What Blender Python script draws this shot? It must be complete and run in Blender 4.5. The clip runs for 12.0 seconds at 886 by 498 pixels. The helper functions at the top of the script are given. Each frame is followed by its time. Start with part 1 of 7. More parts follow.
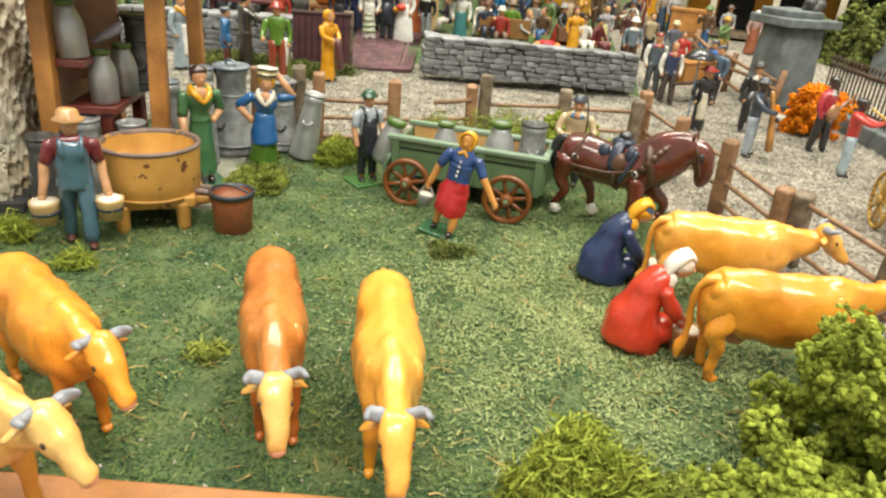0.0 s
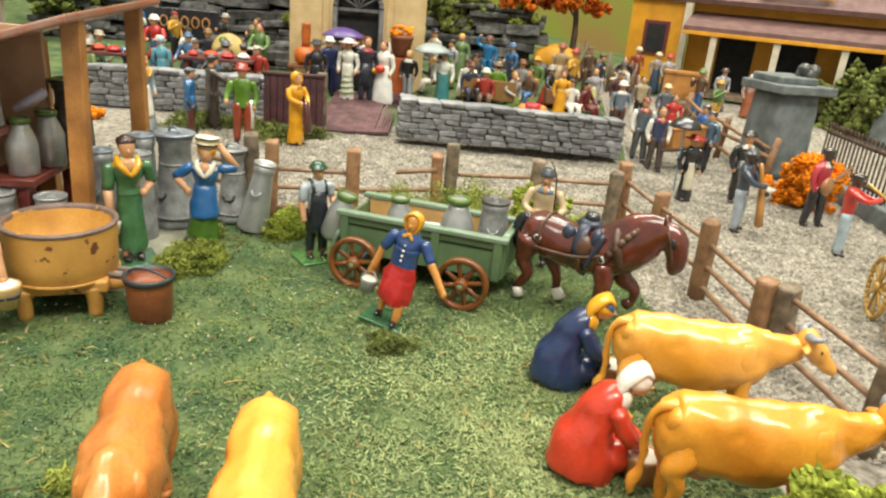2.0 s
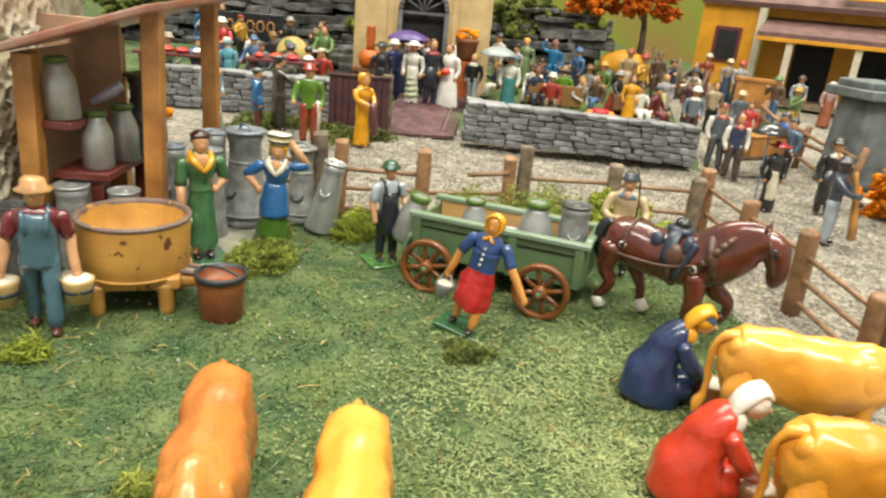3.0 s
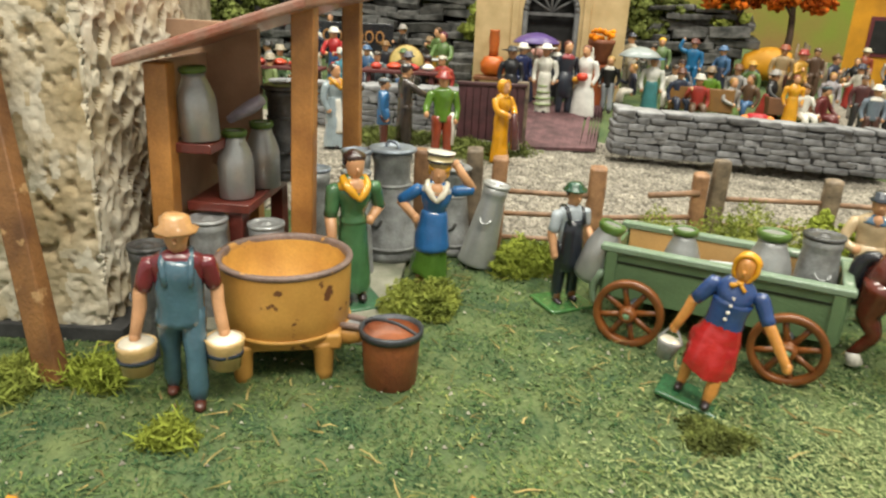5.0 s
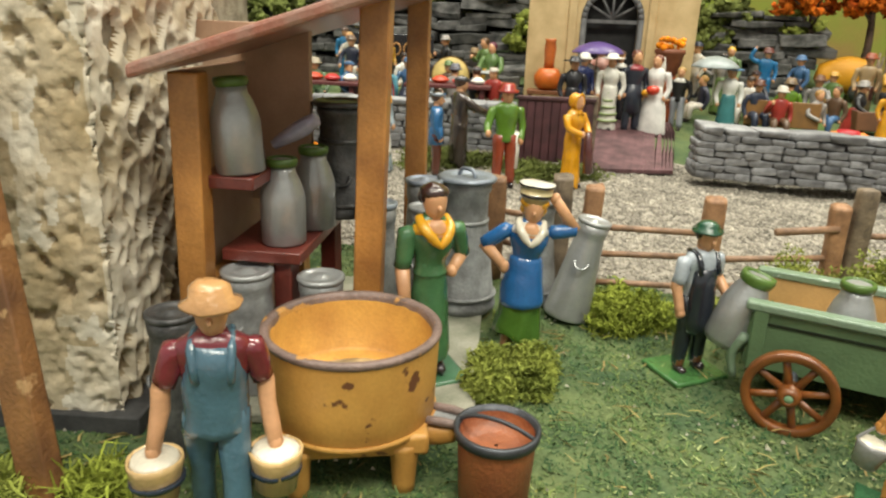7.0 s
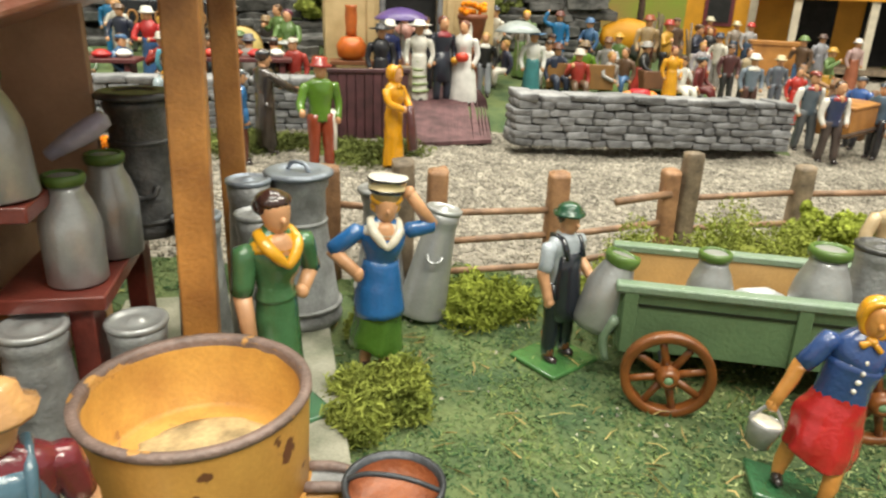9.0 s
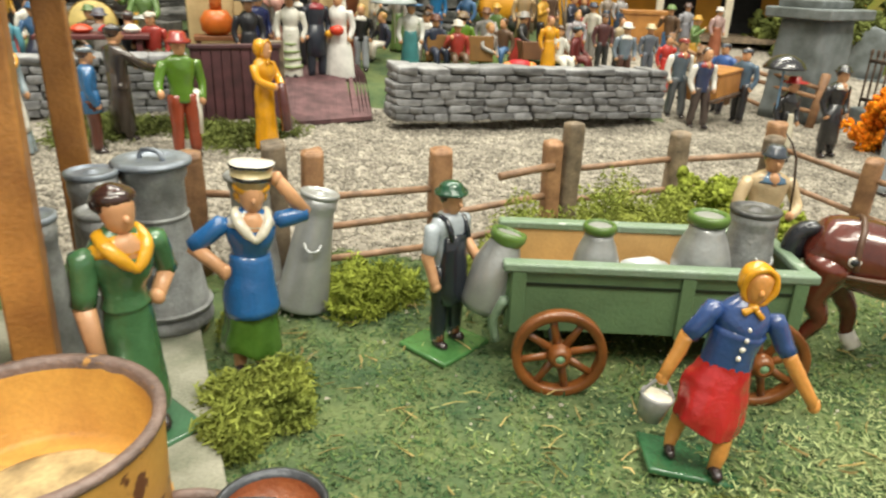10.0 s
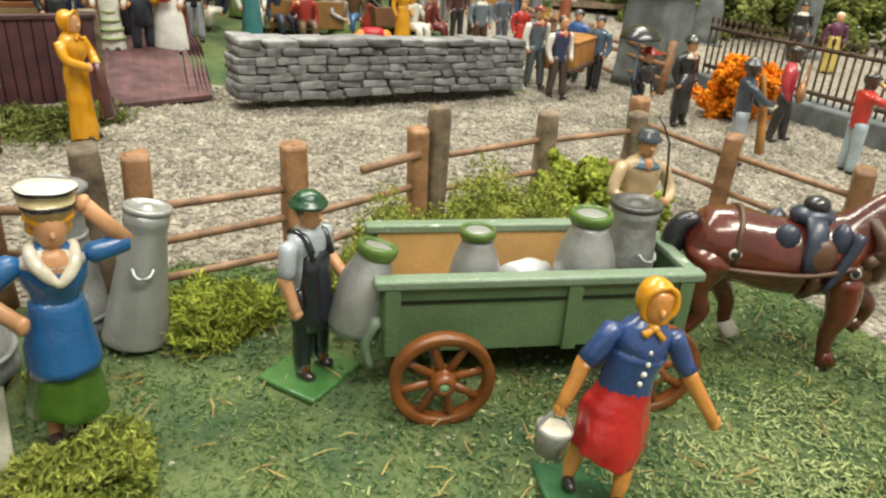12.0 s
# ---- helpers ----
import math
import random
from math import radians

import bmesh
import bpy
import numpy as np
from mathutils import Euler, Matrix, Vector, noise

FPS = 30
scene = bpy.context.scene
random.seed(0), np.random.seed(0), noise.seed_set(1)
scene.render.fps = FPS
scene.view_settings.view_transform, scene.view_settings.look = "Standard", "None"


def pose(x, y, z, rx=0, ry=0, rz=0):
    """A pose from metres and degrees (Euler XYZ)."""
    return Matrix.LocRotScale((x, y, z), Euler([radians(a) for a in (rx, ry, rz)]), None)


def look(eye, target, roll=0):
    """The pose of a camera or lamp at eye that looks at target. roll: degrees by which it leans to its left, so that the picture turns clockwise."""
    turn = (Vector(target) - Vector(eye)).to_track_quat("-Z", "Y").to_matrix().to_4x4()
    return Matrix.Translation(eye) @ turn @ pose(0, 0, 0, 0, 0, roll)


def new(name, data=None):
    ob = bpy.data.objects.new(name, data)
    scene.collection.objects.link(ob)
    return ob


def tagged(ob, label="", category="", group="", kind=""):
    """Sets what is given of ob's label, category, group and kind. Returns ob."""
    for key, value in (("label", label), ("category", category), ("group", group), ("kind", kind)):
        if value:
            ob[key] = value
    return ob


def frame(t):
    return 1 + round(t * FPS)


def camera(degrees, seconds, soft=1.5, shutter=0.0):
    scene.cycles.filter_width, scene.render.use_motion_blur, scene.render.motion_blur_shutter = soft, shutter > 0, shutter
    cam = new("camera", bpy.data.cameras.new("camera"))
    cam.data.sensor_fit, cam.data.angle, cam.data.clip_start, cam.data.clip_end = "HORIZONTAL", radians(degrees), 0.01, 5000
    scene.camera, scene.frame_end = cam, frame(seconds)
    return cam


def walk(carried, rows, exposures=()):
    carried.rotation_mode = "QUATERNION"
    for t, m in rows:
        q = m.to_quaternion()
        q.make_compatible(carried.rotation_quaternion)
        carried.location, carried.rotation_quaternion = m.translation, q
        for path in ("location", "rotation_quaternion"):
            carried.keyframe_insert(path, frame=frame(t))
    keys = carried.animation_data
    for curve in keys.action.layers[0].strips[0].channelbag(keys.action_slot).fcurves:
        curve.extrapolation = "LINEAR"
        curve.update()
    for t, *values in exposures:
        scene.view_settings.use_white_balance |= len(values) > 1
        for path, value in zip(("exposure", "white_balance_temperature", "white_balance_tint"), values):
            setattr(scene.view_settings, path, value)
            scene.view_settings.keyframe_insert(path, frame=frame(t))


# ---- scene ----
# All sizes below are in centimetres, turned into metres by U.
U = 0.01
cam = camera(64.63, 12.0, soft=2.3, shutter=0.4)
# seconds, eye (cm), yaw, pitch, roll (degrees)
ROWS = [
    (0.0, 0.05, 0.08, 14.29, 2.29, -24.42, 4.91),
    (0.5, 0.87, 0.96, 14.5, 2.63, -23.57, 4.77),
    (1.0, 1.73, 2.01, 14.98, 3.01, -22.05, 4.69),
    (1.5, 2.43, 3.28, 15.16, 3.07, -21.29, 5.28),
    (2.0, 2.68, 4.3, 14.87, 3.42, -20.45, 5.29),
    (2.5, 1.94, 5.06, 14.58, 4.59, -19.81, 5.33),
    (3.0, 1.1, 5.53, 13.91, 7.48, -19.97, 5.28),
    (5.0, -4.84, 10.95, 12.54, 14.15, -19.5, 2.75),
    (5.5, -5.49, 12.54, 12.41, 16.19, -19.05, 2.62),
    (6.0, -6.35, 13.95, 12.37, 17.31, -18.57, 2.57),
    (6.5, -7.65, 15.24, 12.03, 17.65, -18.17, 2.18),
    (8.5, -11.14, 18.6, 11.48, 2.07, -19.99, 2.57),
    (9.0, -11.08, 19.34, 11.76, -1.32, -20.45, 2.04),
    (9.5, -11.01, 19.89, 11.65, -5.75, -21.17, 1.76),
    (10.0, -10.54, 20.67, 11.55, -10.63, -22.11, 2.01),
    (10.5, -10.46, 21.85, 11.63, -14.0, -22.95, 2.1),
    (11.0, -10.07, 22.18, 11.69, -18.03, -23.58, 2.7),
    (11.5, -10.02, 22.89, 11.66, -21.77, -24.08, 3.39),
    (12.0, -9.91, 23.67, 11.85, -22.96, -24.67, 3.52),
]
def eye_pose(x, y, z, yaw, pitch, roll):
    return Matrix.Translation((x * U, y * U, z * U)) @ pose(0, 0, 0, 0, 0, yaw) @ pose(0, 0, 0, 90 + pitch) @ pose(0, 0, 0, 0, 0, roll)

walk(cam, [(t, eye_pose(*row)) for t, *row in ROWS], [(0.0, 0.03), (3.0, 0.03), (5.0, -0.1), (6.5, -0.16), (8.5, 0.03), (10.5, 0.02), (12.0, -0.14)])

# ---------------------------------------------------------------- light
world = bpy.data.worlds.new("hall_air")
scene.world = world
world.use_nodes = True
world.node_tree.nodes["Background"].inputs[0].default_value = (0.985, 0.965, 0.855, 1)
world.node_tree.nodes["Background"].inputs[1].default_value = 0.62
scene.view_settings.exposure = 0.0
LAMP_POWER = 29.0

def ceiling_lamp(x, y, z, sx, sy, power):
    data = bpy.data.lights.new("ceiling_lamp", "AREA")
    data.shape, data.size, data.size_y, data.energy, data.color = "RECTANGLE", sx, sy, power, (0.985, 0.95, 0.81)
    ob = new("ceiling_lamp", data)
    ob.matrix_world = look((x, y, z), (x, y, 0))
    return ob

for lx, ly, lp in ((-0.45, -0.75, 0.8), (0.6, -0.35, 1.5), (-0.6, 0.8, 0.9), (0.6, 1.2, 1.05)):
    ceiling_lamp(lx, ly, 1.75, 1.1, 0.28, LAMP_POWER * lp)

# ---------------------------------------------------------------- materials
def mat(name, rgb, rough=0.5, vary=0.12, scale=150.0, bump=0.15, metal=0.0, coat=0.0, second=None, chips=None, chip_size=90.0, chip_at=0.64, island=0.0, obj=0.0, spec=0.5, fine=900.0, coat_rough=0.12):
    m = bpy.data.materials.new(name)
    m.use_nodes = True
    nt = m.node_tree
    b = nt.nodes["Principled BSDF"]
    b.inputs["Roughness"].default_value = rough
    b.inputs["Metallic"].default_value = metal
    b.inputs["Coat Weight"].default_value = coat
    b.inputs["Coat Roughness"].default_value = coat_rough
    b.inputs["Specular IOR Level"].default_value = spec
    tc = nt.nodes.new("ShaderNodeTexCoord")
    def tex(s, detail):
        n = nt.nodes.new("ShaderNodeTexNoise")
        n.inputs["Scale"].default_value, n.inputs["Detail"].default_value = s, detail
        nt.links.new(tc.outputs["Object"], n.inputs["Vector"])
        return n.outputs["Fac"]
    def mix(fac, a, c, kind="MIX"):
        n = nt.nodes.new("ShaderNodeMix")
        n.data_type, n.blend_type = "RGBA", kind
        if isinstance(fac, float):
            n.inputs[0].default_value = fac
        else:
            nt.links.new(fac, n.inputs[0])
        for k, v in ((6, a), (7, c)):
            if isinstance(v, tuple):
                n.inputs[k].default_value = (*v, 1)
            else:
                nt.links.new(v, n.inputs[k])
        return n.outputs[2]
    def ramp(fac, lo, hi):
        n = nt.nodes.new("ShaderNodeMapRange")
        n.inputs["From Min"].default_value, n.inputs["From Max"].default_value = lo, hi
        nt.links.new(fac, n.inputs["Value"])
        return n.outputs["Result"]
    other = second or tuple(min(1.0, c * (1 - 2.2 * vary)) for c in rgb)
    light = tuple(min(1.0, c * (1 + vary)) for c in rgb)
    big = tex(scale, 4)
    col = mix(ramp(big, 0.35, 0.68), light, other)
    small = tex(fine, 3)
    col = mix(ramp(small, 0.3, 0.75), col, mix(1.0, col, tuple(1 - vary for _ in rgb), "MULTIPLY"))
    if chips:
        col = mix(ramp(tex(chip_size, 5), chip_at, chip_at + 0.03), col, chips)
    for socket, amount in (("island", island), ("obj", obj)):
        if amount:
            if socket == "island":
                rnd = nt.nodes.new("ShaderNodeNewGeometry").outputs["Random Per Island"]
            else:
                rnd = nt.nodes.new("ShaderNodeObjectInfo").outputs["Random"]
            hsv = nt.nodes.new("ShaderNodeHueSaturation")
            n = nt.nodes.new("ShaderNodeMapRange")
            n.inputs["To Min"].default_value, n.inputs["To Max"].default_value = 1 - amount, 1 + amount
            nt.links.new(rnd, n.inputs["Value"])
            nt.links.new(n.outputs["Result"], hsv.inputs["Value"])
            nt.links.new(col, hsv.inputs["Color"])
            col = hsv.outputs["Color"]
    nt.links.new(col, b.inputs["Base Color"])
    rr = nt.nodes.new("ShaderNodeMapRange")
    rr.inputs["To Min"].default_value, rr.inputs["To Max"].default_value = max(0.03, rough * 0.75), min(1.0, rough * 1.3)
    nt.links.new(big, rr.inputs["Value"])
    nt.links.new(rr.outputs["Result"], b.inputs["Roughness"])
    if bump:
        bp = nt.nodes.new("ShaderNodeBump")
        bp.inputs["Strength"].default_value, bp.inputs["Distance"].default_value = bump, 0.0008
        nt.links.new(small, bp.inputs["Height"])
        nt.links.new(bp.outputs["Normal"], b.inputs["Normal"])
    return m

PAINTS = {}
def paint(rgb, rough=0.3, **k):
    """A lead-toy enamel of that colour."""
    key = (rgb, rough, tuple(sorted(k.items())))
    if key not in PAINTS:
        PAINTS[key] = mat("enamel_paint", rgb, rough, **{"vary": 0.1, "bump": 0.12, "scale": 120.0, **k})
    return PAINTS[key]

SKIN = (0.62, 0.33, 0.17)
WHITE, BLACK, NAVY = (0.75, 0.72, 0.65), (0.025, 0.025, 0.028), (0.03, 0.05, 0.12)
M_SKIN = paint(SKIN, 0.38)
M_GRASS = mat("turf_flock", (0.115, 0.145, 0.06), 0.95, 0.3, 45.0, 0.9, second=(0.06, 0.10, 0.05), spec=0.1, fine=700.0)

def flake_material():
    """Dyed sawdust turf: every flake takes its own shade of green, olive or straw."""
    m = mat("turf_flake", (0.14, 0.19, 0.07), 0.95, 0.25, 26.0, 0.0, second=(0.065, 0.125, 0.065), spec=0.1)
    nt = m.node_tree
    b = nt.nodes["Principled BSDF"]
    old = b.inputs["Base Color"].links[0].from_socket
    ramp = nt.nodes.new("ShaderNodeValToRGB")
    stops = ((0.0, (0.25, 0.42, 0.45)), (0.3, (0.6, 0.72, 0.65)), (0.62, (1.0, 1.0, 0.9)), (0.9, (1.28, 1.18, 1.0)), (1.0, (1.75, 1.3, 1.1)))
    while len(ramp.color_ramp.elements) < len(stops):
        ramp.color_ramp.elements.new(0.5)
    for e, (p, c) in zip(ramp.color_ramp.elements, stops):
        e.position, e.color = p, (*c, 1)
    nt.links.new(nt.nodes.new("ShaderNodeNewGeometry").outputs["Random Per Island"], ramp.inputs[0])
    mul = nt.nodes.new("ShaderNodeMix")
    mul.data_type, mul.blend_type = "RGBA", "MULTIPLY"
    mul.inputs[0].default_value = 1.0
    nt.links.new(old, mul.inputs[6])
    nt.links.new(ramp.outputs[0], mul.inputs[7])
    nt.links.new(mul.outputs[2], b.inputs["Base Color"])
    return m

M_FLAKE = flake_material()
M_DRY = mat("dry_turf_flake", (0.25, 0.285, 0.125), 0.95, 0.25, 30.0, 0.0, second=(0.20, 0.25, 0.11), island=0.4, spec=0.1)
M_GRAVEL = mat("gravel_bed", (0.33, 0.30, 0.25), 0.95, 0.3, 220.0, 1.0, second=(0.17, 0.15, 0.125), spec=0.2)
M_STONE_CHIP = mat("gravel_chip", (0.355, 0.325, 0.27), 0.9, 0.2, 60.0, 0.2, island=0.42, spec=0.2)
M_POST = mat("fence_wood", (0.29, 0.155, 0.075), 0.55, 0.22, 160.0, 0.4, second=(0.19, 0.095, 0.045), obj=0.2)
M_POST_GREY = mat("weathered_wood", (0.22, 0.165, 0.11), 0.6, 0.25, 160.0, 0.4, obj=0.2)
M_RAIL = mat("rail_wood", (0.31, 0.18, 0.105), 0.5, 0.2, 160.0, 0.3)
M_SHED = mat("orange_stained_wood", (0.44, 0.20, 0.05), 0.42, 0.2, 60.0, 0.3, second=(0.30, 0.125, 0.03), coat=0.2)
M_ROOF = mat("red_brown_roof_paint", (0.27, 0.085, 0.05), 0.38, 0.25, 110.0, 0.4, second=(0.33, 0.20, 0.15), coat=0.3)
M_PANEL = mat("tan_board", (0.52, 0.34, 0.23), 0.6, 0.08, 60.0, 0.2)
M_SHELF = mat("dark_red_board", (0.17, 0.035, 0.025), 0.35, 0.2, 80.0, 0.2, coat=0.3)
M_PLASTER = mat("cast_plaster", (0.56, 0.49, 0.36), 0.85, 0.14, 45.0, 0.8, second=(0.34, 0.26, 0.16), spec=0.2)
M_PLASTER_DARK = mat("plaster_stone", (0.40, 0.37, 0.29), 0.85, 0.25, 110.0, 0.7, second=(0.22, 0.19, 0.14), spec=0.2)
M_SLAB = mat("stone_slab", (0.30, 0.29, 0.23), 0.85, 0.2, 80.0, 0.6, second=(0.20, 0.21, 0.15), spec=0.2)
M_TIN = mat("silver_paint", (0.42, 0.43, 0.43), 0.33, 0.08, 90.0, 0.2, metal=0.5, second=(0.34, 0.35, 0.35))
M_TIN_DULL = mat("dull_lead", (0.33, 0.34, 0.34), 0.45, 0.2, 130.0, 0.35, metal=0.35, second=(0.19, 0.19, 0.19))
M_TIN_DARK = mat("dark_lead", (0.12, 0.12, 0.12), 0.4, 0.3, 130.0, 0.35, metal=0.5, second=(0.05, 0.05, 0.05))
M_TIN_BLUE = mat("grey_blue_lid_paint", (0.30, 0.34, 0.40), 0.4, 0.15, 100.0, 0.25, metal=0.4)
M_GREEN_RIM = paint((0.085, 0.155, 0.03), 0.35)
M_TUB = mat("worn_ochre_paint", (0.52, 0.28, 0.065), 0.5, 0.12, 40.0, 0.14, second=(0.40, 0.19, 0.04), chips=(0.13, 0.05, 0.02), chip_size=130.0, chip_at=0.61, coat=0.1)
M_TUB_IN = mat("ochre_inside_paint", (0.62, 0.34, 0.075), 0.55, 0.14, 60.0, 0.25, second=(0.46, 0.22, 0.045), chips=(0.36, 0.17, 0.05), chip_size=110.0, chip_at=0.62)
M_TUB_RIM = mat("chipped_rim_paint", (0.19, 0.13, 0.11), 0.5, 0.2, 120.0, 0.5, chips=(0.45, 0.23, 0.06), chip_size=120.0, chip_at=0.58)
M_PAIL = mat("rust_red_paint", (0.27, 0.085, 0.03), 0.45, 0.2, 90.0, 0.4, second=(0.20, 0.06, 0.03))
M_IRON = mat("blued_iron", (0.07, 0.075, 0.085), 0.4, 0.2, 120.0, 0.2, metal=0.5)
M_MILK = mat("cream_milk_paint", (0.72, 0.66, 0.52), 0.4, 0.06, 90.0, 0.3)
M_CART = mat("cart_green_paint", (0.105, 0.175, 0.085), 0.42, 0.1, 60.0, 0.3, coat=0.15)
M_CART_TRIM = mat("cart_trim_paint", (0.15, 0.22, 0.14), 0.4, 0.15, 90.0, 0.4, second=(0.20, 0.27, 0.20), coat=0.15, chips=(0.42, 0.46, 0.40), chip_size=160.0, chip_at=0.64)
M_CART_IN = mat("cart_inside_wood", (0.53, 0.33, 0.13), 0.55, 0.1, 60.0, 0.2)
M_WHEEL = mat("brown_wheel_paint", (0.21, 0.068, 0.015), 0.35, 0.2, 90.0, 0.2, coat=0.25)
M_HORSE = mat("bay_enamel", (0.13, 0.024, 0.012), 0.22, 0.25, 60.0, 0.3, second=(0.07, 0.014, 0.01), coat=0.9, fine=420.0)
M_BLACKGLOSS = paint((0.02, 0.022, 0.028), 0.22, coat=0.4)
M_COW_Y = mat("yellow_ochre_enamel", (0.76, 0.37, 0.07), 0.27, 0.12, 35.0, 0.1, second=(0.70, 0.30, 0.02), coat=0.4, coat_rough=0.22)
M_COW_O = mat("orange_enamel", (0.74, 0.31, 0.035), 0.27, 0.15, 35.0, 0.1, second=(0.58, 0.18, 0.015), coat=0.4, coat_rough=0.22)
M_COW_R = mat("red_brown_enamel", (0.50, 0.19, 0.045), 0.27, 0.2, 35.0, 0.1, second=(0.40, 0.10, 0.015), coat=0.4, coat_rough=0.22)
M_COW_C = mat("cream_enamel", (0.70, 0.43, 0.13), 0.3, 0.12, 35.0, 0.1, second=(0.66, 0.30, 0.04), coat=0.4, coat_rough=0.22)
M_HORN = paint((0.25, 0.26, 0.29), 0.4)
M_PINK = paint((0.62, 0.27, 0.16), 0.4)
M_WALL_STONE = mat("grey_painted_stone", (0.27, 0.272, 0.278), 0.75, 0.22, 130.0, 0.8, second=(0.14, 0.14, 0.145), obj=0.28, spec=0.3)
M_WALL_CORE = mat("dark_joint_and_foot", (0.05, 0.05, 0.05), 0.9, 0.2)
M_PURPLE = mat("purple_brown_stain", (0.085, 0.032, 0.038), 0.5, 0.2, 110.0, 0.3, obj=0.15)
M_DECK = mat("purple_deck_paint", (0.13, 0.06, 0.065), 0.65, 0.2, 110.0, 0.3, obj=0.12)
M_CHURCH = mat("cream_stucco", (0.62, 0.47, 0.25), 0.85, 0.1, 60.0, 0.6, second=(0.52, 0.38, 0.19), spec=0.2)
M_ARCH = mat("grey_arch_paint", (0.14, 0.14, 0.14), 0.7, 0.15, 120.0, 0.3)
# Near-black colour for the shade inside doors and windows.
M_DARK = mat("painted_inner_shade", (0.012, 0.012, 0.012), 0.9, 0.1)
M_HOUSE = mat("yellow_clapboard_paint", (0.66, 0.30, 0.012), 0.55, 0.08, 50.0, 0.15)
M_HOUSE_ROOF = mat("mauve_roof_paint", (0.16, 0.085, 0.075), 0.65, 0.12, 70.0, 0.3)
M_CREAM = mat("cream_trim_paint", (0.60, 0.54, 0.42), 0.6, 0.08, 90.0, 0.1)
M_PIER = mat("grey_blue_stone", (0.155, 0.175, 0.18), 0.8, 0.2, 70.0, 0.6, second=(0.10, 0.115, 0.11))
M_ROCK = mat("dark_strata_rock", (0.12, 0.117, 0.112), 0.85, 0.35, 110.0, 1.0, second=(0.03, 0.032, 0.03), obj=0.3)
M_MOSS = mat("moss_green", (0.26, 0.29, 0.06), 0.95, 0.25, 60.0, 0.0, second=(0.16, 0.20, 0.04), island=0.4, spec=0.1)
M_MOSS_DARK = mat("dark_moss", (0.14, 0.165, 0.045), 0.95, 0.25, 60.0, 0.0, island=0.5, spec=0.1)
M_FOAM = mat("yellow_green_foam", (0.25, 0.29, 0.045), 0.95, 0.2, 80.0, 0.3, second=(0.18, 0.22, 0.032), island=0.4, spec=0.1)
M_AUTUMN = mat("autumn_leaf", (0.50, 0.13, 0.012), 0.9, 0.25, 60.0, 0.0, second=(0.40, 0.07, 0.01), island=0.6, spec=0.1)
M_GOLD_LEAF = mat("orange_leaf", (0.70, 0.24, 0.01), 0.9, 0.25, 60.0, 0.0, second=(0.55, 0.13, 0.01), island=0.5, spec=0.1)
M_BARK = mat("bark", (0.09, 0.055, 0.035), 0.85, 0.25, 140.0, 0.6)
M_LEDGE = mat("varnished_edge_board", (0.45, 0.20, 0.07), 0.35, 0.15, 30.0, 0.2, coat=0.3)
M_LAV = paint((0.48, 0.47, 0.60), 0.3)

# ---------------------------------------------------------------- mesh helpers (cm)
def V(*a):
    return Vector(a)

def spline(pts, k):
    """Points drawn finer along a Catmull-Rom curve; each point is a flat tuple."""
    if k <= 1 or len(pts) < 3:
        return [tuple(p) for p in pts]
    out, p = [], [np.array(q, float) for q in pts]
    for i in range(len(p) - 1):
        a, b, c, d = p[max(i - 1, 0)], p[i], p[i + 1], p[min(i + 2, len(p) - 1)]
        for j in range(k):
            t = j / k
            out.append(tuple(0.5 * (2 * b + (c - a) * t + (2 * a - 5 * b + 4 * c - d) * t * t + (3 * b - a - 3 * c + d) * t ** 3)))
    return out + [tuple(p[-1])]

def tube(bm, rings, mi=0, n=10, k=1, side=(1, 0, 0), dome=0.45, ripple=0.0, folds=6, mis=None, sq=1.0):
    """A skin over rings of (x, y, z, ru, rv); u lies along side. mis: the material of each stretch between given rings."""
    count = len(rings) - 1
    rr = spline(rings, k)
    ctr = [V(*r[:3]) for r in rr]
    rows, ax0 = [], None
    for i, r in enumerate(rr):
        ax = (ctr[min(i + 1, len(ctr) - 1)] - ctr[max(i - 1, 0)])
        ax = ax.normalized() if ax.length > 1e-6 else V(0, 0, 1)
        u = V(*side) - ax * ax.dot(V(*side))
        if u.length < 0.05:
            u = V(0, 1, 0) - ax * ax.y
        u.normalize()
        w = ax.cross(u)
        ru, rv = max(r[3], 1e-3), max(r[4], 1e-3)
        row = []
        for j in range(n):
            a = 2 * math.pi * j / n
            f = 1 + ripple * math.sin(folds * a + 0.7)
            ca, sa = math.cos(a), math.sin(a)
            if sq != 1.0:
                ca, sa = math.copysign(abs(ca) ** sq, ca), math.copysign(abs(sa) ** sq, sa)
            row.append(bm.verts.new(ctr[i] + u * (ru * f * ca) + w * (rv * f * sa)))
        rows.append(row)
    for i in range(len(rows) - 1):
        m = mi if mis is None else mis[min(int(i * count / (len(rows) - 1)), count - 1)]
        for j in range(n):
            f = bm.faces.new((rows[i][j], rows[i][(j + 1) % n], rows[i + 1][(j + 1) % n], rows[i + 1][j]))
            f.material_index, f.smooth = m, True
    for end, nb, m in ((0, 1, mi if mis is None else mis[0]), (-1, -2, mi if mis is None else mis[-1])):
        d = ctr[end] - ctr[nb]
        if d.length > 1e-6:
            d.normalize()
        c = bm.verts.new(ctr[end] + d * dome * min(rr[end][3], rr[end][4]))
        for j in range(n):
            vs = (rows[end][j], rows[end][(j + 1) % n], c)
            f = bm.faces.new(vs if end == -1 else vs[::-1])
            f.material_index, f.smooth = m, True

def rod(bm, a, b, r, mi=0, n=8, r2=None, dome=0.2):
    tube(bm, [(*a, r, r), (*b, r2 or r, r2 or r)], mi, n, 1, (1, 0.13, 0.07), dome)

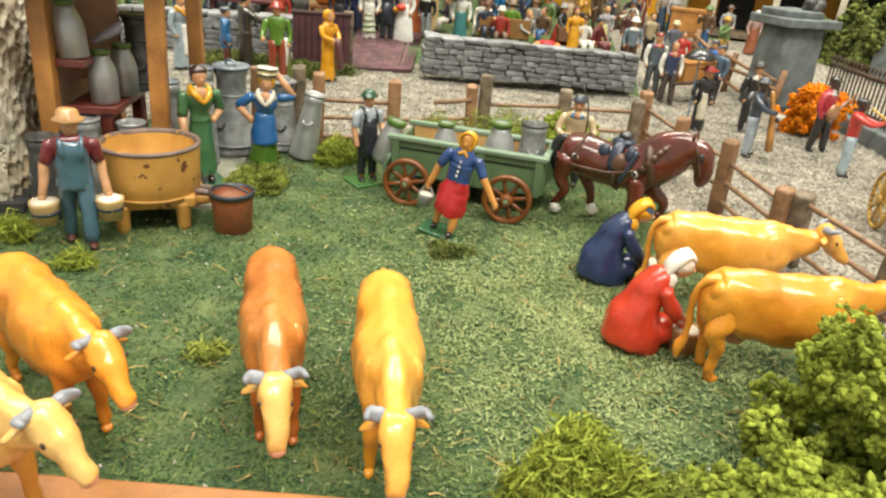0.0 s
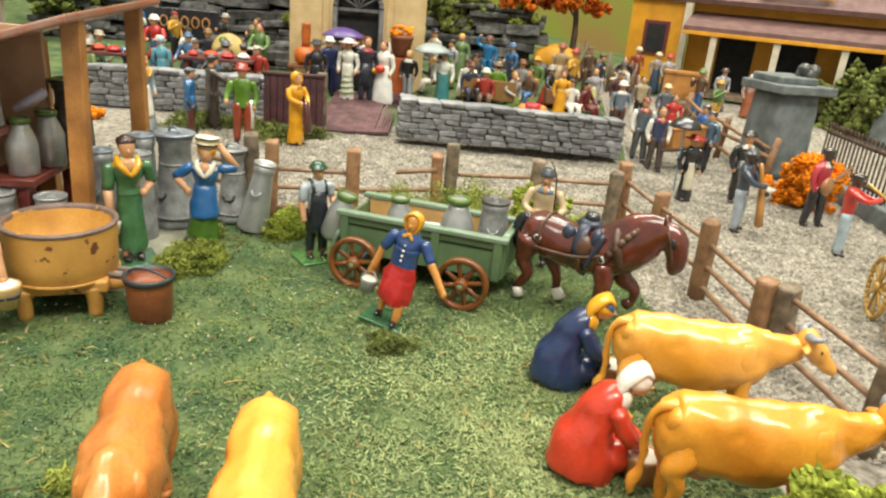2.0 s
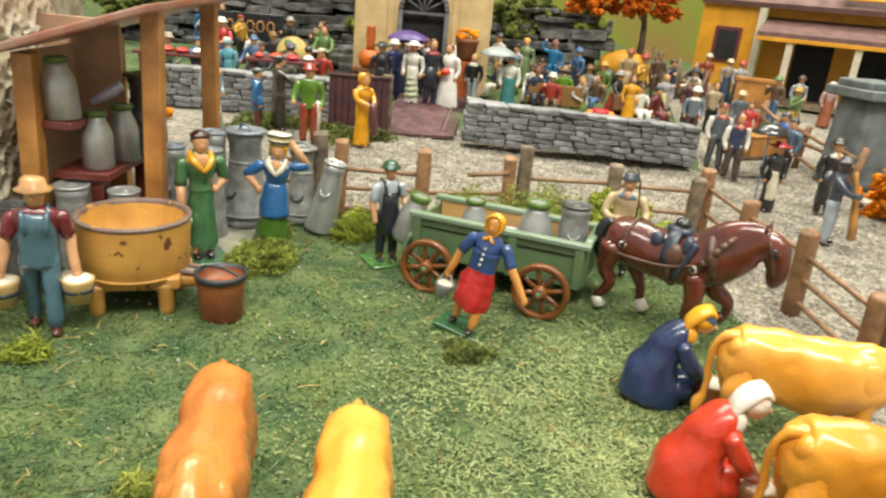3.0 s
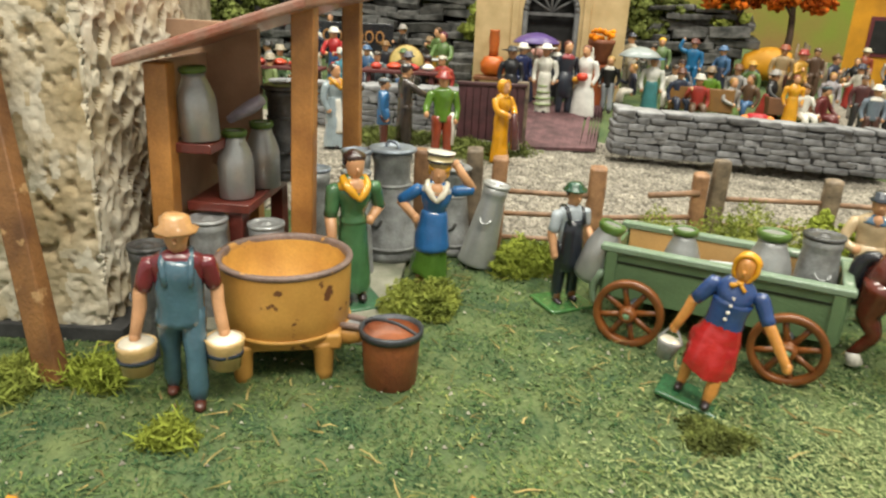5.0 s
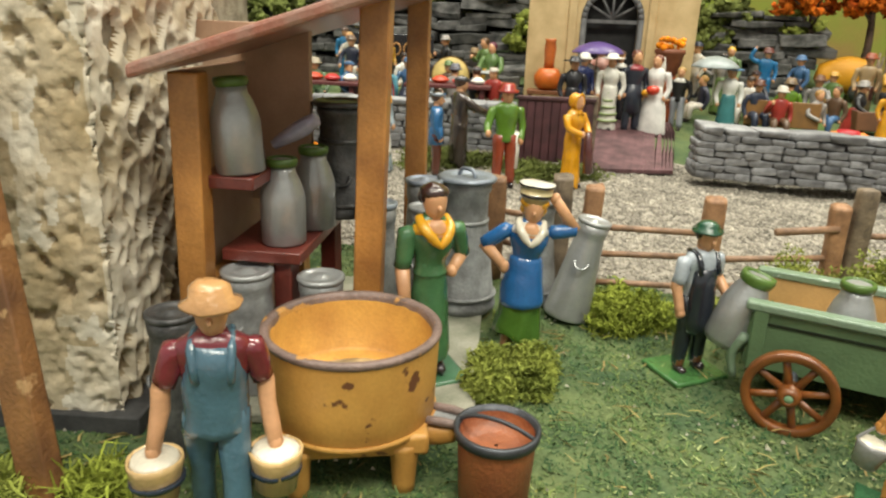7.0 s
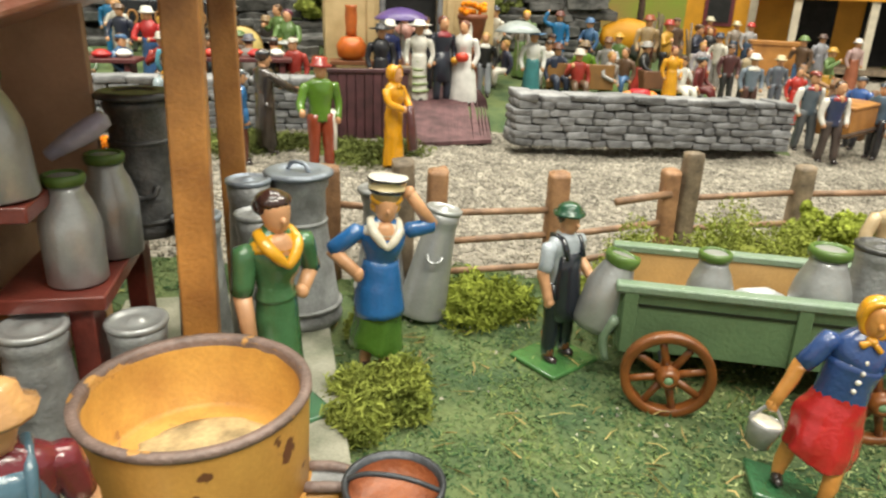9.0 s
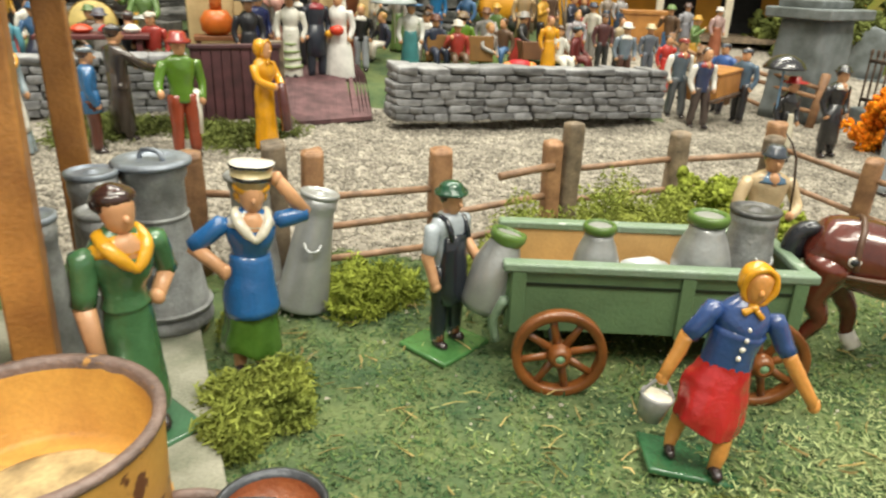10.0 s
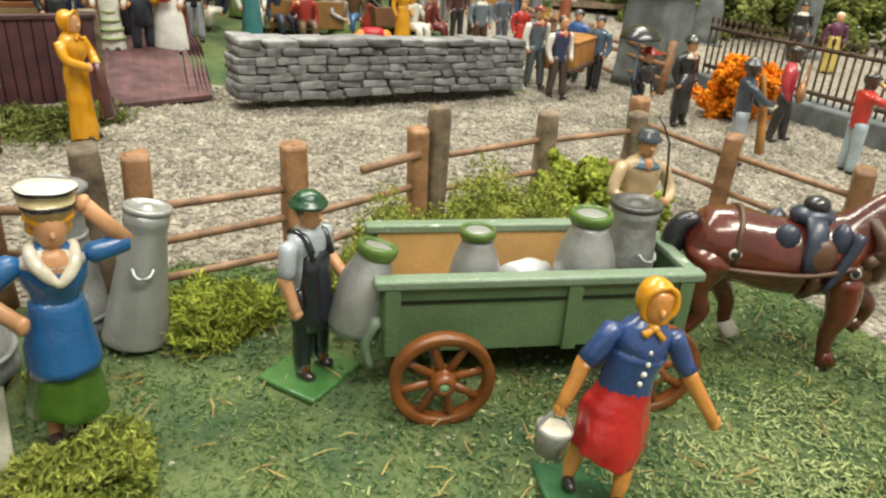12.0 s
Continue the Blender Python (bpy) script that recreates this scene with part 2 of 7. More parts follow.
def limb(bm, pts, rads, mi=0, n=8, k=2, mis=None):
    tube(bm, [(*p, r, r) for p, r in zip(pts, rads)], mi, n, k, (1, 0.1, 0.05), 0.5, mis=mis)

def ball(bm, c, r, mi=0, n=12, m=8, rot=None):
    r = (r, r, r) if isinstance(r, (int, float)) else r
    rows = []
    M = rot or Matrix.Identity(3)
    for i in range(1, m):
        th = math.pi * i / m
        rows.append([bm.verts.new(V(*c) + M @ V(r[0] * math.sin(th) * math.cos(2 * math.pi * j / n), r[1] * math.sin(th) * math.sin(2 * math.pi * j / n), r[2] * math.cos(th))) for j in range(n)])
    tp, bt = bm.verts.new(V(*c) + M @ V(0, 0, r[2])), bm.verts.new(V(*c) - M @ V(0, 0, r[2]))
    fs = []
    for j in range(n):
        fs.append((tp, rows[0][j], rows[0][(j + 1) % n]))
        fs.append((bt, rows[-1][(j + 1) % n], rows[-1][j]))
        for i in range(len(rows) - 1):
            fs.append((rows[i][j], rows[i + 1][j], rows[i + 1][(j + 1) % n], rows[i][(j + 1) % n]))
    for f in fs:
        q = bm.faces.new(f)
        q.material_index, q.smooth = mi, True

def lathe(bm, prof, n=28, c=(0, 0, 0), mi=0, wob=0.0, shut=True):
    """A turned body from (r, z) or (r, z, material) pairs."""
    rows = []
    for r, z, *_ in prof:
        rows.append([bm.verts.new((c[0] + r * (1 + wob * noise.noise(V(j * 0.9, z, 3))) * math.cos(2 * math.pi * j / n), c[1] + r * math.sin(2 * math.pi * j / n), c[2] + z)) for j in range(n)])
    for i in range(len(rows) - 1):
        m = prof[i + 1][2] if len(prof[i + 1]) > 2 else mi
        for j in range(n):
            f = bm.faces.new((rows[i][j], rows[i][(j + 1) % n], rows[i + 1][(j + 1) % n], rows[i + 1][j]))
            f.material_index, f.smooth = m, True
    for row, flip, m in ((rows[0], True, mi), (rows[-1], False, prof[-1][2] if len(prof[-1]) > 2 else mi)) if shut else ():
        f = bm.faces.new(row[::-1] if flip else row)
        f.material_index = m

def box(bm, c, s, mi=0, rot=None, bev=0.0, jag=0.0):
    M = Matrix.Translation(c) @ (rot.to_4x4() if rot else Matrix.Identity(4)) @ Matrix.Diagonal((*s, 1))
    g = bmesh.ops.create_cube(bm, size=1, matrix=M)["verts"]
    if jag:
        for v in g:
            v.co += V(random.uniform(-jag, jag), random.uniform(-jag, jag), random.uniform(-jag, jag))
    fs = {f for v in g for f in v.link_faces}
    for f in fs:
        f.material_index = mi
    if bev:
        out = bmesh.ops.bevel(bm, geom=list({e for v in g for e in v.link_edges}), offset=bev, segments=2, affect="EDGES", profile=0.5)
        for f in out["faces"]:
            f.material_index, f.smooth = mi, True

def turn(rx=0, ry=0, rz=0):
    return pose(0, 0, 0, rx, ry, rz).to_3x3()

def cast(bm, amount, size):
    """The slight lumps of a cast and painted toy."""
    for v in bm.verts:
        v.co += noise.noise_vector(v.co * size) * amount

def part(name, bm, mats, parent=None, label="", fix=True):
    if fix:
        bmesh.ops.recalc_face_normals(bm, faces=bm.faces)
    bmesh.ops.scale(bm, vec=(U, U, U), verts=bm.verts)
    me = bpy.data.meshes.new(name)
    bm.to_mesh(me)
    bm.free()
    for m in mats if isinstance(mats, (list, tuple)) else [mats]:
        me.materials.append(m)
    ob = new(name, me)
    if parent:
        ob.parent = parent
    return tagged(ob, label)

def at(x, y, z, rx=0, ry=0, rz=0, s=1.0):
    return pose(x * U, y * U, z * U, rx, ry, rz) @ Matrix.Diagonal((s, s, s, 1))

def thing(name, m, label, category, group="", kind=""):
    ob = new(name)
    ob.empty_display_size = 0.01
    ob.matrix_basis = m
    return tagged(ob, label, category, group, kind)

def B():
    return bmesh.new()

def raw(name, verts, faces, m, label, category, kind="stuff", parent=None):
    """One mesh of many loose pieces, from arrays in cm."""
    me = bpy.data.meshes.new(name)
    me.from_pydata((np.asarray(verts) * U).tolist(), [], np.asarray(faces).tolist())
    me.materials.append(m)
    ob = new(name, me)
    if parent:
        ob.parent = parent
    return tagged(ob, label, category, "", kind)

# ---------------------------------------------------------------- the ground
def step(a, b, v):
    u = min(1.0, max(0.0, (v - a) / (b - a)))
    return u * u * (3 - 2 * u)

def lift(x, y):
    r = min(2.0, max(0.5, 1.9 - 0.045 * (x + 10))) * step(40, 60, y)
    back = step(66.5, 72, y) * (1 - step(13, 20, x)) * 1.7 + step(75, 112, y) * 4.5
    return -0.25 * math.exp(-((x - 2) ** 2 + (y - 35) ** 2) / 120) + r + back

def gravel_edge(x):
    """The line along which the turf gives way to the gravel."""
    return 46.5 + 0.9 * math.sin(0.5 * x) if x < 11 else 46.5 - (x - 11) * 8.5

def is_gravel(x, y):
    if y > 68.5 and x < 15:
        return False
    return (y > gravel_edge(x) or x > 15.6 + 0.1 * (y - 30)) and y < 100

def turf_height(x, y):
    return lift(x, y) + 0.10 * noise.noise(V(x * 0.45, y * 0.45, 0)) + 0.05 * noise.noise(V(x * 1.5, y * 1.5, 2))

def ground_mesh():
    xs = np.concatenate([np.linspace(-150, -40, 12), np.linspace(-38, 45, 210), np.linspace(48, 160, 12)])
    ys = np.concatenate([np.linspace(13.9, 76, 170), np.linspace(77, 170, 30)])
    bm = B()
    rows = [[bm.verts.new((x, y, turf_height(x, y))) for x in xs] for y in ys]
    for i in range(len(ys) - 1):
        for j in range(len(xs) - 1):
            f = bm.faces.new((rows[i][j], rows[i][j + 1], rows[i + 1][j + 1], rows[i + 1][j]))
            f.smooth = True
            f.material_index = 1 if is_gravel((xs[j] + xs[j + 1]) / 2, (ys[i] + ys[i + 1]) / 2) else 0
    ob = part("ground", bm, [M_GRASS, M_GRAVEL], None, "flocked green turf and a grey gravel road on one sheet")
    tagged(ob, "", "ground", "", "structure")

ground_mesh()
# ---------------------------------------------------------------- figures
def figure(name, m, h, label, coat, legs=None, hat=None, hatcol=(0.05, 0.05, 0.05), hair=(0.06, 0.03, 0.02), skirt=False, skirtcol=None, left=None, right=None, sleeve=0.95, arm=None, base=None, apron=None, stride=0.0, wide=1.0, coatlen=0.0, shoes=(0.03, 0.02, 0.02), sit=False, extra=None, group="", fine=False, collar=None, lean=0.0, skin=SKIN, hem=0.0, ripple=0.05, category="figurine", gown=None, head=1.0, feet=None):
    """A painted toy figure, one mesh, facing -y; all lengths are shares of its height."""
    bm, mats = B(), []
    def mi(rgb, **k):
        p = rgb if not isinstance(rgb, tuple) else paint(rgb, 0.2 if fine else 0.3, **({"coat": 0.65, "bump": 0.3} if fine else {}))
        if p not in mats:
            mats.append(p)
        return mats.index(p)
    n, k = (18, 4) if fine else (10, 2)
    sk = mi(M_SKIN if skin == SKIN else skin)
    c = mi(coat)
    dz = -0.26 if sit else 0.0
    L = lambda p: (p[0], p[1] + lean * (p[2] + dz) * 0.5, p[2] + dz)
    if skirt:
        s = mi(skirtcol or coat)
        if sit:
            tube(bm, [(0, 0.02, 0.0, 0.19, 0.18), (0, 0.0, 0.12, 0.18, 0.17), (0, 0.02, 0.24, 0.13, 0.12), (0, 0.03, 0.36, 0.09, 0.08)], s, n, k, ripple=0.06, folds=7)
        else:
            lo = hem or (0.10 if base else 0.03)
            first = len(bm.verts)
            tube(bm, gown or [(0, 0, lo, 0.145 * wide, 0.12 * wide), (0, 0, lo + 0.05, 0.14 * wide, 0.12 * wide), (0, 0, 0.36, 0.12 * wide, 0.10 * wide), (0, 0, 0.5, 0.108, 0.09), (0, 0, 0.62, 0.088, 0.072)], s, 40 if fine else n, 6 if fine else k, ripple=0.0 if fine else ripple, folds=8)
            if fine:
                # cast folds that deepen from the waist to the hem
                for v in list(bm.verts)[first:]:
                    a, d = math.atan2(v.co.y, v.co.x), max(0.0, 0.56 - v.co.z)
                    f = 1 + ripple * 2.2 * d * (math.sin(6 * a + 1.1 + 7 * d) + 0.6 * math.sin(11 * a - 5 * d) + 0.5 * math.sin(3 * a + 9 * d))
                    v.co.x, v.co.y = v.co.x * f, v.co.y * f
                    v.co.z += 0.02 * math.sin(2 * a + 0.6) * min(1.0, d * 4)
            for x, y in feet or ((-0.05, -0.03), (0.05, -0.03)):
                ball(bm, (x, y - 0.03, 0.035), (0.032, 0.06, 0.03), mi(shoes), 8, 6)
                limb(bm, [(x, y, 0.03), (x, y + 0.006, 0.12), (x * 0.9, y * 0.6, 0.3)], [0.027, 0.036, 0.046], sk, 10, 2)
    else:
        l = mi(legs or coat)
        for sgn in (-1, 1):
            st = stride * sgn
            if sit:
                limb(bm, [(0.06 * sgn, 0, 0.25), (0.085 * sgn, -0.2, 0.24), (0.085 * sgn, -0.23, 0.05)], [0.065, 0.055, 0.042], l, 8, 3)
                ball(bm, (0.085 * sgn, -0.26, 0.03), (0.035, 0.07, 0.032), mi(shoes), 8, 6)
            else:
                limb(bm, [(0.055 * sgn, 0, 0.52), (0.065 * sgn, -0.5 * st - 0.01, 0.28), (0.07 * sgn, -st, 0.05)], [0.07, 0.055, 0.045], l, 8 if not fine else 12, 3)
                ball(bm, (0.075 * sgn, -st - 0.03, 0.028), (0.036, 0.068, 0.03), mi(shoes), 8, 6)
    if coatlen:
        tube(bm, [L((0, 0, 0.52 - coatlen, 0.125, 0.10))[:3] + (0.125, 0.10), L((0, 0, 0.6))[:3] + (0.11, 0.08)], c, n, 1)
    t0 = [(0.47, 0.105, 0.078), (0.58, 0.098, 0.072), (0.70, 0.118, 0.08), (0.785, 0.13, 0.075), (0.825, 0.085, 0.06), (0.84, 0.045, 0.045)]
    if skirt:
        t0 = [(0.55, 0.094, 0.078), (0.62, 0.082, 0.07), (0.71, 0.112, 0.096), (0.785, 0.116, 0.072), (0.83, 0.08, 0.055), (0.855, 0.045, 0.045)]
    tube(bm, [(*L((0, 0, z)), a * (wide if not skirt else 1), b) for z, a, b in t0], c, n, k)
    if collar:
        tube(bm, [(*L((0, -0.006, 0.765)), 0.112, 0.084), (*L((0, -0.002, 0.8)), 0.108, 0.074), (*L((0, 0, 0.832)), 0.066, 0.055)], mi(collar), n, 2)
        if fine and skirt:
            ball(bm, L((0, -0.05, 0.785)), (0.052, 0.04, 0.058), sk, 12, 8)
            for sgn in (-1, 1):
                limb(bm, [L((0.07 * sgn, 0.01, 0.835)), L((0.066 * sgn, -0.065, 0.80)), L((0.036 * sgn, -0.09, 0.755)), L((0.0, -0.096, 0.715))], [0.024, 0.026, 0.024, 0.014], mi(collar), 10, 3)
        elif fine:
            ball(bm, L((0, -0.058, 0.795)), (0.036, 0.034, 0.05), sk, 12, 8)
    if apron:
        tube(bm, [(0, -0.055 * wide, 0.2 if skirt else 0.3, 0.085, 0.075), (0, -0.045, 0.45, 0.075, 0.06), (0, -0.035, 0.6, 0.06, 0.05)], mi(apron), n, k)
    limb(bm, [L((0, 0, 0.81)), L((0, -0.008, 0.88))], [0.045, 0.042], sk)
    hc = L((0, -0.014, 0.913))
    first = len(bm.verts)
    tube(bm, [(hc[0], hc[1] - 0.02, hc[2] - 0.078, 0.02, 0.024), (hc[0], hc[1] - 0.016, hc[2] - 0.06, 0.04, 0.044), (hc[0], hc[1] - 0.006, hc[2] - 0.02, 0.056, 0.062), (hc[0], hc[1], hc[2] + 0.03, 0.06, 0.067), (hc[0], hc[1] + 0.004, hc[2] + 0.062, 0.045, 0.052), (hc[0], hc[1] + 0.004, hc[2] + 0.078, 0.02, 0.022)], sk, 14 if fine else 10, 3 if fine else 1)
    ball(bm, (hc[0], hc[1] - 0.068, hc[2] - 0.01), (0.013, 0.018, 0.017), sk, 6, 5)
    if hair:
        ball(bm, (hc[0], hc[1] + 0.014, hc[2] + 0.032), (0.07, 0.07, 0.07), mi(hair), 14 if fine else 10, 10 if fine else 8)
    top = hc[2] + 0.052
    hcx, hcy = hc[0], hc[1]
    if hat:
        hm = mi(hatcol)
        if hat in ("brim", "straw"):
            lathe(bm, [(0.03, 0.0), (0.105, -0.012), (0.108, 0.0), (0.074, 0.016), (0.07, 0.06), (0.045, 0.078), (0.01, 0.082)], 14, (hcx, hcy, top - 0.015), hm)
        elif hat == "wide":
            lathe(bm, [(0.03, 0.0), (0.16, 0.012), (0.165, 0.02), (0.075, 0.03), (0.07, 0.065), (0.05, 0.08), (0.01, 0.084)], 14, (hcx, hcy, top - 0.015), hm)
        elif hat == "bowler":
            lathe(bm, [(0.03, 0.0), (0.1, 0.004), (0.1, 0.016), (0.076, 0.018), (0.072, 0.05), (0.045, 0.075), (0.012, 0.085)], 14, (hcx, hcy, top - 0.015), hm)
        elif hat == "cap":
            ball(bm, (hcx, hcy + 0.006, top), (0.074, 0.08, 0.04), hm, 12, 8)
            ball(bm, (hcx, hcy - 0.06, top - 0.012), (0.045, 0.04, 0.012), hm, 8, 6)
        elif hat == "scarf":
            ball(bm, (hcx, hcy + 0.03, hc[2] + 0.012), (0.078, 0.066, 0.092), hm, 18, 14)
            loop = [(0.066 * math.sin(a), -0.032 - 0.012 * math.cos(a), 0.004 + 0.083 * math.cos(a)) for a in [2 * math.pi * i / 12 for i in range(13)]]
            limb(bm, [(hcx + x, hcy + y, hc[2] + z) for x, y, z in loop], [0.015] * 13, hm, 8, 2)
            ball(bm, (hcx, hcy - 0.04, hc[2] - 0.088), (0.026, 0.026, 0.02), hm, 8, 6)
            for sgn in (-1, 1):
                limb(bm, [(hcx, hcy - 0.045, hc[2] - 0.088), (hcx + 0.04 * sgn, hcy - 0.06, hc[2] - 0.118)], [0.012, 0.016], hm, 8, 1)
        elif hat == "fedora":
            lathe(bm, [(0.03, 0.0), (0.085, -0.012), (0.09, -0.004), (0.066, 0.012), (0.06, 0.05), (0.04, 0.066), (0.01, 0.06)], 14, (hcx, hcy, top - 0.012), hm)
    if head != 1.0:
        for v in list(bm.verts)[first:]:
            v.co = V(hc[0], hc[1], hc[2] - 0.075) + (v.co - V(hc[0], hc[1], hc[2] - 0.075)) * head
    a_m = mi(arm) if arm else c
    for sgn, pts in ((-1, left or ((-0.17, 0.02, 0.62), (-0.15, -0.05, 0.48))), (1, right or ((0.17, 0.02, 0.62), (0.15, -0.05, 0.48)))):
        sh = L((0.125 * sgn, 0, 0.785))
        el, ha = L(pts[0]), L(pts[1])
        if sleeve > 0.9:
            limb(bm, [sh, el, ha], [0.044, 0.037, 0.03], a_m, 8 if not fine else 12, 3)
        else:
            cut = tuple(sh[i] + (el[i] - sh[i]) * sleeve * 2 for i in range(3)) if sleeve < 0.5 else el
            limb(bm, [sh, tuple((sh[i] + cut[i]) / 2 for i in range(3)), cut], [0.046, 0.045, 0.042], a_m, 12, 2)
            limb(bm, [cut, el, ha] if sleeve < 0.5 else [el, ha], [0.036, 0.034, 0.028] if sleeve < 0.5 else [0.036, 0.028], sk, 12, 3)
        ball(bm, ha, (0.03, 0.03, 0.036), sk, 8, 6)
    if extra:
        extra(bm, mi)
    cast(bm, 0.009, 9.0)
    if fine:
        cast(bm, 0.0045, 24.0)
    if base:
        box(bm, (0, 0, -0.008), (base[0], base[1], 0.035), mi(base[2]), None, 0.012)
    bmesh.ops.scale(bm, vec=(h, h, h), verts=bm.verts)
    ob = part(name, bm, mats, None, label)
    ob.matrix_basis = m
    tagged(ob, "", category, group)
    return ob

G_FARM = "toy figures on the farmyard"

def pail_on(bm, mi, x, y, z, r, hh, body, milk=True, hoop=None):
    """A small bucket as part of a cast figure."""
    lathe(bm, [(r * 0.82, 0), (r * 0.98, hh * 0.85), (r, hh), (r * 0.93, hh), (r * 0.9, hh * 0.9)], 18, (x, y, z), mi(body))
    if milk:
        ball(bm, (x, y, z + hh * 0.95), (r * 0.92, r * 0.92, hh * 0.16), mi((0.72, 0.66, 0.54)), 14, 6)
    if hoop:
        lathe(bm, [(r * 0.95, 0), (r * 0.98, hh * 0.14)], 18, (x, y, z + hh * 0.42), mi(hoop))

def farm_figures():
    def farmer_extra(bm, mi):
        wood, dark = (0.62, 0.42, 0.19), (0.02, 0.03, 0.05)
        for x in (-0.215, 0.205):
            pail_on(bm, mi, x, -0.06, 0.215, 0.1, 0.16, wood, True, dark)
        den = mi((0.07, 0.145, 0.20))
        for x in (-0.06, 0.06):
            limb(bm, [(x, -0.085, 0.68), (x * 1.1, -0.07, 0.79), (x, 0.03, 0.835)], [0.018, 0.018, 0.018], den)
        tube(bm, [(0, -0.004, 0.45, 0.122, 0.098), (0, -0.006, 0.56, 0.116, 0.094), (0, -0.008, 0.66, 0.118, 0.094), (0, -0.026, 0.74, 0.1, 0.082), (0, -0.034, 0.785, 0.085, 0.06), (0, -0.036, 0.8, 0.075, 0.045)], den, 16, 3)
    figure("farmer_figurine", at(-17.5, 28.1, 0, 0, 1, 30), 6.12, "painted toy farmer in blue dungarees carrying two milk pails", (0.17, 0.02, 0.03), (0.07, 0.145, 0.20), "brim", (0.50, 0.27, 0.11), left=((-0.185, 0.01, 0.61), (-0.215, -0.06, 0.40)), right=((0.175, 0.02, 0.61), (0.205, -0.06, 0.40)), sleeve=0.42, stride=0.09, wide=1.06, shoes=(0.10, 0.03, 0.02), extra=farmer_extra, group=G_FARM, fine=True)

    def green_extra(bm, mi):
        pail_on(bm, mi, -0.15, -0.09, 0.27, 0.06, 0.09, (0.6, 0.58, 0.52))
        for p, r in (((0, -0.002, 0.962), (0.074, 0.078, 0.042)), ((0, 0.07, 0.92), (0.055, 0.045, 0.05))):
            ball(bm, p, r, mi((0.04, 0.018, 0.015)), 14, 10)
    figure("green_dress_figurine", at(-15.15, 36.5, 0.4, 2, 0, 40), 6.45, "painted toy woman in a green dress with a yellow collar", (0.06, 0.165, 0.07), None, None, hair=(0.05, 0.02, 0.015), skirt=True, left=((-0.15, 0.0, 0.60), (-0.15, -0.07, 0.40)), right=((0.18, 0.03, 0.63), (0.10, -0.04, 0.56)), sleeve=0.5, collar=(0.72, 0.36, 0.02), base=(0.36, 0.34, (0.06, 0.16, 0.08)), extra=green_extra, group=G_FARM, fine=True, wide=0.84, gown=[(0, 0, 0.10, 0.105, 0.095), (0, 0, 0.16, 0.108, 0.095), (0, 0, 0.36, 0.098, 0.086), (0, 0, 0.5, 0.09, 0.078), (0, 0, 0.62, 0.08, 0.068)])

    def blue_extra(bm, mi):
        cream, dark = mi((0.60, 0.50, 0.28)), mi((0.02, 0.02, 0.02))
        lathe(bm, [(0.07, 0.0), (0.083, 0.04), (0.088, 0.04, dark), (0.09, 0.06, dark), (0.089, 0.06), (0.095, 0.105), (0.1, 0.105, dark), (0.1, 0.12, dark), (0.085, 0.122, mi(WHITE)), (0.02, 0.126, mi(WHITE))], 20, (0, -0.005, 0.945), cream)
        tube(bm, [(0.01, -0.004, 0.33, 0.138, 0.118), (0.0, -0.004, 0.45, 0.125, 0.106), (0, 0, 0.54, 0.11, 0.092), (0, 0, 0.62, 0.096, 0.08)], mi((0.02, 0.125, 0.35)), 16, 3)
        ball(bm, (0, 0.006, 0.945), (0.088, 0.084, 0.045), mi((0.75, 0.36, 0.02)), 14, 8)
        ball(bm, (0, 0.012, 0.908), (0.082, 0.056, 0.058), mi((0.75, 0.36, 0.02)), 12, 8)
    figure("blue_dress_figurine", at(-12.75, 39.45, 0.15, 0, 4, 14), 5.95, "painted toy woman in blue balancing a pail on her head", (0.02, 0.125, 0.35), None, None, hair=(0.75, 0.36, 0.02), skirt=True, hem=0.13, skirtcol=(0.06, 0.14, 0.02), left=((-0.26, 0.02, 0.66), (-0.13, -0.08, 0.57)), right=((0.26, 0.03, 0.80), (0.11, 0.0, 0.98)), sleeve=0.5, collar=(0.75, 0.70, 0.58), extra=blue_extra, group=G_FARM, fine=True)

    def boy_extra(bm, mi):
        can, rim = mi(M_TIN), mi(M_GREEN_RIM)
        R = turn(0, 0, -38) @ turn(0, 17, 0)
        m0 = [(0.10, 0.0), (0.115, 0.04), (0.115, 0.26), (0.10, 0.33), (0.075, 0.40), (0.078, 0.40, rim), (0.086, 0.44, rim), (0.08, 0.465, rim), (0.055, 0.465), (0.05, 0.44)]
        tmp = B()
        lathe(tmp, m0[:5] + [(0.075, 0.41)], 20, (0, 0, 0), can)
        lathe(tmp, [(0.078, 0.405), (0.088, 0.44), (0.084, 0.468), (0.068, 0.472), (0.064, 0.455)], 20, (0, 0, 0), rim, shut=False)
        lathe(tmp, [(0.066, 0.455), (0.05, 0.462), (0.01, 0.464)], 20, (0, 0, 0), can)
        bmesh.ops.transform(tmp, matrix=Matrix.Translation(turn(0, 0, -38) @ V(0.195, -0.09, 0.27)) @ R.to_4x4() @ Matrix.Diagonal((1.22, 1.22, 1.06, 1)), verts=tmp.verts)
        me = bpy.data.meshes.new("tmp")
        tmp.to_mesh(me)
        bm.from_mesh(me)
        tmp.free()
        bpy.data.meshes.remove(me)
        navy = mi((0.012, 0.016, 0.025))
        tube(bm, [(0, -0.05, 0.3, 0.10, 0.075), (0, -0.05, 0.5, 0.10, 0.07), (0, -0.05, 0.72, 0.085, 0.05)], navy, 14, 2)
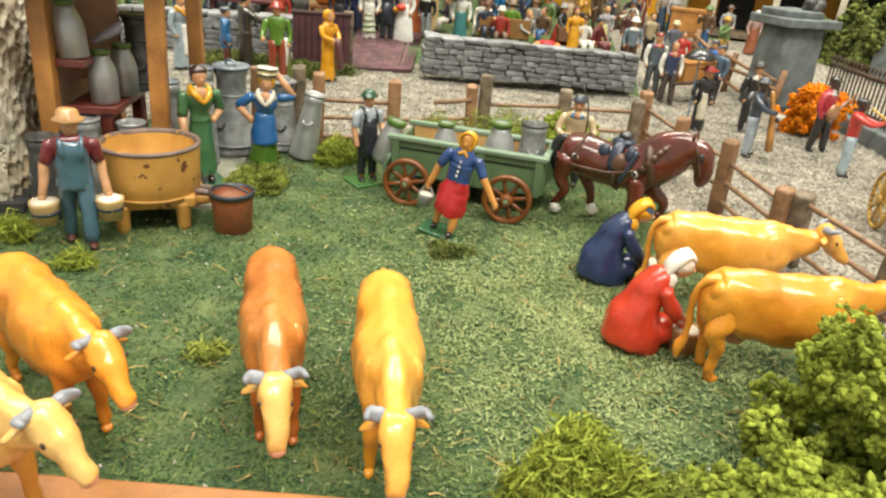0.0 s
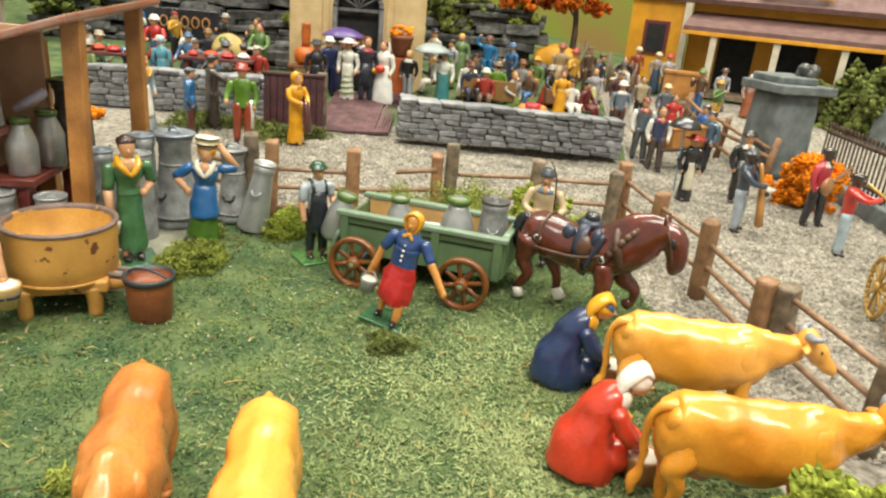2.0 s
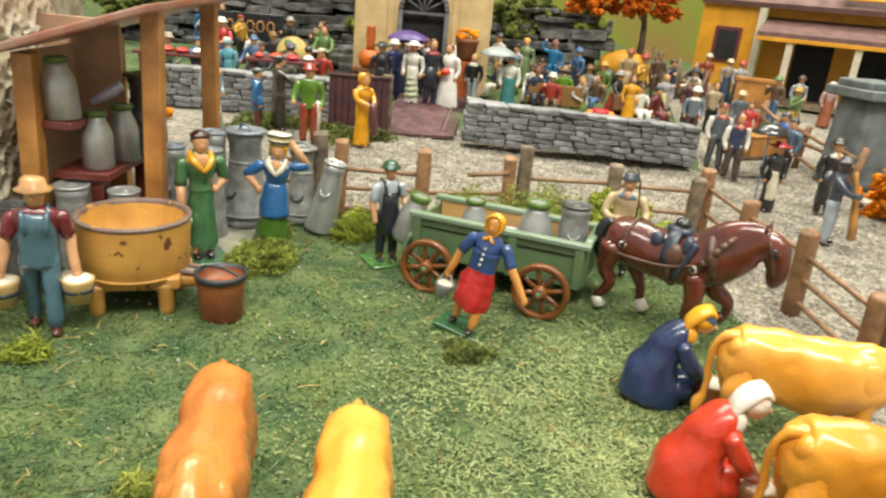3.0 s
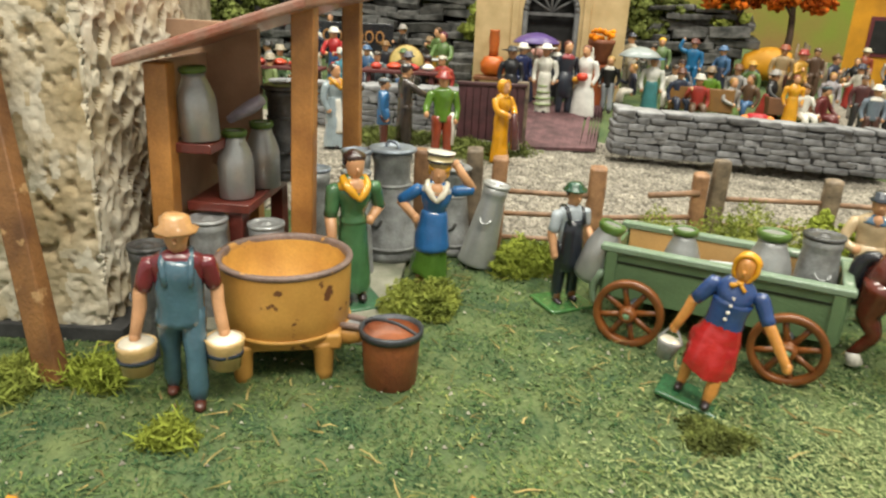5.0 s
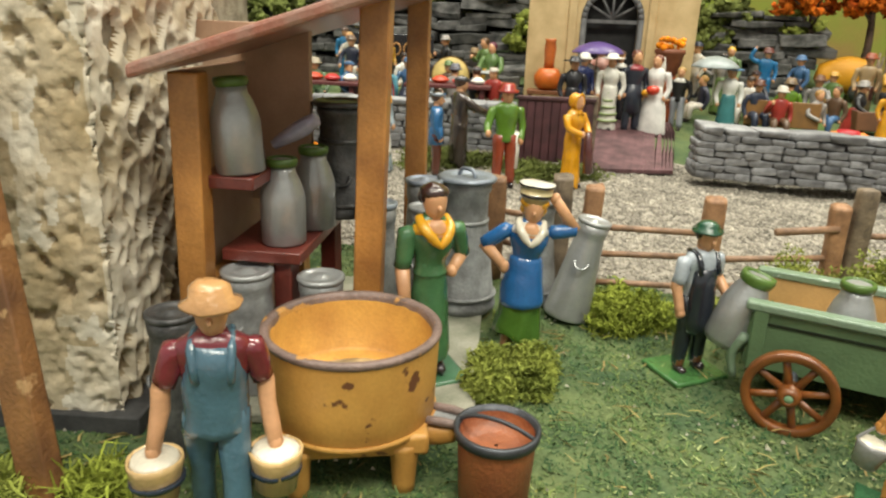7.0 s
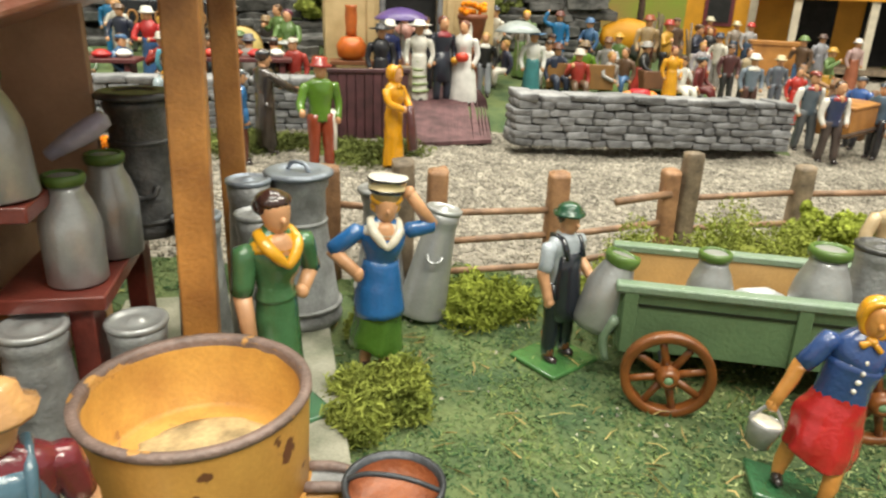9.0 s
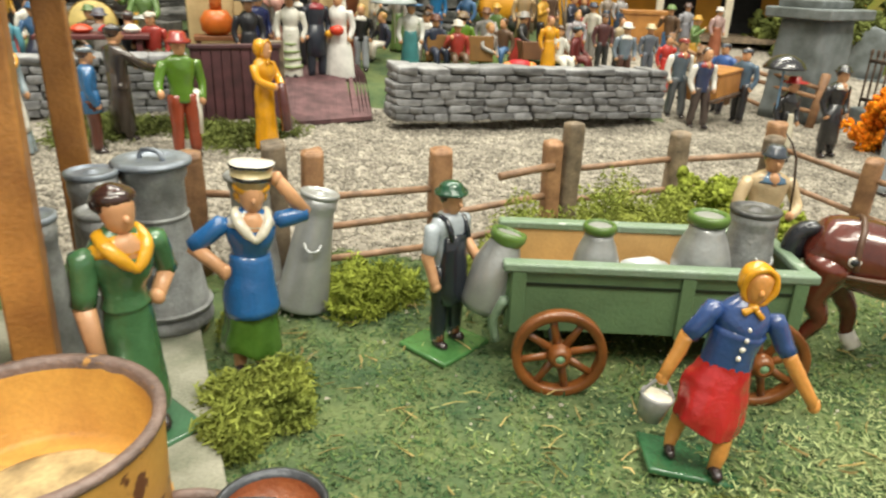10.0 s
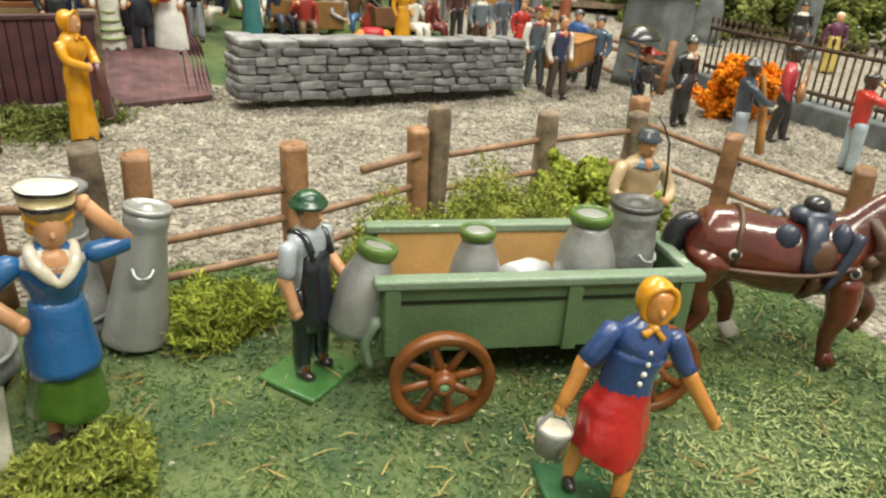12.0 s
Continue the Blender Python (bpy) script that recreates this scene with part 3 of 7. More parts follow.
        for x in (-0.07, 0.07):
            limb(bm, [(x, -0.09, 0.7), (x, -0.05, 0.81), (x, 0.05, 0.82)], [0.016, 0.018, 0.016], navy)
            limb(bm, [(x, -0.01 - 0.0, 0.05), (x, 0, 0.2)], [0.043, 0.047], mi((0.25, 0.09, 0.03)), 10, 1)
    figure("boy_figurine", at(-6.65, 40.6, 0.0, 0, 0, 38), 5.4, "painted toy boy in navy apron and green hat with can", (0.42, 0.47, 0.52), (0.012, 0.016, 0.025), "bowler", (0.012, 0.07, 0.035), left=((-0.17, 0.0, 0.6), (-0.16, -0.06, 0.44)), right=((0.17, 0.02, 0.64), (0.17, -0.08, 0.55)), sleeve=0.42, base=(0.42, 0.38, (0.06, 0.17, 0.05)), extra=boy_extra, group=G_FARM, fine=True, wide=0.95)

    def maid_extra(bm, mi):
        pail_on(bm, mi, -0.25, -0.02, 0.19, 0.075, 0.12, (0.30, 0.30, 0.30))
        limb(bm, [(-0.325, -0.02, 0.30), (-0.25, -0.02, 0.40), (-0.175, -0.02, 0.30)], [0.008, 0.008, 0.008], mi((0.3, 0.3, 0.3)), 6, 4)
        for z in (0.6, 0.645, 0.69, 0.735):
            ball(bm, (0.0, -0.096 - (0.004 if z < 0.72 else -0.01), z), 0.012, mi(WHITE), 6, 5)
        tube(bm, [(0, 0, 0.50, 0.116, 0.092), (0, 0, 0.53, 0.116, 0.092), (0, 0, 0.6, 0.112, 0.09), (0, 0, 0.7, 0.122, 0.1)], mi((0.025, 0.065, 0.21)), 18, 3)
    ob = figure("milkmaid_figurine", at(-1.4, 34.05, -0.12, -3, 10, -14), 5.5, "painted toy milkmaid in blue blouse, red skirt and yellow scarf", (0.025, 0.065, 0.21), None, "scarf", (0.72, 0.33, 0.015), hair=None, skirt=True, hem=0.2, gown=[(0.0, -0.015, 0.215, 0.146, 0.13), (0.0, -0.012, 0.29, 0.152, 0.13), (-0.005, 0, 0.40, 0.148, 0.118), (0, 0, 0.47, 0.132, 0.105), (0, 0, 0.53, 0.114, 0.092), (0, 0, 0.56, 0.1, 0.085)], head=1.0, feet=((-0.10, 0.02), (0.085, -0.09)), skirtcol=(0.45, 0.018, 0.02), left=((-0.21, 0.0, 0.60), (-0.25, -0.02, 0.40)), right=((0.25, -0.02, 0.62), (0.42, -0.06, 0.44)), sleeve=0.44, base=(0.44, 0.30, (0.035, 0.12, 0.05)), extra=maid_extra, group=G_FARM, fine=True, wide=1.12, skin=(0.66, 0.29, 0.07), ripple=0.075)

    def carter_extra(bm, mi):
        limb(bm, [(0.12, -0.12, 0.6), (0.10, -0.10, 0.95), (0.02, -0.06, 1.1)], [0.009, 0.008, 0.005], mi((0.05, 0.03, 0.02)), 6, 2)
    figure("carter_figurine", at(5.9, 43.2, 0.1, 0, 0, -12), 5.7, "painted toy carter in a cream coat with a whip", (0.60, 0.45, 0.27), (0.03, 0.03, 0.035), "fedora", (0.055, 0.065, 0.085), left=((-0.19, -0.03, 0.62), (-0.1, -0.14, 0.58)), right=((0.2, -0.03, 0.62), (0.12, -0.13, 0.58)), collar=(0.10, 0.19, 0.30), coatlen=0.15, extra=carter_extra, group=G_FARM, fine=True, wide=1.05)

    def squat(name, m, dress, scarf, shawl, label, headcol):
        """A milkmaid crouching forward, facing +x."""
        bm, mats = B(), []
        def mi(c):
            p = c if not isinstance(c, tuple) else paint(c, 0.22, coat=0.4, bump=0.25)
            if p not in mats:
                mats.append(p)
            return mats.index(p)
        d = mi(dress)
        tube(bm, [(-0.55, 0, 0.05, 1.0, 1.05), (-0.5, 0, 0.35, 1.12, 1.2), (-0.55, 0, 1.1, 1.0, 1.05), (-0.4, 0, 1.75, 0.78, 0.72), (-0.15, 0, 2.3, 0.72, 0.66), (0.2, 0, 2.75, 0.62, 0.52), (0.42, 0, 2.95, 0.3, 0.3)], d, 20, 4, (0, 1, 0), ripple=0.035, folds=7)
        tube(bm, [(-0.2, 0.0, 0.5, 0.95, 0.7), (0.45, 0, 0.75, 0.8, 0.6), (0.75, 0, 1.0, 0.5, 0.4)], d, 16, 3, (0, 1, 0))
        for s in (-1, 1):
            limb(bm, [(0.1, 0.62 * s, 2.55), (0.55, 0.72 * s, 1.75), (1.25, 0.3 * s, 1.05)], [0.3, 0.27, 0.2], d, 12, 4)
            ball(bm, (1.32, 0.26 * s, 0.98), (0.2, 0.15, 0.15), mi(M_SKIN), 8, 6)
            ball(bm, (0.3, 0.35 * s, 0.1), (0.35, 0.18, 0.13), mi((0.03, 0.025, 0.025)), 8, 6)
        tube(bm, [(0.15, 0, 2.62, 0.62, 0.5), (0.45, 0, 2.95, 0.42, 0.38)], mi(shawl), 16, 2, (0, 1, 0))
        hx, hz = 0.85, 3.22
        ball(bm, (hx, 0, hz), (0.37, 0.32, 0.40), mi(M_SKIN), 14, 10, turn(0, 25, 0))
        ball(bm, (hx + 0.36, 0, hz - 0.12), (0.09, 0.06, 0.07), mi(M_SKIN), 6, 5)
        ball(bm, (hx - 0.08, 0, hz + 0.12), (0.44, 0.38, 0.40), mi(scarf), 14, 10, turn(0, 25, 0))
        ball(bm, (hx - 0.02, 0, hz + 0.22), (0.42, 0.36, 0.32), mi(headcol), 14, 10, turn(0, 25, 0))
        tube(bm, [(hx + 0.3, 0, hz + 0.3, 0.3, 0.1), (hx + 0.05, 0, hz + 0.5, 0.42, 0.2), (hx - 0.35, 0, hz + 0.2, 0.44, 0.26), (hx - 0.6, 0, hz - 0.25, 0.4, 0.2), (hx - 0.72, 0, hz - 0.6, 0.3, 0.12)], mi(scarf), 14, 3, (0, 1, 0))
        box(bm, (-0.2, 0, 0.02), (2.0, 1.5, 0.12), mi((0.10, 0.15, 0.06)), None, 0.04)
        cast(bm, 0.07, 1.6)
        cast(bm, 0.07, 2.6)
        ob = part(name, bm, mats, None, label)
        ob.matrix_basis = m
        tagged(ob, "", "figurine", G_FARM)
    squat("red_milkmaid_figurine", at(7.35, 24.6, -0.05, 0, 0, 6, 1.07), (0.56, 0.045, 0.02), WHITE, WHITE, "painted toy milkmaid in red crouching to milk a cow", WHITE)
    squat("blue_milkmaid_figurine", at(6.95, 30.4, -0.15, 0, 0, 2, 1.07), (0.018, 0.036, 0.105), (0.70, 0.34, 0.02), (0.70, 0.34, 0.02), "painted toy milkmaid in navy crouching beside a yellow cow", (0.04, 0.10, 0.2))

farm_figures()

# ---------------------------------------------------------------- cows and the horse
def cow(m, hide, label, head=None, drop=0.0, horns=True, rot=0.0, bend=0.0):
    """A painted toy cow, one mesh, rump at the origin and walking along +x."""
    bm = B()
    mats = [hide, head or hide, M_HORN, M_PINK, paint((0.05, 0.03, 0.02))]
    tube(bm, [(0.0, 0, 3.2, 0.5, 0.7), (0.22, 0, 3.15, 0.82, 0.95), (0.8, 0, 3.08, 0.92, 1.08), (1.7, 0, 2.9, 1.0, 1.2), (2.8, 0, 2.8, 1.08, 1.27), (3.8, 0, 2.88, 0.98, 1.22), (4.6, 0.0, 3.05, 0.8, 1.1), (5.2, 0.02, 3.25, 0.5, 0.75), (5.8, bend * 0.4, 3.5 - drop * 0.3, 0.40, 0.55), (6.3, bend * 0.8, 3.75 - drop * 0.7, 0.36, 0.45)], 0, 28, 4, (0, 1, 0), sq=0.8)
    for s in (-1, 1):
        ball(bm, (0.45, 0.34 * s, 3.5), (0.5, 0.42, 0.46), 0, 14, 10)
        ball(bm, (1.1, 0.5 * s, 3.42), (0.6, 0.4, 0.42), 0, 14, 10)
        ball(bm, (4.3, 0.5 * s, 3.1), (0.55, 0.42, 0.75), 0, 14, 10)
        limb(bm, [(0.75, 0.36 * s, 3.1), (0.55, 0.52 * s, 2.5), (0.42, 0.58 * s, 2.0), (0.62, 0.56 * s, 1.25), (0.5, 0.55 * s, 0.55), (0.62, 0.55 * s, 0.18)], [0.45, 0.46, 0.38, 0.24, 0.17, 0.18], 0, 14, 4)
        ball(bm, (0.68, 0.55 * s, 0.12), (0.28, 0.19, 0.14), 0, 8, 6)
        limb(bm, [(4.4, 0.4 * s, 2.8), (4.55, 0.5 * s, 1.7), (4.5 + 0.15 * s, 0.5 * s, 0.95), (4.5 + 0.15 * s, 0.5 * s, 0.18)], [0.38, 0.28, 0.18, 0.16], 0, 12, 4)
        ball(bm, (4.6 + 0.15 * s, 0.5 * s, 0.12), (0.26, 0.18, 0.14), 0, 8, 6)
    limb(bm, [(0.7, 0, 3.78), (0.05, 0, 3.74), (-0.24, 0, 3.5), (-0.42, 0.05, 2.8), (-0.28, 0.1, 1.7), (-0.45, 0.12, 1.1), (-0.5, 0.12, 0.6)], [0.26, 0.2, 0.15, 0.12, 0.12, 0.2, 0.08], 0, 8, 3)
    ball(bm, (1.35, 0, 1.75), (0.5, 0.42, 0.42), 3, 12, 8)
    hx, hy, hz = 6.55, bend, 3.95 - drop
    tube(bm, [(hx - 0.3, hy, hz + 0.3, 0.36, 0.28), (hx - 0.04, hy, hz + 0.2, 0.47, 0.42), (hx + 0.28, hy, hz - 0.13, 0.42, 0.4), (hx + 0.6, hy, hz - 0.5, 0.29, 0.32), (hx + 0.88, hy, hz - 0.8, 0.25, 0.25), (hx + 0.98, hy, hz - 0.92, 0.21, 0.19)], 1, 18, 4, (0, 1, 0), sq=0.8)
    ball(bm, (hx + 0.97, hy, hz - 0.94), (0.14, 0.22, 0.12), 3, 10, 6)
    for s in (-1, 1):
        tube(bm, [(hx - 0.2, hy + 0.38 * s, hz + 0.16, 0.1, 0.07), (hx - 0.28, hy + 0.62 * s, hz + 0.08, 0.2, 0.08), (hx - 0.3, hy + 0.9 * s, hz - 0.04, 0.08, 0.04)], 1, 10, 3, (1, 0, 0.3))
        if horns:
            limb(bm, [(hx - 0.12, hy + 0.3 * s, hz + 0.42), (hx - 0.08, hy + 0.62 * s, hz + 0.5), (hx + 0.18, hy + 0.74 * s, hz + 0.62)], [0.17, 0.16, 0.08], 2, 8, 3)
        ball(bm, (hx + 0.34, hy + 0.42 * s, hz + 0.02), 0.07, 4, 6, 5)
    # narrow the body and raise the spine and ribs a little
    for v in bm.verts:
        if v.co.z > 3.2 and v.co.x < 5.2:
            v.co.z += 0.13 * max(0.0, 1 - abs(v.co.y) / 0.4)
        if 1.5 < v.co.x < 2.5 and 1.6 < v.co.z < 3.6:
            v.co.y *= 1 - 0.13 * math.sin(math.pi * (v.co.x - 1.5))
        v.co.y *= 0.9
    cast(bm, 0.11, 1.7)
    cast(bm, 0.04, 4.0)
    ob = part("cow_figurine", bm, mats, None, label)
    ob.matrix_basis = m
    return tagged(ob, "", "cow figurine", "toy cows in the farmyard")

cow(at(8.2, 28.5, -0.1, 0, 0, -1, 1.03), M_COW_Y, "glossy yellow toy cow being milked beside the fence", None, 0.25, True)
cow(at(8.6, 22.7, 0, 0, 0, 4, 1.03), M_COW_O, "glossy orange toy cow standing beside a milkmaid", M_COW_O, 0.1, True)
cow(at(-6.55, 21.1, 0, 0, 0, -72.5, 1.05), M_COW_R, "red-brown toy cow with a pale face", M_COW_C, 0.95)
cow(at(-2.55, 20.2, 0, 0, 0, -79, 1.06), M_COW_Y, "yellow toy cow with grey horns facing the front edge", None, 0.85)
cow(at(-14.25, 18.75, 0, 0, 0, -38, 1.03), M_COW_O, "orange toy cow with grey patches and horns", M_COW_O, 0.3)
cow(at(-14.75, 14.05, 0.2, 0, 0, -22, 1.03), M_COW_C, "cream and yellow toy cow with grey horns", None, 0.3)

def horse():
    bm = B()
    mats = [M_HORSE, M_BLACKGLOSS, paint((0.75, 0.72, 0.66), 0.35), paint((0.10, 0.05, 0.03), 0.4), paint((0.035, 0.045, 0.075), 0.3)]
    tube(bm, [(0.0, 0, 3.6, 0.35, 0.4), (0.2, 0, 3.55, 0.8, 0.8), (0.9, 0, 3.45, 1.0, 1.05), (2.0, 0, 3.25, 0.98, 1.1), (3.2, 0, 3.2, 1.0, 1.15), (4.3, 0, 3.45, 0.88, 1.2), (5.0, 0, 3.9, 0.66, 1.2), (5.6, 0.1, 4.4, 0.54, 1.12), (6.2, 0.2, 4.7, 0.46, 0.9), (6.65, 0.3, 4.75, 0.42, 0.66)], 0, 20, 4, (0, 1, 0))
    tube(bm, [(6.35, 0.3, 4.95, 0.4, 0.5), (6.9, 0.35, 4.6, 0.46, 0.62), (7.12, 0.4, 4.1, 0.40, 0.52), (7.18, 0.42, 3.65, 0.34, 0.43), (7.1, 0.42, 3.3, 0.31, 0.34), (7.0, 0.42, 3.18, 0.25, 0.25)], 0, 14, 4, (0, 1, 0))
    for s in (-1, 1):
        limb(bm, [(6.5, 0.3 + 0.25 * s, 5.2), (6.5, 0.3 + 0.32 * s, 5.65)], [0.13, 0.04], 0, 8, 1)
        ball(bm, (7.0, 0.38 + 0.42 * s, 4.5), (0.22, 0.1, 0.24), 1, 8, 6)
        limb(bm, [(6.75, 0.32 + 0.46 * s, 5.0), (7.1, 0.4 + 0.44 * s, 4.0), (7.15, 0.42 + 0.36 * s, 3.5)], [0.06, 0.06, 0.06], 3, 6, 2)
    legs = [((0.6, -0.55, 3.2), (0.35, -0.6, 2.1), (0.65, -0.58, 1.35), (0.2, -0.58, 0.55), (0.3, -0.58, 0.12)), ((0.9, 0.55, 3.2), (1.2, 0.6, 2.1), (1.6, 0.58, 1.4), (1.75, 0.58, 0.6), (2.0, 0.58, 0.12)), ((4.3, -0.5, 2.9), (4.45, -0.55, 1.9), (4.3, -0.55, 1.2), (4.35, -0.55, 0.5), (4.5, -0.55, 0.12)), ((4.5, 0.5, 2.9), (5.0, 0.55, 2.1), (5.6, 0.55, 1.75), (5.55, 0.55, 1.15), (5.3, 0.55, 0.9))]
    for i, l in enumerate(legs):
        limb(bm, l, [0.7 if i < 2 else 0.5, 0.42, 0.27, 0.2, 0.26], 0, 12, 4)
        tube(bm, [(*l[3], 0.22, 0.22), (*l[4], 0.3, 0.3)], 2 if i < 2 else 0, 12, 2)
    limb(bm, [(0.15, 0, 4.05), (-0.3, 0, 3.75), (-0.42, 0, 2.9), (-0.3, 0, 2.1)], [0.22, 0.34, 0.32, 0.12], 1, 10, 3)
    ball(bm, (3.2, 0, 4.45), (0.62, 0.5, 0.28), 4, 12, 8)
    ball(bm, (3.25, 0, 4.75), (0.38, 0.36, 0.3), 1, 12, 8)
    tube(bm, [(3.15, -1.03, 3.2, 0.3, 0.09), (3.15, -0.95, 3.9, 0.3, 0.09), (3.15, -0.55, 4.42, 0.3, 0.09), (3.15, 0, 4.52, 0.3, 0.09), (3.15, 0.55, 4.42, 0.3, 0.09), (3.15, 0.95, 3.9, 0.3, 0.09)], 4, 8, 2)
    for j in range(22):
        a0, a1 = 2 * math.pi * j / 22, 2 * math.pi * (j + 1) / 22
        f = lambda a: (4.75 + 0.75 * math.sin(a), 0.92 * math.cos(a), 3.95 + 1.12 * math.sin(a) - 0.2)
        rod(bm, f(a0), f(a1), 0.15, 3, 8)
    for s in (-1, 1):
        limb(bm, [(4.3, 0.98 * s, 3.4), (3.2, 1.12 * s, 3.1), (1.6, 1.08 * s, 3.0), (0.2, 0.9 * s, 3.0)], [0.08] * 4, 3, 6, 3)
        limb(bm, [(4.2, 0.85 * s, 4.3), (4.0, 1.0 * s, 3.6), (3.6, 1.05 * s, 2.7)], [0.16, 0.14, 0.1], 4, 8, 3)
        for x, y, z in ((1.1, 1.0, 3.45), (4.35, 0.96, 3.25)):
            ball(bm, (x, y * s, z), (0.17, 0.07, 0.17), 2, 10, 8)
            ball(bm, (x, (y + 0.04) * s, z), (0.12, 0.06, 0.12), 1, 10, 8)
        for x, y, z, rx, rz in ((2.45, 0.6, 3.95, 0.36, 0.42), (3.85, 0.62, 4.0, 0.3, 0.5)):
            ball(bm, (x, y * s, z), (rx, 0.3, rz), 4, 12, 8)
        ball(bm, (3.3, 0.78 * s, 3.5), (0.52, 0.36, 0.62), 3, 14, 10)
        limb(bm, [(3.3, 1.02 * s, 3.1), (3.3, 0.9 * s, 2.5), (3.3, 0.2 * s, 2.08)], [0.16, 0.14, 0.12], 3, 8, 3)
        limb(bm, [(4.55, 0.2 * s, 4.6), (4.8, 0.75 * s, 4.3), (4.95, 0.8 * s, 3.7), (5.0, 0.5 * s, 3.0)], [0.16, 0.2, 0.22, 0.18], 3, 10, 3)
    limb(bm, [(1.15, -1.02, 3.2), (1.2, -0.8, 4.1), (1.25, 0, 4.5), (1.2, 0.8, 4.1), (1.15, 1.02, 3.2)], [0.09] * 5, 3, 8, 3)
    cast(bm, 0.05, 1.6)
    ob = part("horse_figurine", bm, mats, None, "glossy bay toy cart horse in a dark harness")
    ob.matrix_basis = at(4.85, 39.2, -0.1, 0, 0, -30, 1.07)
    tagged(ob, "", "horse figurine")

horse()

# ---------------------------------------------------------------- milk cans and vessels
def milk_bottle_can(name, m, label, s=1.0, body=None, rim=None, group="shouldered milk cans"):
    t = thing(name, m, label, "milk can", group)
    b = B()
    lathe(b, [(0.68 * s, 0), (0.74 * s, 0.06 * s), (0.75 * s, 1.5 * s), (0.71 * s, 1.75 * s), (0.58 * s, 2.15 * s), (0.46 * s, 2.4 * s), (0.44 * s, 2.62 * s)], 28)
    part("body", b, body or M_TIN, t)
    b = B()
    lathe(b, [(0.44 * s, 2.6 * s), (0.50 * s, 2.62 * s), (0.53 * s, 2.76 * s), (0.5 * s, 2.87 * s), (0.42 * s, 2.885 * s), (0.39 * s, 2.8 * s)], 28, shut=False)
    part("neck", b, rim or M_GREEN_RIM, t, "dark green painted neck")
    b = B()
    lathe(b, [(0.41 * s, 2.79 * s), (0.36 * s, 2.815 * s), (0.2 * s, 2.84 * s), (0.03 * s, 2.845 * s)], 24)
    part("cap", b, body or M_TIN, t, "silver cap inside the ring")
    return t

def churn(name, m, label, hgt=4.6, r=1.15, body=None, lid=None, knob=True, group="tall tapered churns", taper=0.66):
    t = thing(name, m, label, "milk churn", group)
    b = B()
    q = r * taper
    lathe(b, [(r, 0), (r * 1.03, 0.08), (r * 1.03, 0.25), (r * 0.99, 0.3), (q * 1.08, hgt * 0.62), (q, hgt * 0.72), (q, hgt * 0.9), (q * 1.12, hgt * 0.94), (q * 1.12, hgt)], 32)
    part("body", b, body or M_TIN_DULL, t)
    b = B()
    limb(b, [(-0.35, -q * 1.12, hgt * 0.4), (-0.2, -q * 1.3, hgt * 0.33), (0.2, -q * 1.3, hgt * 0.33), (0.35, -q * 1.12, hgt * 0.4)], [0.09] * 4, 0, 8, 3)
    part("handle", b, M_TIN_DARK, t)
    for z, rr in ((hgt * 0.7, q * 1.03), (hgt * 0.12, r * 1.0)):
        b = B()
        lathe(b, [(rr, -0.07), (rr * 1.04, -0.05), (rr * 1.05, 0.0), (rr * 1.04, 0.05), (rr, 0.07)], 32, (0, 0, z))
        part("hoop", b, body or M_TIN_DULL, t)
    b = B()
    lathe(b, [(q * 1.0, hgt + 0.01), (q * 1.3, hgt + 0.02), (q * 1.34, hgt + 0.12), (q * 1.2, hgt + 0.2), (q * 0.75, hgt + 0.2), (q * 0.7, hgt + 0.14), (0.05, hgt + 0.18)], 32)
    lid_ob = part("lid", b, lid or M_TIN_BLUE, t)
    if knob:
        b = B()
        limb(b, [(-0.42, 0, hgt + 0.16), (-0.25, 0, hgt + 0.42), (0.25, 0, hgt + 0.42), (0.42, 0, hgt + 0.16)], [0.08] * 4, 0, 8, 3)
        part("lid_handle", b, lid or M_TIN_BLUE, lid_ob)
    return t

def plain_can(name, m, label, hgt=3.6, r=0.8, body=None, top=None, group="small straight cans", foot=1.12):
    t = thing(name, m, label, "milk can", group)
    b = B()
    lathe(b, [(r * foot, 0), (r * (foot + 0.02), 0.06), (r * (foot - 0.02), 0.2), (r * 0.82, hgt * 0.82), (r * 0.8, hgt * 0.86), (r * 0.86, hgt * 0.9), (r * 0.88, hgt)], 26)
    body_ob = part("body", b, body or M_TIN, t)
    b = B()
    limb(b, [(-0.28, -r * 1.0, hgt * 0.62), (-0.16, -r * 1.22, hgt * 0.57), (0.16, -r * 1.22, hgt * 0.57), (0.28, -r * 1.0, hgt * 0.62)], [0.055] * 4, 0, 8, 3)
    part("handle", b, body or M_TIN, body_ob)
    b = B()
    lathe(b, [(r * 0.9, hgt - 0.05), (r * 0.93, hgt), (r * 0.93, hgt + 0.1), (r * 0.78, hgt + 0.13), (r * 0.74, hgt + 0.06), (r * 0.3, hgt + 0.06), (r * 0.22, hgt + 0.14), (0.04, hgt + 0.15)], 26)
    part("lid", b, top or M_TIN, t)
    return t

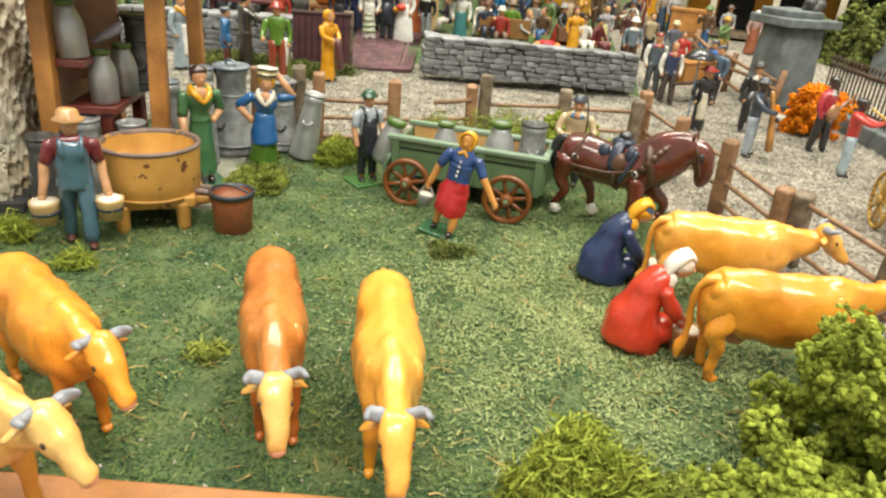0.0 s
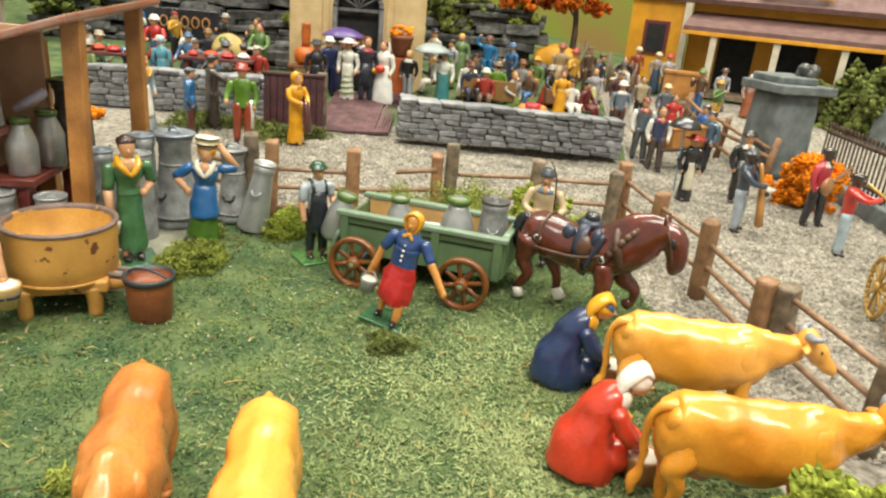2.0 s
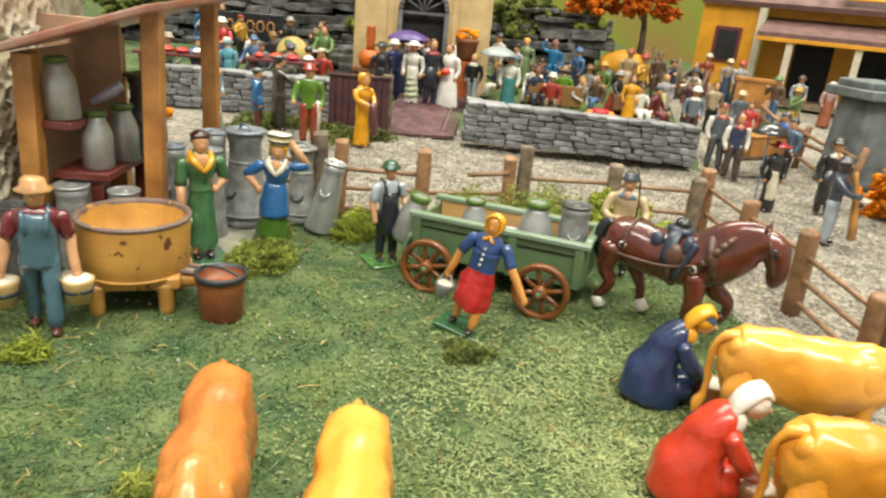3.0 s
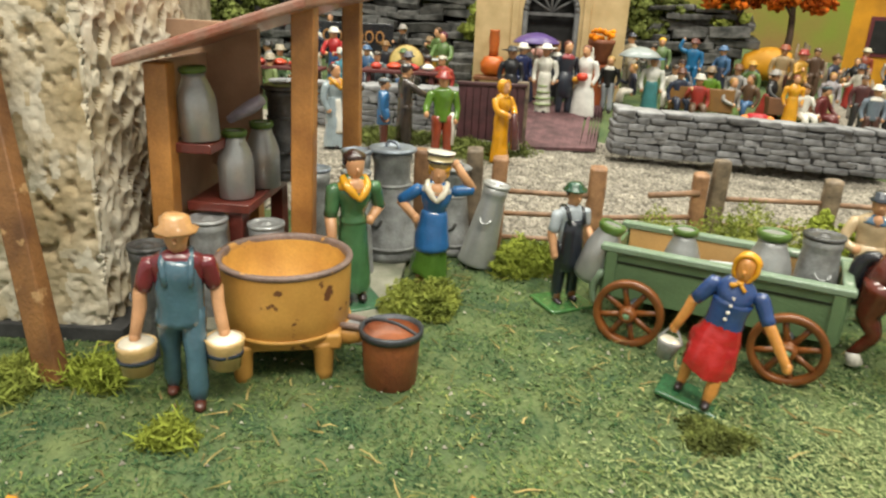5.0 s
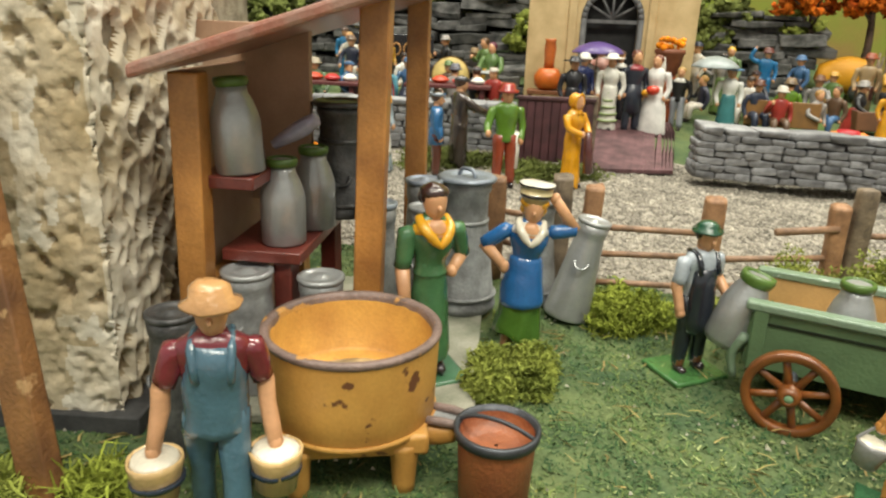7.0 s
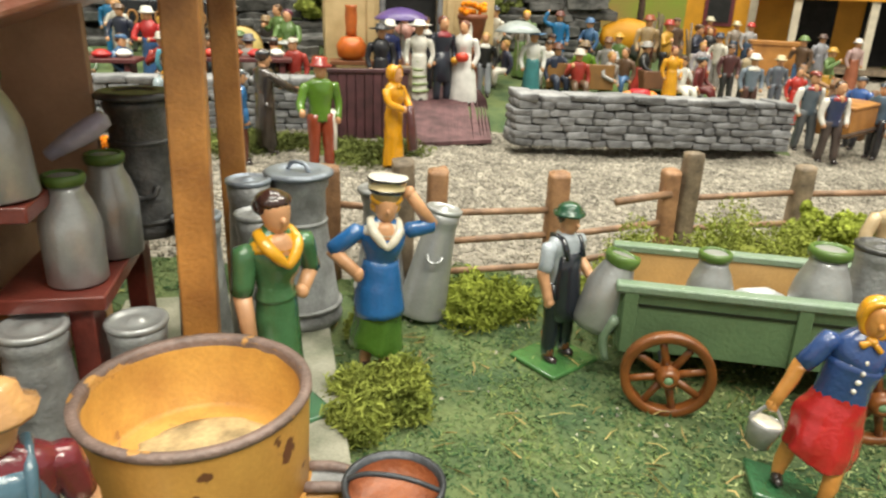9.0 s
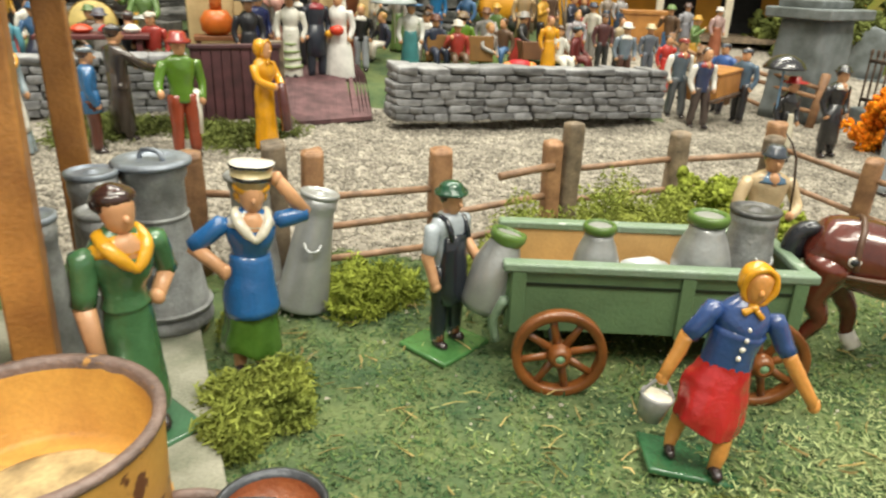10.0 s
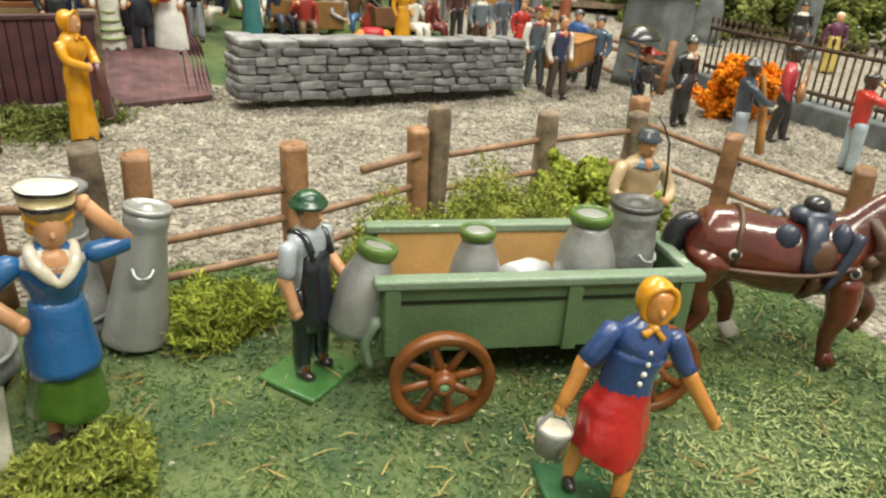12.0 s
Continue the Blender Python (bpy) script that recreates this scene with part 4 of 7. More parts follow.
def vessels():
    # on the shelves of the shed
    milk_bottle_can("milk_can", at(-20.28, 34.1, 7.16, 0, -4, 10), "silver milk can with a green neck on the upper shelf", 0.95)
    milk_bottle_can("milk_can", at(-19.65, 35.35, 4.71, 0, 0, 0), "silver milk can with a green neck on the lower shelf", 0.94)
    milk_bottle_can("milk_can", at(-19.55, 37.3, 4.71, 0, 0, 40), "silver milk can with a green neck behind another can", 0.96)
    churn("milk_churn", at(-19.35, 39.2, 4.71, 0, 0, 20), "dark lead churn on the lower shelf", 3.9, 0.95, M_TIN_DARK, M_TIN_DARK, False, taper=0.85)
    # below, on the slab
    plain_can("lidded_can", at(-20.15, 33.9, 0.33, 0, 0, 0), "dull silver can with a ribbed lid under the shelf", 3.75, 0.86, M_TIN_DULL, M_TIN)
    plain_can("lidded_can", at(-18.15, 34.85, 0.33, 0, 0, 0), "short silver can with a shining lid beside the vat", 3.5, 0.8, M_TIN_DULL, M_TIN)
    plain_can("lidded_can", at(-20.4, 30.6, 0.1, 0, 0, 0), "dark dull can beside the plaster wall", 3.9, 0.75, M_TIN_DARK, M_TIN_DARK)
    plain_can("lidded_can", at(-17.75, 38.6, 0.33, 0, 0, 0), "grey can with a blue-grey lid between the shed posts", 5.0, 0.75, M_TIN_DULL, M_TIN_BLUE)
    plain_can("lidded_can", at(-17.0, 41.6, 0.33, 0, 0, 0), "grey can with a blue-grey lid behind the shed post", 5.3, 0.8, M_TIN_DULL, M_TIN_BLUE)
    plain_can("lidded_can", at(-16.35, 39.9, 0.33, 0, 0, 0), "plain grey can beside the green figure", 4.7, 0.75, M_TIN_DULL, M_TIN_DULL)
    churn("milk_churn", at(-15.55, 42.6, 0.33, 0, 0, -25), "tall lead churn with a blue-grey handled lid", 5.3, 1.35)
    churn("milk_churn", at(-12.9, 44.6, 0.25, 0, 0, 0), "dull lead churn behind the blue figure", 4.3, 1.0, M_TIN_DULL, M_TIN_DULL)
    plain_can("lidded_can", at(-11.3, 43.4, 0.25, -2, 11, 0), "bright silver can leaning towards the fence", 4.05, 0.72, M_TIN, M_TIN, foot=1.3)
    # lavender dish lying on the shelf
    b = B()
    tube(b, [(-1.3, 0, 0.25, 0.2, 0.25), (-0.6, 0, 0.4, 0.6, 0.35), (0.4, 0, 0.55, 0.85, 0.45), (1.3, 0, 0.75, 0.6, 0.35)], 0, 18, 4, (0, 1, 0))
    ob = part("scoop", b, M_LAV, None, "pale lavender enamel scoop lying behind the cans")
    ob.matrix_basis = at(-19.65, 36.5, 7.75, 0, -22, 20, 0.62)
    tagged(ob, "", "scoop")

vessels()

def vat():
    t = thing("cheese_vat", at(-15.75, 31.75, -0.06, 0, 0, 24, 0.968), "worn ochre wooden cheese vat on a four-legged stand", "vat")
    b = B()
    lathe(b, [(2.26, 1.7), (2.3, 1.76), (2.32, 2.6), (2.38, 3.95), (2.38, 4.1)], 48, shut=False)
    part("tub", b, M_TUB, t)
    b = B()
    lathe(b, [(2.38, 4.02), (2.44, 4.1), (2.43, 4.2), (2.24, 4.22), (2.18, 4.1), (2.16, 3.9)], 48, wob=0.006, shut=False)
    part("rim", b, M_TUB_RIM, t, "dark chipped rim")
    # inside skin of the tub, set just within the rim
    b = B()
    n = 48
    prof = [(2.2, 4.14), (2.15, 3.9), (2.1, 2.5), (1.95, 2.4), (0.05, 2.38)]
    rows = [[b.verts.new((r * math.cos(2 * math.pi * j / n), r * math.sin(2 * math.pi * j / n), z)) for j in range(n)] for r, z in prof]
    for i in range(len(rows) - 1):
        for j in range(n):
            q = b.faces.new((rows[i][j], rows[i + 1][j], rows[i + 1][(j + 1) % n], rows[i][(j + 1) % n]))
            q.smooth = True
    part("inside", b, M_TUB_IN, t, "bright ochre inside", fix=False)
    b = B()
    lathe(b, [(1.75, 2.385), (1.5, 2.405), (0.8, 2.42), (0.05, 2.42)], 40, (0.1, -0.1, 0), wob=0.25)
    part("cream_residue", b, paint((0.55, 0.42, 0.22), 0.6, vary=0.25), t, "dried cream on the bottom")
    b = B()
    box(b, (0, 0, 1.5), (4.0, 3.8, 0.56), 0, None, 0.12, 0.05)
    lathe(b, [(2.24, 1.66), (2.36, 1.7), (2.36, 1.84)], 40)
    part("stand_top", b, M_TUB, t)
    for x, y in ((-1.45, -1.6), (1.35, -1.55), (1.5, 1.5), (-1.6, 1.5)):
        b = B()
        tube(b, [(x, y, 0, 0.3, 0.3), (x, y, 0.7, 0.34, 0.34), (x, y, 1.1, 0.38, 0.38), (x * 0.97, y * 0.97, 1.4, 0.5, 0.45)], 0, 12, 2)
        part("leg", b, M_TUB, t)
    # a short open runnel on a bracket, cast on the corner over the pail
    b = B()
    e = turn(0, 0, -24) @ V(3.0, 0.15, 0)
    d = e.normalized()
    q = V(-d.y, d.x, 0)
    tube(b, [(d.x * 1.5, d.y * 1.5, 1.45, 0.6, 0.34), (d.x * 2.4, d.y * 2.4, 1.42, 0.52, 0.33), (d.x * 3.0, d.y * 3.0, 1.5, 0.42, 0.26)], 0, 16, 3, tuple(q), 0.2, sq=0.6)
    sp = part("spout", b, M_TUB, t, "worn spout bracket")
    b = B()
    for k in (-1, 1):
        o = q * 0.36 * k
        limb(b, [tuple(d * 2.2 + o + V(0, 0, 1.86)), tuple(d * 2.75 + o + V(0, 0, 1.86)), tuple(d * 3.2 + o * 0.85 + V(0, 0, 1.8))], [0.13, 0.13, 0.11], 0, 10, 2)
    box(b, tuple(d * 2.72 + V(0, 0, 1.74)), (1.0, 0.6, 0.1), 1, turn(0, 4, math.degrees(math.atan2(d.y, d.x))), 0.03)
    part("runnel", b, [M_TUB_RIM, M_TIN_DULL], sp, "grey worn runnel edges")

def red_pail():
    t = thing("red_pail", at(-11.65, 31.35, 0), "rust-red pail with an iron rim and bail on the grass", "pail")
    b = B()
    lathe(b, [(0.05, 0.0), (0.86, 0), (0.9, 0.05), (1.0, 1.85)], 32, shut=False)
    part("body", b, M_PAIL, t)
    b = B()
    lathe(b, [(1.0, 1.78), (1.08, 1.82), (1.1, 2.05), (1.0, 2.08), (0.94, 1.8)], 32, shut=False)
    part("rim", b, M_IRON, t, "blued iron rim")
    b = B()
    lathe(b, [(0.95, 1.92), (0.9, 1.55), (0.5, 1.5), (0.05, 1.5)], 32, shut=False)
    part("inside", b, M_PAIL, t)
    b = B()
    limb(b, [(-1.05, 0.1, 1.98), (-0.55, 0.0, 2.25), (0.3, -0.2, 2.3), (1.0, -0.2, 2.0)], [0.06] * 4, 0, 8, 4)
    part("bail", b, M_IRON, t)

def wood_pail(x, y, rz, label):
    t = thing("milking_pail", at(x, y, 0, 0, 0, rz), label, "pail", "milking pails")
    b = B()
    lathe(b, [(0.5, 0), (0.52, 0.04), (0.62, 0.9), (0.62, 1.0), (0.54, 1.0), (0.5, 0.85)], 24)
    part("body", b, paint((0.30, 0.15, 0.06), 0.45), t)
    b = B()
    ball(b, (0, 0, 0.92), (0.53, 0.53, 0.14), 0, 16, 8)
    part("milk", b, M_MILK, t, "cream painted milk")

vat()
red_pail()
wood_pail(8.75, 24.3, 0, "brown wooden pail of milk under the orange cow")
wood_pail(8.6, 30.3, 0, "brown wooden pail of milk under the yellow cow")

# ---------------------------------------------------------------- the cart
def cart():
    # origin midway between the hubs on the near side; +x runs towards the horse
    t = thing("milk_cart", at(-0.95, 37.14, -0.2, 0, 0, -12), "green four-wheeled milk cart with brown spoked wheels", "cart")
    W = 5.0
    F = 1.25
    x0, x1, z0, z1 = -4.35, 4.5, 1.35, 3.35
    for y, nm in ((F, "side_board"), (W, "side_board")):
        b = B()
        box(b, ((x0 + x1) / 2, y, (z0 + z1) / 2), (x1 - x0, 0.22, z1 - z0), 0, None, 0.03)
        sb = part(nm, b, M_CART, t)
        for x in (x0 + 0.25, 0.95, x1 - 0.25):
            b = B()
            box(b, (x, y - 0.16 if y < 2 else y + 0.16, (z0 + z1) / 2), (0.42, 0.14, z1 - z0 + 0.1), 0, None, 0.03)
            part("batten", b, M_CART, sb)
        b = B()
        box(b, ((x0 + x1) / 2, y, z1 + 0.12), (x1 - x0 + 0.5, 0.52, 0.3), 0, None, 0.08)
        part("top_rail", b, M_CART_TRIM, sb, "pale worn green top rail")
        b = B()
        box(b, ((x0 + x1) / 2, y - 0.125 if y < 2 else y + 0.125, z1 - 0.42), (x1 - x0 - 0.1, 0.035, 0.1), 0)
        part("dark_line", b, paint((0.012, 0.02, 0.012)), sb, "thin dark painted line")
    b = B()
    box(b, ((x0 + x1) / 2, W - 0.16, (z0 + z1) / 2 + 0.1), (x1 - x0 - 0.3, 0.08, z1 - z0 - 0.1), 0)
    part("inner_lining", b, M_CART_IN, t, "bare tan wooden lining")
    for x, tall in ((x0, 0.9), (x1, 1.0)):
        b = B()
        box(b, (x, (F + W) / 2, z0 + (z1 - z0) * tall / 2), (0.2, W - F - 0.2, (z1 - z0) * tall), 0, None, 0.03)
        part("end_board", b, M_CART, t)
    b = B()
    box(b, (x1, (F + W) / 2, z1 + 0.12), (0.4, W - F - 0.5, 0.26), 0, None, 0.07)
    part("end_rail", b, M_CART_TRIM, t)
    b = B()
    box(b, ((x0 + x1) / 2, (F + W) / 2, z0 + 0.1), (x1 - x0, W - F, 0.25), 0, None, 0.04)
    part("bed", b, M_CART_IN, t)
    for x in (-2.9, 2.9):
        b = B()
        rod(b, (x, -0.2, 1.35), (x, W + 0.9, 1.35), 0.18, 0, 10)
        part("axle", b, M_IRON, t)
        b = B()
        box(b, (x, (F + W) / 2, 1.2), (0.5, W - F - 0.3, 0.5), 0, None, 0.05)
        part("bolster", b, M_CART, t)
    b = B()
    limb(b, [(x0 - 0.1, F + 0.1, 2.3), (x0 - 0.45, F + 0.1, 1.6), (x0 - 0.3, F + 0.1, 0.8)], [0.2, 0.16, 0.12], 0, 8, 3)
    part("tail_bracket", b, M_CART_TRIM, t)
    for x in (-2.9, 2.9):
        for y in (-0.2, W + 0.75):
            w = tagged(new("wheel"), "brown spoked cart wheel")
            w.empty_display_size = 0.01
            w.parent = t
            w.matrix_basis = at(x, y, 1.35, 90, 0, 0)
            R = 1.38
            b = B()
            n = 40
            ring = []
            for j in range(n):
                a = 2 * math.pi * j / n
                ring.append([b.verts.new((rr * math.cos(a), rr * math.sin(a), zz)) for rr, zz in ((R, -0.17), (R, 0.17), (R - 0.05, 0.2), (R - 0.23, 0.2), (R - 0.27, 0.15), (R - 0.27, -0.15), (R - 0.23, -0.2), (R - 0.05, -0.2))])
            for j in range(n):
                for i in range(8):
                    f = b.faces.new((ring[j][i], ring[j][(i + 1) % 8], ring[(j + 1) % n][(i + 1) % 8], ring[(j + 1) % n][i]))
                    f.smooth = True
            part("rim", b, M_WHEEL, w)
            b = B()
            lathe(b, [(0.34, -0.28), (0.36, 0.1), (0.3, 0.34), (0.2, 0.4), (0.14, 0.4), (0.13, 0.34)], 20)
            part("hub", b, M_WHEEL, w)
            b = B()
            lathe(b, [(0.16, 0.33), (0.16, 0.385), (0.02, 0.39)], 12)
            part("hub_cap", b, paint((0.25, 0.42, 0.25), 0.3), w, "pale green hub centre")
            for k in range(8):
                a = 2 * math.pi * (k + 0.3) / 8
                b = B()
                tube(b, [(0.25 * math.cos(a), 0.25 * math.sin(a), 0, 0.14, 0.10), (0.8 * math.cos(a), 0.8 * math.sin(a), 0, 0.115, 0.09), (1.16 * math.cos(a), 1.16 * math.sin(a), 0, 0.12, 0.1)], 0, 8, 1, (-math.sin(a), math.cos(a), 0))
                part("spoke", b, M_WHEEL, w)
    return t

cart()
milk_bottle_can("milk_can", at(-1.95, 40.0, 1.35, 0, 0, 0), "silver milk can with a green neck standing in the cart", 1.0)
milk_bottle_can("milk_can", at(1.2, 39.2, 1.3, 0, 0, 0), "large silver milk can with a green neck in the cart", 1.2)
plain_can("lidded_can", at(3.1, 39.7, 1.3, 0, 0, 0), "dull textured can with a dark ring in the cart", 3.3, 0.85, M_TIN_DULL, M_TIN_DARK)
b = B()
lathe(b, [(0.05, 0.0), (0.5, 0.0), (0.54, 0.05), (0.56, 1.1), (0.48, 1.35), (0.38, 1.55), (0.36, 1.75), (0.3, 1.77), (0.26, 1.6)], 24, shut=False)
bmesh.ops.transform(b, matrix=turn(0, 90, 0).to_4x4() @ Matrix.Translation((0, 0, -0.85)), verts=b.verts)
lying = part("lying_can", b, paint((0.58, 0.61, 0.63), 0.3), None, "pale silver can lying on its side in the cart")
lying.matrix_basis = at(-0.1, 40.2, 2.35, 0, 8, 25)
tagged(lying, "", "milk can")

# ---------------------------------------------------------------- the shed and the plaster building
def shed():
    t = thing("milk_shed", at(0, 0, 0), "open lean-to milk shed of orange stained wood", "shed")
    for x, y, w, h in ((-16.62, 35.2, 0.84, 11.9), (-18.0, 43.5, 0.85, 12.2), (-21.3, 33.1, 0.84, 9.75), (-22.6, 41.5, 1.0, 10.0)):
        b = B()
        box(b, (x, y, h / 2 + 0.3), (w, w * 0.95, h), 0, turn(0, 1.5 if y < 40 else 0, 12), 0.06)
        part("post", b, M_SHED, t)
    b = B()
    p = [(-21.45, 31.0, 9.95), (-15.6, 33.4, 12.1), (-16.9, 44.6, 12.6), (-23.6, 43.0, 10.4)]
    lo = [b.verts.new(v) for v in p]
    hi = [b.verts.new((v[0], v[1], v[2] + 0.38)) for v in p]
    b.faces.new(lo[::-1])
    b.faces.new(hi)
    for i in range(4):
        b.faces.new((lo[i], lo[(i + 1) % 4], hi[(i + 1) % 4], hi[i]))
    bmesh.ops.bevel(b, geom=b.edges[:], offset=0.1, segments=2, affect="EDGES", profile=0.5)
    part("roof", b, M_ROOF, t, "sloping red-brown painted roof")
    b = B()
    box(b, (-22.4, 38.55, 8.2), (4.2, 0.3, 6.2), 0, turn(0, 0, 6), 0.03)
    part("back_panel", b, M_PANEL, t, "plain tan back board")
    for x, y, z, sx, sy in ((-20.35, 37.0, 4.5, 2.5, 5.6), (-20.6, 34.4, 6.95, 1.75, 2.1)):
        b = B()
        box(b, (x, y, z), (sx, sy, 0.38), 0, turn(0, 0, 10), 0.05)
        part("shelf", b, M_SHELF, t, "dark red shelf board")
    for x, y in ((-19.3, 34.8), (-19.9, 39.3)):
        b = B()
        box(b, (x, y, 2.4), (0.6, 0.6, 4.0), 0, None, 0.04)
        part("shelf_leg", b, M_SHELF, t)
    b = B()
    box(b, (-21.9, 36.5, 3.4), (0.5, 6.5, 0.8), 0, turn(0, 0, 10), 0.04)
    part("side_rail", b, M_SHED, t)
    b = B()
    box(b, (-22.7, 38, 5), (0.3, 8, 10), 0, turn(0, 0, 10))
    part("side_wall", b, M_PANEL, t, "plain board side wall")

shed()

def plaster_building():
    t = thing("plaster_building", at(-22.3, 30.6, 0, 0, 0, 13), "cast plaster farm building with relief stonework", "building")
    H = 16
    b = B()
    nx, nz = 120, 170
    # front and side faces in one skin, with a worn corner and hollowed joints
    cols = []
    for i in range(nx * 2 + 1):
        s = (i - nx) * (9.5 / nx)
        cols.append((s, 0.0) if s <= 0 else (0.0, s))
    rows, hollow = [], {}
    for k in range(nz + 1):
        z = 0.5 + H * k / nz
        row = []
        for x, y in cols:
            edge = math.exp(-(x * x + y * y) / 0.25) * 0.18
            side = y > 0.01
            q = V(x * 0.9 + 7, y * 0.9, z * 0.8)
            q = q + V(0.25, 0.25, 0.25) * noise.noise(V(x, y, z) * 1.6)
            d, pts = noise.voronoi(V(q.x, q.y, q.z * 0.8) * (1.5 if side else 1.1))
            cell = d[1] - d[0]
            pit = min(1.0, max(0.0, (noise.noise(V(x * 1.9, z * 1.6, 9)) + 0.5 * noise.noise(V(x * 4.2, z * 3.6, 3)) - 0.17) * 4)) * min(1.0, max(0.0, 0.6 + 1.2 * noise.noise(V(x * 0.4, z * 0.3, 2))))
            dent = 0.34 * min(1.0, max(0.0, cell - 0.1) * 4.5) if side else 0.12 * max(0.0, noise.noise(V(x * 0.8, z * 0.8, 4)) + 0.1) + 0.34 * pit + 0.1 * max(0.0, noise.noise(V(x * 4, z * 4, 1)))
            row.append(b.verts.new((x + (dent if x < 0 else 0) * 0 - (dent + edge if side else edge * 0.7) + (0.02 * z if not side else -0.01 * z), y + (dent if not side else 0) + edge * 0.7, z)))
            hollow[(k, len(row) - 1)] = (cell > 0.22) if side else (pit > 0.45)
        rows.append(row)
    for k in range(nz):
        for i in range(nx * 2):
            f = b.faces.new((rows[k][i], rows[k][i + 1], rows[k + 1][i + 1], rows[k + 1][i]))
            f.smooth = True
            # pits and hollow cells take the darker umber plaster
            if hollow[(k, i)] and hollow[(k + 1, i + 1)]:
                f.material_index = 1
            # patches of a darker tan on the front face only
            elif i < nx - 2 and noise.noise(V(i * 0.05, k * 0.035, 4)) + 0.4 * noise.noise(V(i * 0.2, k * 0.15, 7)) > -0.06:
                f.material_index = 2
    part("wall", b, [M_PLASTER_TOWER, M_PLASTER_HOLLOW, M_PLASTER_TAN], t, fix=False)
    b = B()
    box(b, (-7.2, 7.2, 8.0), (13.6, 13.0, 15.0), 0)
    part("core", b, M_PLASTER_DARK, t)
    # near-black block that puts the shade at the wall's foot into colour
    b = B()
    box(b, (-6.5, 6.8, 0.3), (14.0, 14.0, 0.6), 0, None, 0.05)
    part("footing", b, M_WALL_CORE, t)
    b = B()
    box(b, (-6.9, 9.0, 14.6), (15.0, 15.0, 0.6), 0, turn(0, 2, 0), 0.08)
    part("eaves", b, M_SHED, t)
    t2 = thing("leaning_plank", at(0, 0, 0), "worn orange-brown plank leaning by the building", "plank")
    b = B()
    box(b, (-23.9, 28.7, 5.8), (1.0, 0.55, 12.4), 0, turn(-11, -17, 0), 0.06)
    part("board", b, mat("dark_worn_plank", (0.23, 0.105, 0.035), 0.5, 0.25, 70.0, 0.4, second=(0.13, 0.055, 0.02), chips=(0.40, 0.24, 0.11), chip_size=90.0, chip_at=0.63), t2)
    b = B()
    box(b, (-25.2, 30.8, 5.0), (3.0, 0.4, 0.5), 0, turn(0, 8, 10), 0.04)
    part("brace", b, M_SHED, t2)

M_PLASTER_TOWER = mat("relief_plaster", (0.58, 0.54, 0.45), 0.85, 0.12, 45.0, 0.9, second=(0.48, 0.39, 0.25), spec=0.2, fine=350.0)
M_PLASTER_TAN = mat("tan_front_plaster", (0.43, 0.36, 0.25), 0.85, 0.14, 40.0, 0.9, second=(0.38, 0.29, 0.16), spec=0.2, fine=350.0)
M_PLASTER_HOLLOW = mat("umber_hollow_plaster", (0.40, 0.33, 0.22), 0.85, 0.25, 110.0, 0.9, second=(0.20, 0.14, 0.075), spec=0.2, fine=350.0)
plaster_building()

def slab():
    bm = B()
    box(bm, (-17.6, 38.6, 0.16), (7.4, 11.8, 0.34), 0, turn(0, 0, 12), 0.06)
    ob = part("paving_slab", bm, M_SLAB, None, "weathered grey stone floor slab under the shed")
    tagged(ob, "", "pavement", "", "structure")
    bm = B()
    box(bm, (-6, 12.0, 0.0), (34, 4.2, 0.6), 0, turn(0, 0, 3), 0.1)
    ob = part("edge_board", bm, M_LEDGE, None, "varnished orange-brown wooden edge board")
    tagged(ob, "", "trim", "", "structure")

slab()

